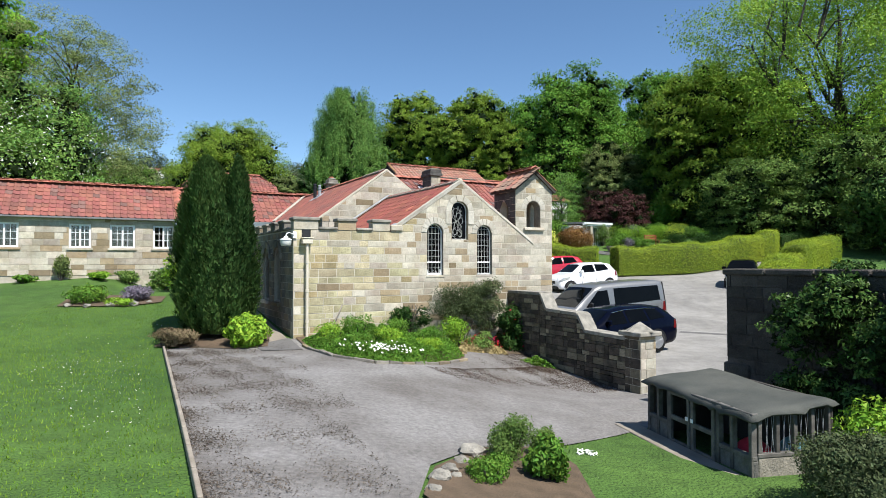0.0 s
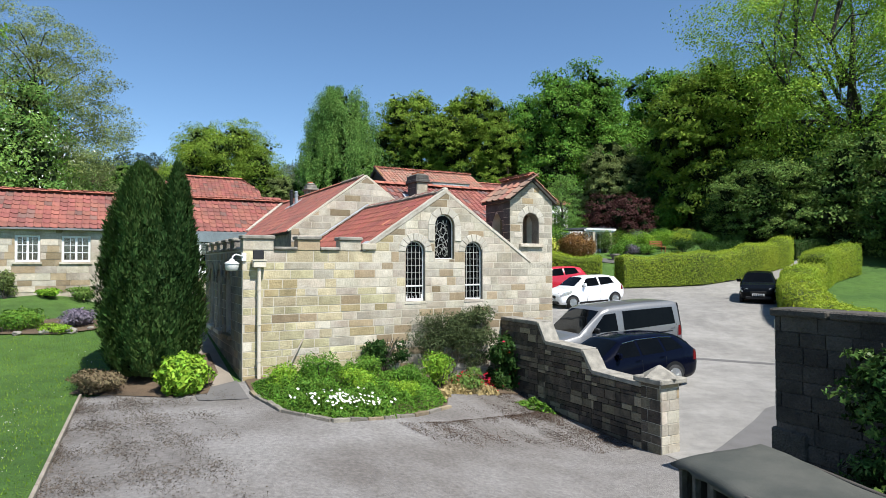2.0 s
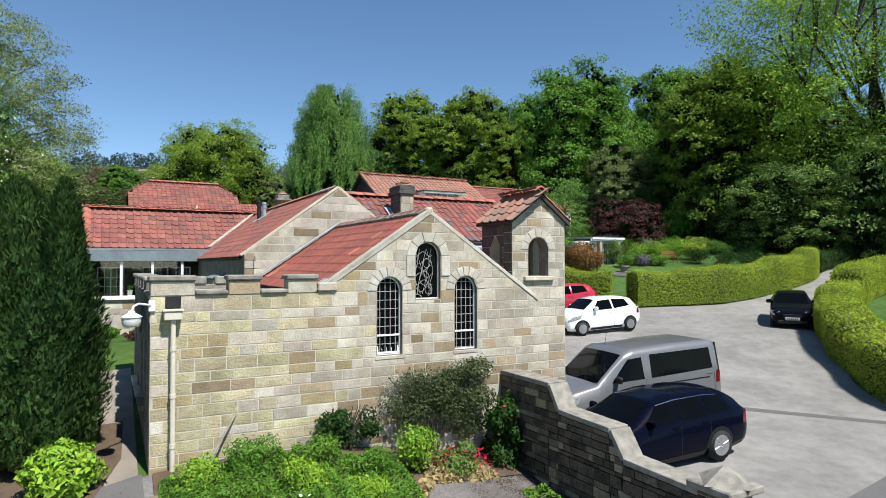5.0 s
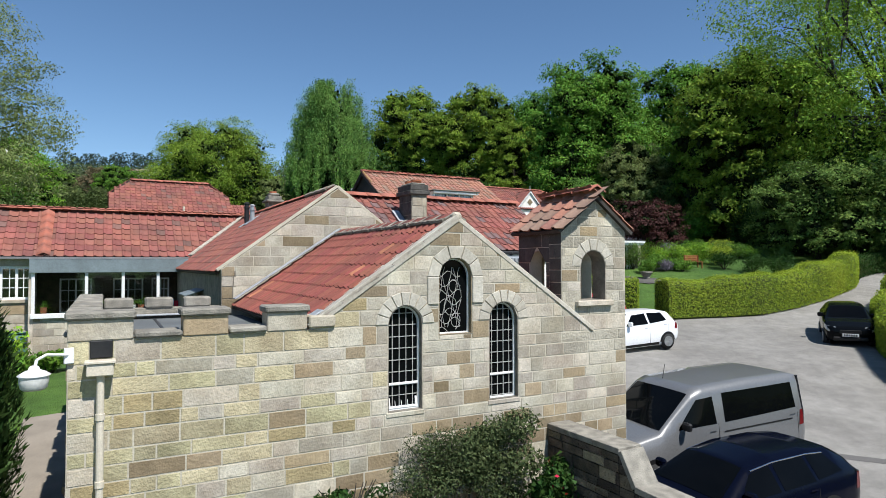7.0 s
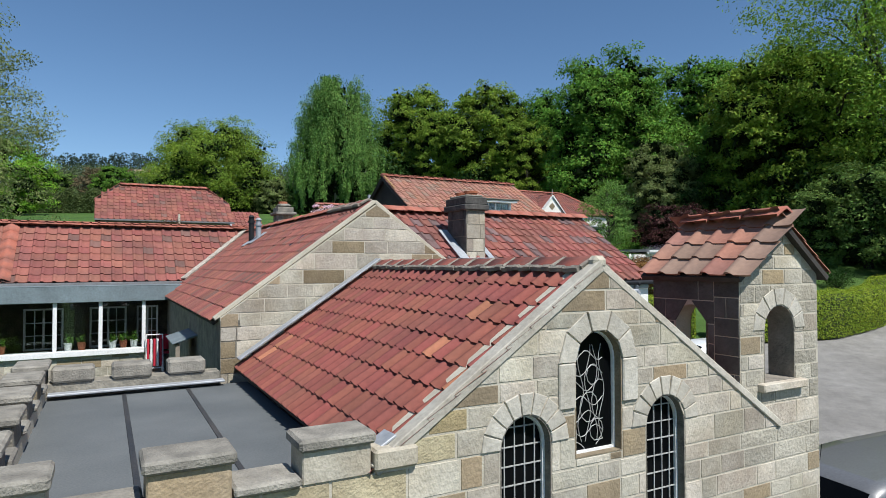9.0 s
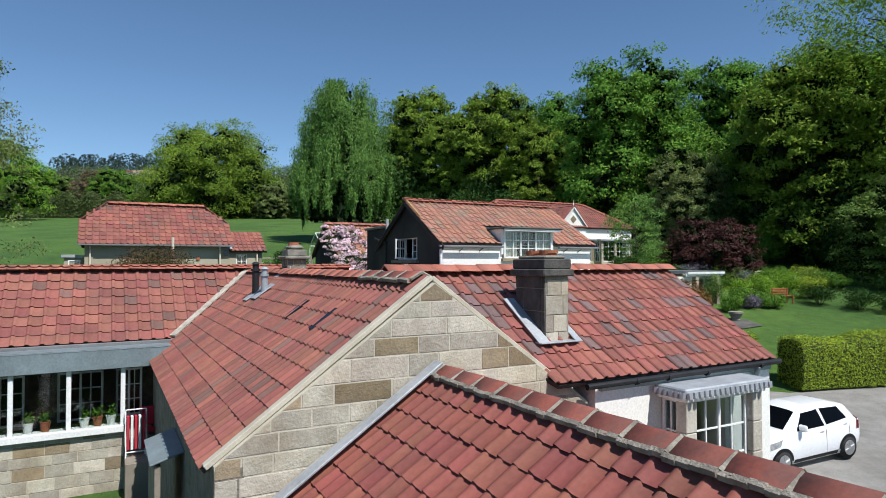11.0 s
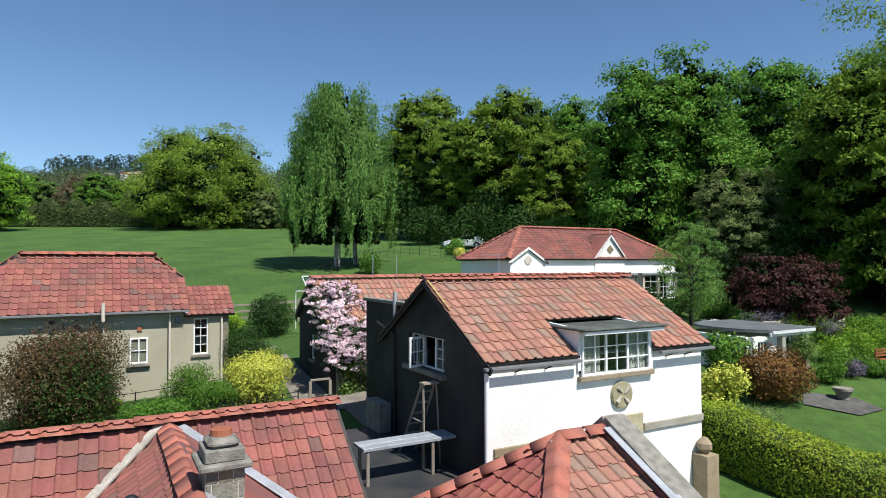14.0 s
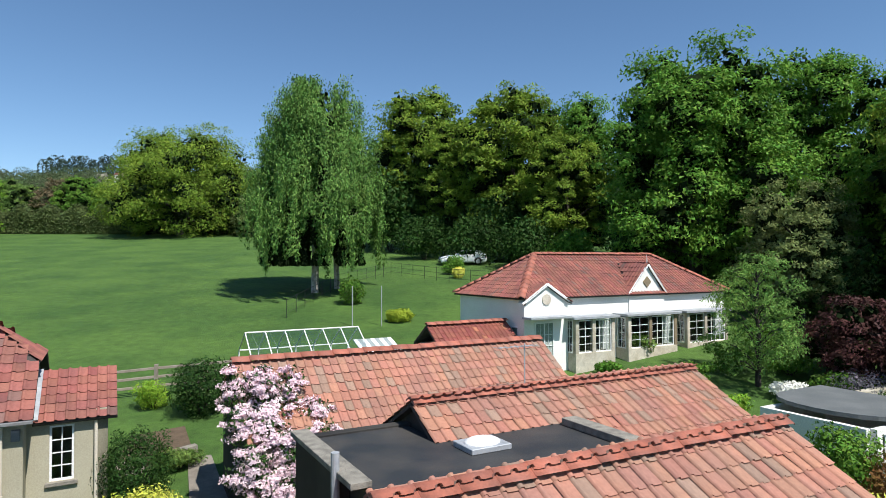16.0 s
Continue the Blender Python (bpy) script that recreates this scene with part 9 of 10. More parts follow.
plate("front_wall", rect(28.1, fz - 0.4, 31.6, 5.2), [rect(28.4, 4.2, 29.3, 5.0), rect(30.1, fz + 0.12, 31.35, 5.05)], 0.2, pose(0, 21.3, 0), WHITE, gr)
plate("east_wall", rect(0, fz - 0.4, 3.4, 5.2), [], 0.2, wall_m(31.6, 21.5, 90), WHITE, gr)
plate("west_wall", rect(0, fz - 0.4, 3.4, 5.2), [], 0.2, wall_m(27.9, 24.9, -90), WHITE, gr)
plate("back_wall", rect(28.1, fz - 0.4, 31.6, 5.2), [], 0.2, pose(0, 24.7, 0), WHITE, gr)
window(gr, pose(0, 21.3, 0), 28.4, 4.2, 0.9, 0.8, 2, 2, 2, 0.04, STONE)
window(gr, pose(0, 21.3, 0), 30.1, fz + 0.12, 0.62, 1.93, 1, 4, 3, 0.05)
window(gr, pose(0, 21.3, 0), 30.73, fz + 0.12, 0.62, 1.93, 1, 4, 3, 0.05)
box_part("pillar", (31.4, 21.05, fz - 0.3), (31.65, 21.3, 5.2), STONE, gr)
box_part("pillar", (29.7, 21.05, fz - 0.3), (29.95, 21.3, 5.2), STONE, gr)
plan_ = [(29.6, 20.98), (32.0, 20.98), (32.0, 25.2), (29.6, 25.2)] + [(29.6 + 1.5 * math.cos(t_), 23.09 + 2.11 * math.sin(t_)) for t_ in np.linspace(0.5 * math.pi + 0.15, 1.5 * math.pi - 0.15, 11)]
link_mesh("roof", [(a, b, 5.36) for a, b in plan_] + [(a, b, 5.5) for a, b in plan_], [tuple(range(15))[::-1], tuple(range(15, 30))] + [(i, (i + 1) % 15, (i + 1) % 15 + 15, i + 15) for i in range(15)], FELT, gr, "grey felt flat roof with a rounded end")
box_part("fascia", (28.9, 21.02, 5.2), (31.9, 21.12, 5.36), PAINT, gr, "", 0.01)
bm = bmesh.new()
for i in range(44):
    a = 29.0 + 2.95 * i / 43
    add_tube(bm, (a, 20.98, 5.45), (a, 20.97, 5.32), 0.05, 0.035, 6)
part("scallop_edge", bm, PAINT, gr)
box_part("step", (29.6, 20.2, fz - 0.3), (31.9, 21.05, fz + 0.06), PATH, gr, "", 0.02)
box_part("step", (29.9, 19.7, fz - 0.4), (32.3, 20.2, fz - 0.1), PATH, gr, "", 0.02)
urn = thing("stone_urn", pose(12.75, 46.9, gz(12.75, 46.9) + 0.05), "dark round planter on the terrace", "planter")
bm = bmesh.new()
add_tube(bm, (0, 0, 0), (0, 0, 0.08), 0.2, 0.18, 16)
add_tube(bm, (0, 0, 0.08), (0, 0, 0.34), 0.2, 0.34, 16)
add_tube(bm, (0, 0, 0.34), (0, 0, 0.42), 0.36, 0.36, 16)
part("bowl", bm, STONE_GREY, urn)
sheet("terrace", [(10.9, 46.4), (12.4, 45.4), (13.6, 45.9), (13.3, 47.0), (11.6, 47.6)], STONE_D, "cracked stone paving before the garden room", "paving", 0.05, 0.5)
p = loc(27.0, 20.5)
bush("rust_dome", p.x, p.y, 2.7, 1.95, LEAF_RUST, "large domed russet-brown shrub beside the garden room", 11000, 0.09, 16)
p = loc(24.2, 20.6)
bush("golden_bush", p.x, p.y, 1.9, 2.0, LEAF_YELLOW, "golden variegated shrub by the white house", 3500, 0.13, 17, lobes_n=14)
p = loc(26.4, 21.9)
bush("dark_shrub", p.x, p.y, 2.2, 2.6, LEAF_GREEN, "dark green upright shrub", 4000, 0.11, 18, lobes_n=14)
p = loc(23.6, 19.4)
bush("blue_green_shrub", p.x, p.y, 2.4, 1.0, LEAF_GREY, "low blue-green shrub at the lawn's edge", 3000, 0.08, 19, lobes_n=12)
for i in range(26):
    a = 33.4 + 8.0 * ((i * 0.618) % 1)
    b = 21.0 + 4.5 * ((i * 0.382) % 1)
    mt = (LEAF_GREEN, LEAF_LIME, LEAF_GREEN, LEAF_OLIVE, LEAF_HEDGE, LEAF_DARK, PETAL_PURPLE)[i % 7]
    p = loc(a, b)
    bush("border_perennial", p.x, p.y, 1.9 + 1.0 * ((i * 0.37) % 1), 0.7 + 1.0 * ((i * 0.53) % 1), mt, "mixed shrub in the sunny garden border", 2600, 0.08, 120 + i, lobes_n=12, group="garden border shrubs")
# the LEAF_DARK shrubs are added to darken the lawn where the wood shades it
for i, (x, y, w, h, mt, lb) in enumerate(((13.3, 48.7, 1.3, 1.0, LEAF_GREEN, "rounded green shrub at the lawn's border"), (14.0, 49.3, 1.3, 1.2, LEAF_GREEN, "rounded green shrub at the lawn's border"), (14.8, 49.4, 1.4, 0.8, PETAL_PURPLE, "grey-purple flowering clump at the lawn's border"),
                                              (15.9, 49.3, 1.4, 0.75, LEAF_GREEN, "low green mound at the lawn's border"), (15.0, 51.0, 1.8, 1.5, LEAF_LIME, "bright lime-green shrub behind the border"), (16.4, 51.6, 1.9, 1.6, LEAF_LIME, "bright lime-green shrub behind the border"),
                                              (18.0, 51.8, 2.0, 1.6, LEAF_LIME, "bright lime-green shrub behind the border"), (19.2, 51.4, 1.8, 1.4, LEAF_HEDGE, "bright lime-green shrub behind the border"), (18.9, 50.0, 1.8, 1.3, LEAF_DARK, "dark shrub added to stand for the wood's shade"),
                                              (20.3, 49.0, 2.2, 1.4, LEAF_DARK, "dark shrub added to stand for the wood's shade"), (21.7, 48.2, 2.4, 1.5, LEAF_DARK, "dark shrub added to stand for the wood's shade"), (12.9, 50.0, 1.4, 1.9, LEAF_OLIVE, "upright olive shrub beside the garden room"))):
    bush("border_shrub", x, y, w, h, mt, lb, 2600, 0.075, 160 + i, lobes_n=12, group="garden border shrubs")
gw_ = thing("garden_bench", pose(17.0, 50.3, gz(17.0, 50.3), 0, 0, 20), "orange-brown wooden garden bench in the border", "bench")
OAK_W = mat("oiled_wood", (0.30, 0.10, 0.04), (0.22, 0.075, 0.03), 0.6, 5, 40, 0.7, 0.2)
for i in range(3):
    box_part("seat_slat", (-0.6, -0.2 + i * 0.13, 0.42), (0.6, -0.1 + i * 0.13, 0.45), OAK_W, gw_)
    box_part("back_slat", (-0.6, 0.2, 0.52 + i * 0.13), (0.6, 0.23, 0.6 + i * 0.13), OAK_W, gw_)
for sx in (-0.55, 0.55):
    for sy in (-0.18, 0.2):
        box_part("leg", (sx - 0.03, sy - 0.03, 0), (sx + 0.03, sy + 0.03, 0.88 if sy > 0 else 0.43), OAK_W, gw_)
wl_ = thing("garden_wall", local(31.7, 24.6, gz(*loc(31.7, 24.6)[:2])), "low pale stone wall behind the border", "wall")
box_part("wall", (0, 0, -0.3), (8.0, 0.35, 1.3), STONE, wl_)

# ---- cottage garden ----
def fence_iron(name, pts, label, h=0.8, step=1.6, rails=3):
    t = thing(name, pose(0, 0, 0), label, "fence")
    for (x0, y0), (x1, y1) in zip(pts, pts[1:]):
        L_ = math.hypot(x1 - x0, y1 - y0)
        n = max(1, int(L_ / step))
        for i in range(n + 1):
            x, y = x0 + (x1 - x0) * i / n, y0 + (y1 - y0) * i / n
            bm = bmesh.new()
            add_tube(bm, (x, y, gz(x, y) - 0.2), (x, y, gz(x, y) + h), 0.02, None, 6)
            part("post", bm, IRON, t)
        for k in range(rails):
            z = h * (0.95 - 0.35 * k)
            bm = bmesh.new()
            add_tube(bm, (x0, y0, gz(x0, y0) + z), (x1, y1, gz(x1, y1) + z), 0.012, None, 6)
            part("rail", bm, IRON, t)
    return t


fence_iron("iron_fence", lp((-1.5, 27.2), (2.0, 27.0), (5.0, 26.8), (7.6, 26.9)), "thin black estate railing before the cottage")
fence_iron("iron_railing", lp((6.7, 25.55), (8.2, 25.5), (9.75, 25.6)), "low rusty iron railing on the terrace edge", 0.4, 0.45, 2)
fence_iron("iron_railing", lp((8.5, 24.9), (9.7, 24.7)), "low rusty iron railing by the gate", 0.35, 0.4, 2)
LEAF_SMOKE = leaf_mat("smoke_bush_leaf", (0.085, 0.075, 0.03), (0.11, 0.05, 0.03))
bush("smoke_bush", *lp((3.1, 26.4))[0], 3.6, 3.6, LEAF_SMOKE, "straggling olive-brown spreading shrub before the cottage", 26000, 0.065, 20, lobes_n=34)
bush("smoke_bush_green", *lp((3.2, 26.2))[0], 2.8, 3.2, LEAF_DARK, "dark green foliage within the purple shrub", 9000, 0.07, 21, lobes_n=24)
bush("yellow_bush", *lp((8.7, 26.4))[0], 2.1, 1.7, LEAF_YELLOW, "bright yellow variegated evergreen bush", 20000, 0.058, 22, lobes_n=26)
bush("clipped_ball", *lp((8.75, 29.3))[0], 1.7, 1.9, LEAF_DARK, "clipped dark green rounded bush", 11000, 0.055, 23)
bush("round_bush", *lp((11.0, 35.0))[0], 2.0, 1.9, LEAF_DARK, "rounded dark green shrub by the fence", 5000, 0.09, 24)
for i, (a, b, w, h, mt) in enumerate(((6.6, 27.4, 1.8, 1.5, LEAF_GREEN), (5.4, 26.2, 2.2, 0.7, LEAF_BED), (7.3, 26.2, 1.8, 1.1, LEAF_GREEN), (3.9, 25.0, 2.6, 0.7, LEAF_BED), (1.0, 24.4, 3.0, 0.6, LEAF_BED), (6.2, 24.8, 2.4, 0.6, LEAF_BED), (-1.2, 24.5, 3.0, 0.8, LEAF_BED),
                                      (-0.6, 27.6, 1.6, 0.9, LEAF_GREEN), (4.4, 27.6, 0.6, 0.5, LEAF_LIME), (7.8, 25.0, 2.0, 0.5, LEAF_BED), (9.6, 36.4, 1.4, 1.2, LEAF_LIME), (9.9, 31.0, 1.3, 0.6, LEAF_OLIVE), (8.0, 30.0, 0.7, 1.2, LEAF_GREEN), (-3.5, 26.0, 2.6, 1.1, LEAF_GREEN))):
    p = lp((a, b))[0]
    bush("cottage_shrub", p[0], p[1], w, h, mt, "mixed green shrub in the cottage garden", 5200, 0.055, 160 + i, lobes_n=14, group="cottage garden shrubs")
YARD = mat("brown_grey_concrete", (0.225, 0.20, 0.165), (0.15, 0.13, 0.105), 0.92, 1.2, 50, 0.85, 0.5, mid=6, midamp=0.4)
sheet("yard", lp((10.9, 22.7), (19.0, 22.7), (19.0, 25.7), (10.9, 25.7)), YARD, "brown-grey concrete yard behind the house", "yard", 0.03, 0.8)
tw = thing("terrace_wall", local(0, 0), "low pale stone retaining wall at the lawn's edge", "wall")
for (a_, b_), (c_, d_) in (((6.6, 25.25), (9.65, 25.05)), ((9.65, 25.05), (9.7, 24.4)), ((8.1, 31.2), (10.5, 31.6))):
    for k in range(int(math.hypot(c_ - a_, d_ - b_) / 0.42)):
        n_ = int(math.hypot(c_ - a_, d_ - b_) / 0.42)
        p, q = [Vector((a_ + (c_ - a_) * t_, b_ + (d_ - b_) * t_, gz(*loc(a_ + (c_ - a_) * t_, b_ + (d_ - b_) * t_)[:2]) + 0.1)) for t_ in (k / n_, (k + 0.96) / n_)]
        strip("stone", [p, q], 0.26, STONE_GREY if k % 3 else STONE, tw, 0.5 if a_ > 7.5 and b_ > 30 else 0.32)
sheet("cottage_path", lp((9.85, 24.3), (10.9, 24.3), (10.84, 25.7), (10.84, 31.4), (10.2, 31.4), (9.9, 28.2), (9.7, 26.2)), YARD, "pale concrete path beside the outbuilding", "path", 0.04, 0.6)
sheet("soil_border", lp((8.2, 31.2), (10.4, 31.2), (10.4, 34.0), (8.8, 34.0)), SOIL, "bare brown soil border", "flower bed", 0.05, 0.6)
gate = thing("wooden_gate", local(0, 0, 0), "weathered open wooden gate by the path", "gate")
gb = gz(*loc(10.2, 24.6)[:2])
for a in (9.85, 10.5):
    box_part("gate_post", (a - 0.045, 24.55, gb - 0.2), (a + 0.045, 24.64, gb + 0.95), WOOD_G, gate)
box_part("rail", (9.85, 24.56, gb + 0.95), (10.5, 24.63, gb + 1.02), WOOD_G, gate)
bm = bmesh.new()
for k in range(4):
    add_tube(bm, (9.92 + 0.17 * k, 24.6, gb + 0.05), (9.92 + 0.17 * k, 24.6, gb + 0.45), 0.012, None, 6)
add_tube(bm, (9.88, 24.6, gb + 0.45), (10.47, 24.6, gb + 0.45), 0.012, None, 6)
part("iron_grille", bm, IRON, gate, "low black iron grille")
rail = thing("post_and_rail_fence", pose(0, 0, 0), "weathered timber post and rail fence by the meadow", "fence")
fp = lp((8.2, 38.0), (9.8, 37.8), (11.4, 37.5), (13.0, 37.2))
for i, (x, y) in enumerate(fp):
    box_part("post", (x - 0.06, y - 0.06, gz(x, y) - 0.2), (x + 0.06, y + 0.06, gz(x, y) + 1.15), WOOD_G, rail)
for (x0, y0), (x1, y1) in zip(fp, fp[1:]):
    for z in (0.35, 0.68, 1.0):
        strip("rail", [(x0, y0, gz(x0, y0) + z), (x1, y1, gz(x1, y1) + z)], 0.05, WOOD_G, rail, 0.1)
# clematis over the outbuilding's corner
cle = thing("clematis", local(0, 0), "mass of pale pink clematis over the outbuilding corner", "climber")
r_ = random.Random(12)
lobes = []
for i in range(64):
    a = 10.55 + 2.0 * r_.random() ** 1.1
    z = r_.uniform(4.9, 7.35) - 0.3 * (a - 10.55)
    b = 25.45 + r_.uniform(-0.15, 0.15)
    if z > 6.05:
        b = 25.6 + (z - 6.1) / 0.76
    lobes.append((a, b - 0.05, z + 0.08, 0.36, 0.28, 0.32))
for i in range(16):
    lobes.append((10.85 + 1.2 * r_.random(), 26.2 + 0.9 * r_.random(), 6.8 + 0.75 * r_.random(), 0.3, 0.3, 0.25))
p, d = blob_points(lobes, 40000, 12, 0.6, 7)
v, f = leaf_cloud(p, d, 0.068 * (0.6 + 0.8 * np.random.RandomState(3).rand(len(p))), 12, 0, LEAF_T)
mesh_fast("blossom", v, f, PETAL_PINK, cle)
p, d = blob_points(lobes, 7000, 13, 0.3)
v, f = leaf_cloud(p, d, 0.09 * (0.6 + 0.8 * np.random.RandomState(4).rand(len(p))), 13, 0, LEAF_T)
mesh_fast("leaf_skin", v, f, LEAF_DARK, cle)
low = [(11.3 + 0.9 * r_.random(), 25.6, 3.5 + 1.5 * r_.random(), 0.22, 0.12, 0.3) for _ in range(14)]
p, d = blob_points(low, 1600, 14, 0.4)
v, f = leaf_cloud(p, d, 0.10 * (0.6 + 0.8 * np.random.RandomState(5).rand(len(p))), 14)
mesh_fast("lower_foliage", v, f, LEAF_OLIVE, cle)
bm = bmesh.new()
for i in range(8):
    add_tube(bm, (11.5 + 0.08 * i, 25.7, 2.9), (10.9 + 0.2 * i, 25.55, 5.6), 0.03, 0.012, 5)
part("woody_stem", bm, BARK, cle)
window(back, wall_m(10.85, 29.38, -90), 1.5, 4.75, 0.5, 0.9, 1, 2, 1, 0.06, STONE_GREY)
# greenhouse frame
gh = thing("greenhouse", local(12.4, 33.4, 0), "white framed greenhouse with clear panes", "greenhouse")
gb = gz(*loc(13.5, 34)[:2])
GH_W, GH_L, GH_E, GH_R = 2.2, 4.2, 6.9, 7.65
for i in range(7):
    a = GH_L * i / 6
    bm = bmesh.new()
    for p, q in (((a, 0, gb), (a, 0, GH_E)), ((a, GH_W, gb), (a, GH_W, GH_E)), ((a, 0, GH_E), (a, GH_W / 2, GH_R)), ((a, GH_W, GH_E), (a, GH_W / 2, GH_R))):
        add_tube(bm, p, q, 0.022, None, 6)
    part("rib", bm, PAINT, gh)
bm = bmesh.new()
for b, z in ((0, GH_E), (GH_W, GH_E), (GH_W / 2, GH_R)):
    add_tube(bm, (0, b, z), (GH_L, b, z), 0.025, None, 6)
part("purlin", bm, PAINT, gh)
for vs in ([(0, 0, GH_E), (GH_L, 0, GH_E), (GH_L, GH_W / 2, GH_R), (0, GH_W / 2, GH_R)], [(0, 0, gb), (GH_L, 0, gb), (GH_L, 0, GH_E), (0, 0, GH_E)], [(0, GH_W, GH_E), (GH_L, GH_W, GH_E), (GH_L, GH_W / 2, GH_R), (0, GH_W / 2, GH_R)]):
    ob = link_mesh("pane", vs, [(0, 1, 2, 3)], CLEAR, gh)
    so = ob.modifiers.new("thickness", "SOLIDIFY")
    so.thickness = 0.006
    ob.visible_shadow = False
# striped lean-to roof and small pantiled shed
st_ = thing("striped_shed", local(17.6, 36.0, 0), "shed with striped pale corrugated roof", "shed")
box_part("wall", (0, 0, 4.0), (1.8, 1.6, 6.1), WOOD_G, st_)
for i in range(9):
    link_mesh("roof_sheet", [(i * 0.2, -0.1, 6.1), (i * 0.2 + 0.19, -0.1, 6.1), (i * 0.2 + 0.19, 1.7, 6.75), (i * 0.2, 1.7, 6.75), (i * 0.2, -0.1, 6.06), (i * 0.2 + 0.19, -0.1, 6.06), (i * 0.2 + 0.19, 1.7, 6.71), (i * 0.2, 1.7, 6.71)],
              [(0, 1, 2, 3), (7, 6, 5, 4), (0, 4, 5, 1), (1, 5, 6, 2), (2, 6, 7, 3), (3, 7, 4, 0)], (PAINT, GREY_PAINT)[i % 2], st_)
sh = thing("tiled_shed", local(0, 0), "small outhouse with brown pantile roof", "shed")
box_part("wall", (20.3, 34.6, 4.5), (24.0, 36.6, 6.6), CREAM_R, sh)
roof_plane(sh, [(20.1, 34.4), (24.2, 34.4), (24.2, 35.6), (20.1, 35.6)], (20.1, 34.4, 6.55), (0, 1), 0.7, TILE_D, TILE_D1)
roof_plane(sh, [(24.2, 36.8), (24.2, 35.6), (20.1, 35.6), (20.1, 36.8)], (24.2, 36.8, 6.55), (0, -1), 0.7, TILE_D, TILE_D1)
ridge_run(sh, (20.1, 35.6, 7.42), (24.2, 35.6, 7.42))
bush("golden_dome", -5.0, 65.6, 1.5, 0.7, LEAF_HEDGE, "low domed golden-green conifer in the garden", 4000, 0.08, 25)
bush("golden_pillar", -1.2, 82.0, 1.0, 0.9, LEAF_YELLOW, "small golden conifer", 2500, 0.13, 26)
bush("round_field_bush", -8.4, 70.4, 1.7, 1.7, LEAF_GREEN, "lone rounded bush in the meadow", 2000, 0.12, 27)
fence_iron("field_fence", [(-11.6, 66.5), (-11.0, 71.0), (-10.2, 76.0), (-7, 84.5), (-2.0, 79.5), (3, 77)], "thin dark iron field railing round the lawn", 1.1, 1.4, 3)
box_ = thing("washing_poles", pose(-7.5, 64.5, gz(-7.5, 64.5)), "two pale washing line posts in the grass", "pole")
for x in (0, 1.6):
    bm = bmesh.new()
    add_tube(bm, (x, 0, 0), (x, 0, 2.2), 0.03, None, 8)
    part("post", bm, LEAD, box_)

# ---- trees ----
def weeping(name, x, y, h, w, material, label, seed):
    """A weeping birch: pale trunk, arching limbs and long hanging curtains of leaves."""
    t = thing(name, pose(x, y, gz(x, y) - 0.1), label, "tree")
    r = np.random.RandomState(seed)
    bm = bmesh.new()
    PALE = mat("birch_bark", (0.45, 0.43, 0.38), (0.14, 0.13, 0.12), 0.8, 3, 20, 0.8, 0.4)
    add_tube(bm, (0, 0, 0), (0.1, 0, h * 0.5), 0.28, 0.16, 10)
    add_tube(bm, (0.1, 0, h * 0.5), (0.3, 0, h * 0.95), 0.16, 0.03, 8)
    add_tube(bm, (1.3, 1.8, 0), (1.0, 1.2, h * 0.6), 0.22, 0.1, 8)
    starts = []
    for i in range(380):
        f_ = r.rand() ** 0.75
        zt = h * (0.26 + 0.74 * f_)
        an = r.rand() * 6.283
        env = float(np.interp(f_, (0, 0.15, 0.5, 0.8, 0.93, 1), (1.0, 0.98, 0.84, 0.70, 0.52, 0.26)))
        rad = w / 2 * env * (0.2 + 0.8 * r.rand() ** 0.5)
        e = (rad * math.cos(an), rad * math.sin(an), zt)
        if i < 60:
            s = (0.1, 0, max(1.5, zt - 0.5 * rad))
            add_tube(bm, s, e, 0.05, 0.015, 4, False)
        starts.append(e)
    part("trunk", bm, PALE, t)
    n, strands = 130000, 620
    st = np.array(starts)
    own = r.randint(0, len(st), strands)
    hang = st[own] + r.normal(size=(strands, 3)) * (0.3, 0.3, 0.25)
    run = (0.16 + 0.30 * r.rand(strands)) * h * np.clip(hang[:, 2] / h * 1.25, 0.5, 1)
    idx = r.randint(0, strands, n)
    drop = r.rand(n)
    px = hang[idx, 0] + r.normal(size=n) * (0.24 - 0.16 * drop)
    py = hang[idx, 1] + r.normal(size=n) * (0.24 - 0.16 * drop)
    pz = np.maximum(hang[idx, 2] - drop * run[idx], 0.7 + 1.6 * r.rand(n))
    p = np.column_stack([px, py, pz])
    out = np.column_stack([px, py, np.zeros(n)])
    out /= np.linalg.norm(out, axis=1, keepdims=True) + 1e-6
    v, f = leaf_cloud(p, out, 0.17 * (0.6 + 0.8 * r.rand(n)), seed, 2.2, LEAF_T)
    mesh_fast("crown", v, f, material, t)
    # dark blades behind the hanging leaves paint the shade inside the birch
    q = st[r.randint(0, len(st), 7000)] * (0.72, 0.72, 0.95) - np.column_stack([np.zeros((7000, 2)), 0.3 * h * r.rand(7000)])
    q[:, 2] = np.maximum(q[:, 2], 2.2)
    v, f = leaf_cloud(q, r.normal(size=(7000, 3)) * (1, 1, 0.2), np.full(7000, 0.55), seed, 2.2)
    mesh_fast("inner_crown", v, f, CROWN_SHADE, t)
    return t


weeping("weeping_birch", -11.6, 74.5, 15.3, 10.6, LEAF_WILLOW, "tall weeping birch with drooping foliage in the meadow", 3)
beech = broadleaf("beech_tree", 16.4, 76.3, 18.6, 15, LEAF_BEECH, "tall fresh green beech at the wood's edge", 30000, 0.36, 31, 0.5, 0.08, 60, group="woodland edge")
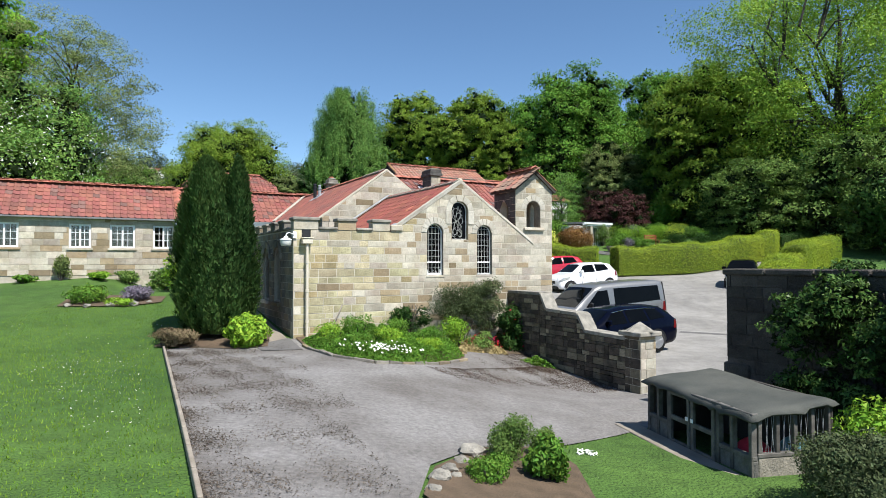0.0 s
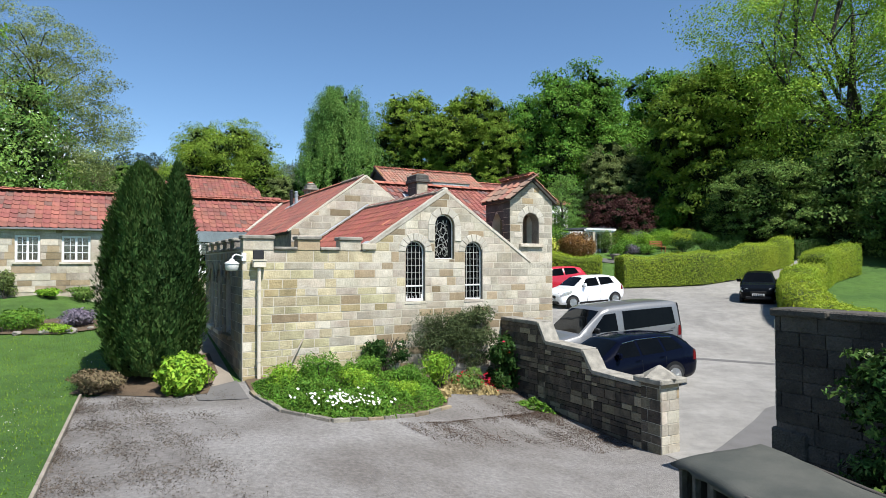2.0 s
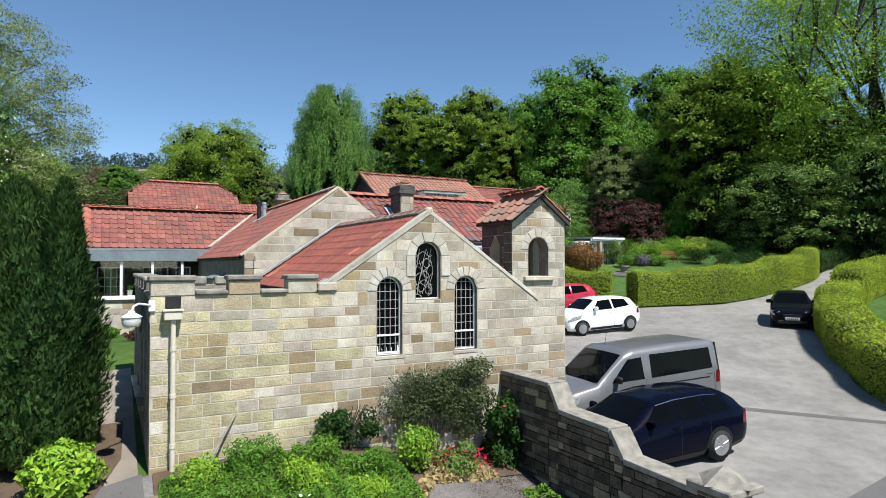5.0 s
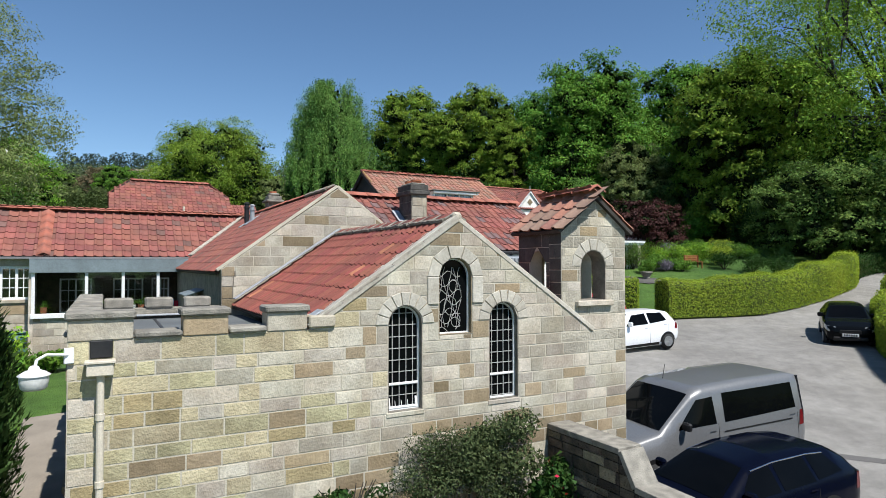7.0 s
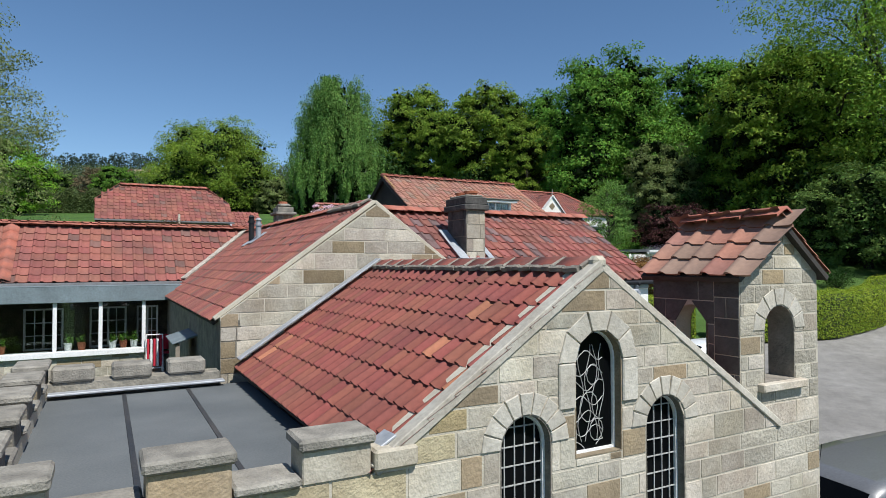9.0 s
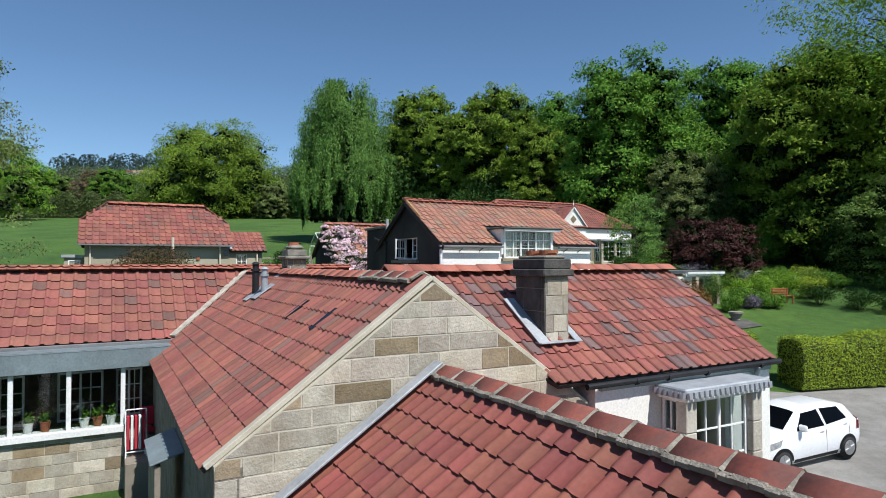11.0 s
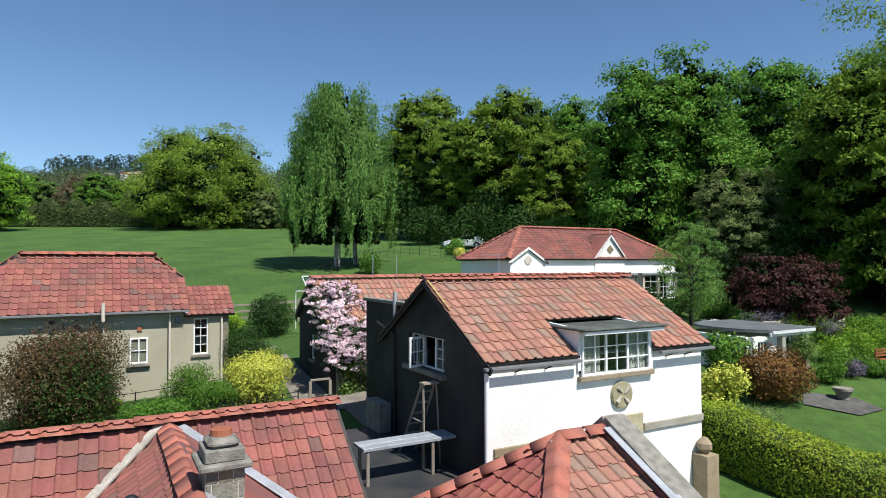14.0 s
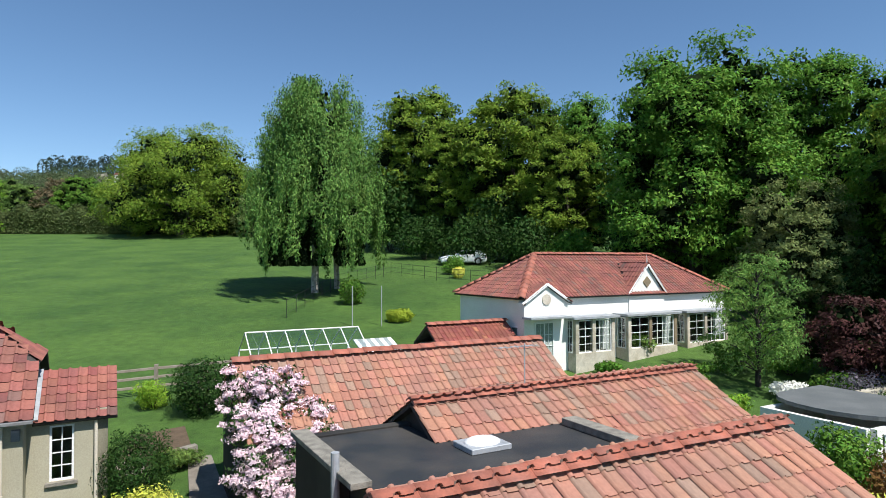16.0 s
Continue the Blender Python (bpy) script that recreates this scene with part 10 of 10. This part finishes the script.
oak_w = broadleaf("oak_tree", 5.1, 100, 20.4, 14, LEAF_OAK, "round crowned yellow-green oak in the wood", 21000, 0.42, 32, 0.5, 0.1, 50, group="woodland edge")
beech_b = broadleaf("beech_tree", 29, 82.5, 20.0, 15, LEAF_BEECH, "tall fresh green beech at the wood's edge", 28000, 0.38, 33, 0.5, 0.05, 56, group="woodland edge")
broadleaf("sycamore_tree", 39.0, 60, 29, 29, LEAF_SYC, "huge half-leafed sycamore with bare upper branches", 62000, 0.30, 34, 0.8, 0.26, 95, group="woodland edge", core=False, fork=0.34, sprays=15)
dark_t = broadleaf("lime_tree", 27, 68, 15.5, 11, LEAF_BEECH, "broadleaf tree with foliage to the ground", 19000, 0.34, 35, 0.35, 0.03, 46, group="woodland edge")
oliv_t = broadleaf("ash_tree", 34, 48.5, 9.6, 13, LEAF_OLIVE, "spreading olive-green tree over the drive", 17000, 0.29, 36, 0.35, 0.1, 44, group="woodland edge")


def again(src, x, y, turn, s, sz=None):
    t = copy_thing(src, pose(x, y, gz(x, y) - 0.1, 0, 0, turn))
    t.scale = (s, s, sz or s)
    return t


for src, x, y, turn, s, sz in ((oak_w, -5.5, 112, 80, 1.05, 1.1), (beech, 12.5, 104, 140, 0.98, 1.05), (oak_w, -0.5, 104, 200, 0.8, 0.85), (beech_b, 21.5, 92, 60, 0.92, 1.0), (oak_w, 10.0, 92, 300, 0.72, 0.68),
                               (beech, 36.5, 74, 250, 1.0, 1.02), (beech_b, 45, 66, 120, 0.8, 0.6), (oak_w, 25.8, 62, 20, 0.86, 0.84), (dark_t, 22, 82, 170, 0.85, 0.75), (dark_t, 35, 55, 90, 0.85, 0.58),
                               (oliv_t, 27.5, 54, 290, 0.8, 0.72)):
    again(src, x, y, turn, s, sz)
# understorey at the foot of the wood
# LEAF_DARK here holds the black shade below the crowns in its colour
under = bush("understorey_shrub", 1.0, 93, 6.5, 5.5, LEAF_DARK, "understorey shrub at the wood's foot, leaf darkened for shade", 5000, 0.26, 40, lobes_n=22, group="understorey")
under_b = bush("understorey_holly", 12.5, 78, 5.0, 5.0, LEAF_DARK, "understorey bush at the wood's foot, leaf darkened for shade", 5000, 0.24, 41, lobes_n=22, group="understorey")
under_c = bush("understorey_laurel", 8.5, 84, 4.5, 4.2, LEAF_BEECH, "bright green understorey laurel", 4000, 0.24, 42, lobes_n=18, group="understorey")
for src, x, y, turn, s in ((under, -4.5, 98, 40, 1.0), (under, 5.5, 88, 90, 1.0), (under_b, 4, 97, 20, 1.6), (under_b, 10, 97, 70, 1.9), (under_b, 17, 88, 120, 1.9), (under_b, 23, 76, 200, 1.8), (under_b, 27, 62, 10, 1.7), (under_b, 31, 55, 50, 1.6),
                           (under_b, 20, 66, 80, 1.1), (under_b, 33, 44, 150, 1.3), (under_b, 38, 40, 240, 1.5), (under_c, 30, 72, 30, 1.6), (under_c, 22.5, 62.5, 150, 0.8), (under, 26, 58, 310, 1.0), (under_b, 36, 64, 0, 2.2), (under_b, -9, 108, 33, 2.2), (under_b, -16, 118, 66, 2.2),
                           (under_c, -1.5, 84.5, 99, 0.45), (under_b, 30, 66, 20, 2.0), (under, 36, 52, 10, 1.2)):
    again(src, x, y, turn, s)
broadleaf("copper_maple", 15.6, 56.2, 4.3, 6.0, LEAF_RED, "dark copper-leaved maple above the garden room", 9000, 0.2, 43, 0.16, 0.12, 36)
broadleaf("rowan_tree", 10.9, 57.0, 6.2, 4.4, LEAF_HAW, "slender light green tree before the bungalow", 5000, 0.14, 44, 0.1, 0.12, 34, core=False)
broadleaf("grey_willow", 18.0, 66.0, 8.5, 7.5, LEAF_GREY, "pale grey-green tree in the wood's shade", 12000, 0.22, 45, 0.2, 0.15, 34)
for i, (a, b, w, h, mt) in enumerate(((33.0, 30.5, 2.4, 1.4, LEAF_GREEN), (35.0, 29.0, 2.6, 1.2, LEAF_BED), (30.5, 30.5, 2.0, 1.0, LEAF_GREEN), (31.0, 34.3, 1.8, 1.5, LEAF_OLIVE), (37.0, 31.5, 2.8, 1.6, LEAF_GREEN), (29.0, 27.5, 2.2, 0.9, LEAF_LIME), (32.4, 27.2, 2.0, 0.8, PETAL_WHITE), (34.2, 26.4, 2.4, 1.3, LEAF_GREEN), (38.5, 28.5, 3.0, 1.5, LEAF_BED), (28.0, 33.0, 1.6, 0.7, LEAF_BED))):
    p = lp((a, b))[0]
    bush("bungalow_shrub", p[0], p[1], w, h, mt, "garden shrub before the bungalow", 1800, 0.12, 200 + i, lobes_n=9, group="bungalow garden shrubs")
# trees behind the long wing
broadleaf("hawthorn_tree", -24.0, 33.5, 10.6, 14.0, LEAF_HAW, "full green tree dotted with white blossom", 36000, 0.2, 51, 0.25, 0.02, 46)
bush("hawthorn_blossom", -23.6, 32.3, 13.4, 9.8, PETAL_WHITE, "white blossom clusters over the dark tree", 5200, 0.10, 52, lobes_n=30, category="tree")
broadleaf("maple_tree", -27.5, 35.0, 17.0, 10.0, LEAF_MAPLE, "bright green maple behind the long wing", 26000, 0.26, 53, 0.3, 0.15, 44)
broadleaf("birch_tree", -22.0, 36.5, 14.6, 11.0, LEAF_GREY, "airy half-leafed grey-green birch", 44000, 0.135, 54, 0.16, 0.06, 64, core=False)
broadleaf("field_oak", -50, 143, 19.5, 28, LEAF_OAK, "broad spreading oak by the field hedge", 36000, 0.46, 55, 0.7, 0.06, 60)
broadleaf("hedge_tree", -27.5, 142, 13, 12, LEAF_DARK, "dark tree in the field hedge", 9000, 0.5, 56, 0.4, 0.03, 30)
broadleaf("hedge_tree", -36, 141, 7.5, 8, LEAF_GREY, "hawthorn with pale blossom in the field hedge", 6000, 0.4, 57, 0.3, 0.03, 24)
broadleaf("field_tree", -86, 132, 15.5, 20, LEAF_MAPLE, "round green tree at the field's edge", 12000, 0.5, 58, 0.4, 0.03, 34)
hedge("field_hedge", [(-150, 150), (-110, 152), (-88, 152), (-62, 149), (-40, 146), (-24, 141), (-14, 130)], 3.6, 4.6, "overgrown dark field hedge", 61, 24, 0.36, leaf_mat("field_hedge_leaf", (0.085, 0.115, 0.04), (0.055, 0.08, 0.025), rand=0.7), 0.2)
broadleaf("hedgerow_tree", -89.5, 180, 12.5, 13, LEAF_GREEN, "dark green tree beyond the field hedge", 7000, 0.55, 71, 0.4, 0.03, 30)
broadleaf("hedgerow_tree", -98, 184, 12.0, 11, LEAF_HEATH, "brownish half-bare tree beyond the field hedge", 5000, 0.5, 72, 0.3, 0.05, 26, core=False)
broadleaf("hedgerow_tree", -107, 182, 11.5, 13, LEAF_OLIVE, "olive tree beyond the field hedge", 6000, 0.55, 73, 0.3, 0.03, 26)
# far hillside: one mass of small crowns
r_ = np.random.RandomState(91)
V, F, K = [], [], 0
for i in range(900):
    y = 232 + 450 * r_.rand() ** 1.1
    x = -0.72 * y + (0.95 * y) * r_.rand()
    s = 4 + 5 * r_.rand()
    if (r_.rand() < 0.5 and y < 430) or (abs(x / y + 0.487) < 0.02 and 455 < y < 535):
        continue
    zb = gz(x, y)
    n = int(min(600, 90000 / y))
    d = r_.normal(size=(n, 3))
    d /= np.linalg.norm(d, axis=1, keepdims=True)
    p = np.column_stack([x + d[:, 0] * s * 0.8, y + d[:, 1] * s * 0.8, zb + s * 0.75 + d[:, 2] * s * 0.75])
    v, f = leaf_cloud(p, d, (0.4 + 0.0014 * y) * (0.6 + 0.8 * r_.rand(n)), i, 0, LEAF_T)
    V.append(v)
    F.append(f + K)
    K += len(v)
far = mesh_fast("far_woods", np.concatenate(V), np.concatenate(F), leaf_mat("far_leaf", (0.075, 0.12, 0.045), (0.085, 0.085, 0.055), rand=0.5, hue=0.05, patchy=0.045))
tagged(far, "hazy wooded hillside beyond the meadow", "woods", kind="stuff")
ridge_pts = np.linspace(-372, -272, 46)
V, F, K = [], [], 0
for i, x in enumerate(ridge_pts):
    y = 600 + 10 * r_.rand()
    s = 16 + 5 * r_.rand()
    n = 160
    d = r_.normal(size=(n, 3))
    d /= np.linalg.norm(d, axis=1, keepdims=True)
    p = np.column_stack([x + d[:, 0] * 3.8, y + d[:, 1] * 3.8, gz(x, y) + s * 0.5 + d[:, 2] * s * 0.6])
    v, f = leaf_cloud(p, d, 1.9 * (0.6 + 0.8 * r_.rand(n)), i, 0, LEAF_T)
    V.append(v)
    F.append(f + K)
    K += len(v)
far2 = mesh_fast("far_pines", np.concatenate(V), np.concatenate(F), leaf_mat("far_pine", (0.05, 0.08, 0.055), (0.04, 0.06, 0.05)))
tagged(far2, "dark conifer plantation on the hilltop", "woods", kind="stuff")
for i in range(9):
    x, y = -264 + 4.0 * i + r_.uniform(-1, 1), 508 + 3.5 * (i * 5 % 11)
    h0 = thing("far_house", pose(x, y, gz(x, y) + 3.0, 0, 0, 10 * r_.rand()), "distant pale village house on the hillside", "house", "distant village")
    link_mesh("wall", [(-4, -3, -4), (4, -3, -4), (4, 3, -4), (-4, 3, -4), (-4, -3, 4), (4, -3, 4), (4, 3, 4), (-4, 3, 4)], [(0, 1, 5, 4), (1, 2, 6, 5), (2, 3, 7, 6), (3, 0, 4, 7)], (CREAM_R, WHITE, STONE)[i % 3], h0)
    link_mesh("roof", [(-4.3, -3.4, 3.9), (4.3, -3.4, 3.9), (4.3, 3.4, 3.9), (-4.3, 3.4, 3.9), (-4.3, 0, 6.8), (4.3, 0, 6.8)], [(0, 1, 5, 4), (2, 3, 4, 5), (0, 4, 3), (1, 2, 5), (0, 3, 2, 1)], (STONE_GREY, RIDGE_D, STONE_GREY)[i % 3], h0)
    h0.scale = (0.8, 0.8, 0.75)
    for k in (-2, 1.2):
        box_part("window", (k, -3.06, 0.6), (k + 1.0, -2.98, 2.0), DARK_GLASS, h0, "", 0)
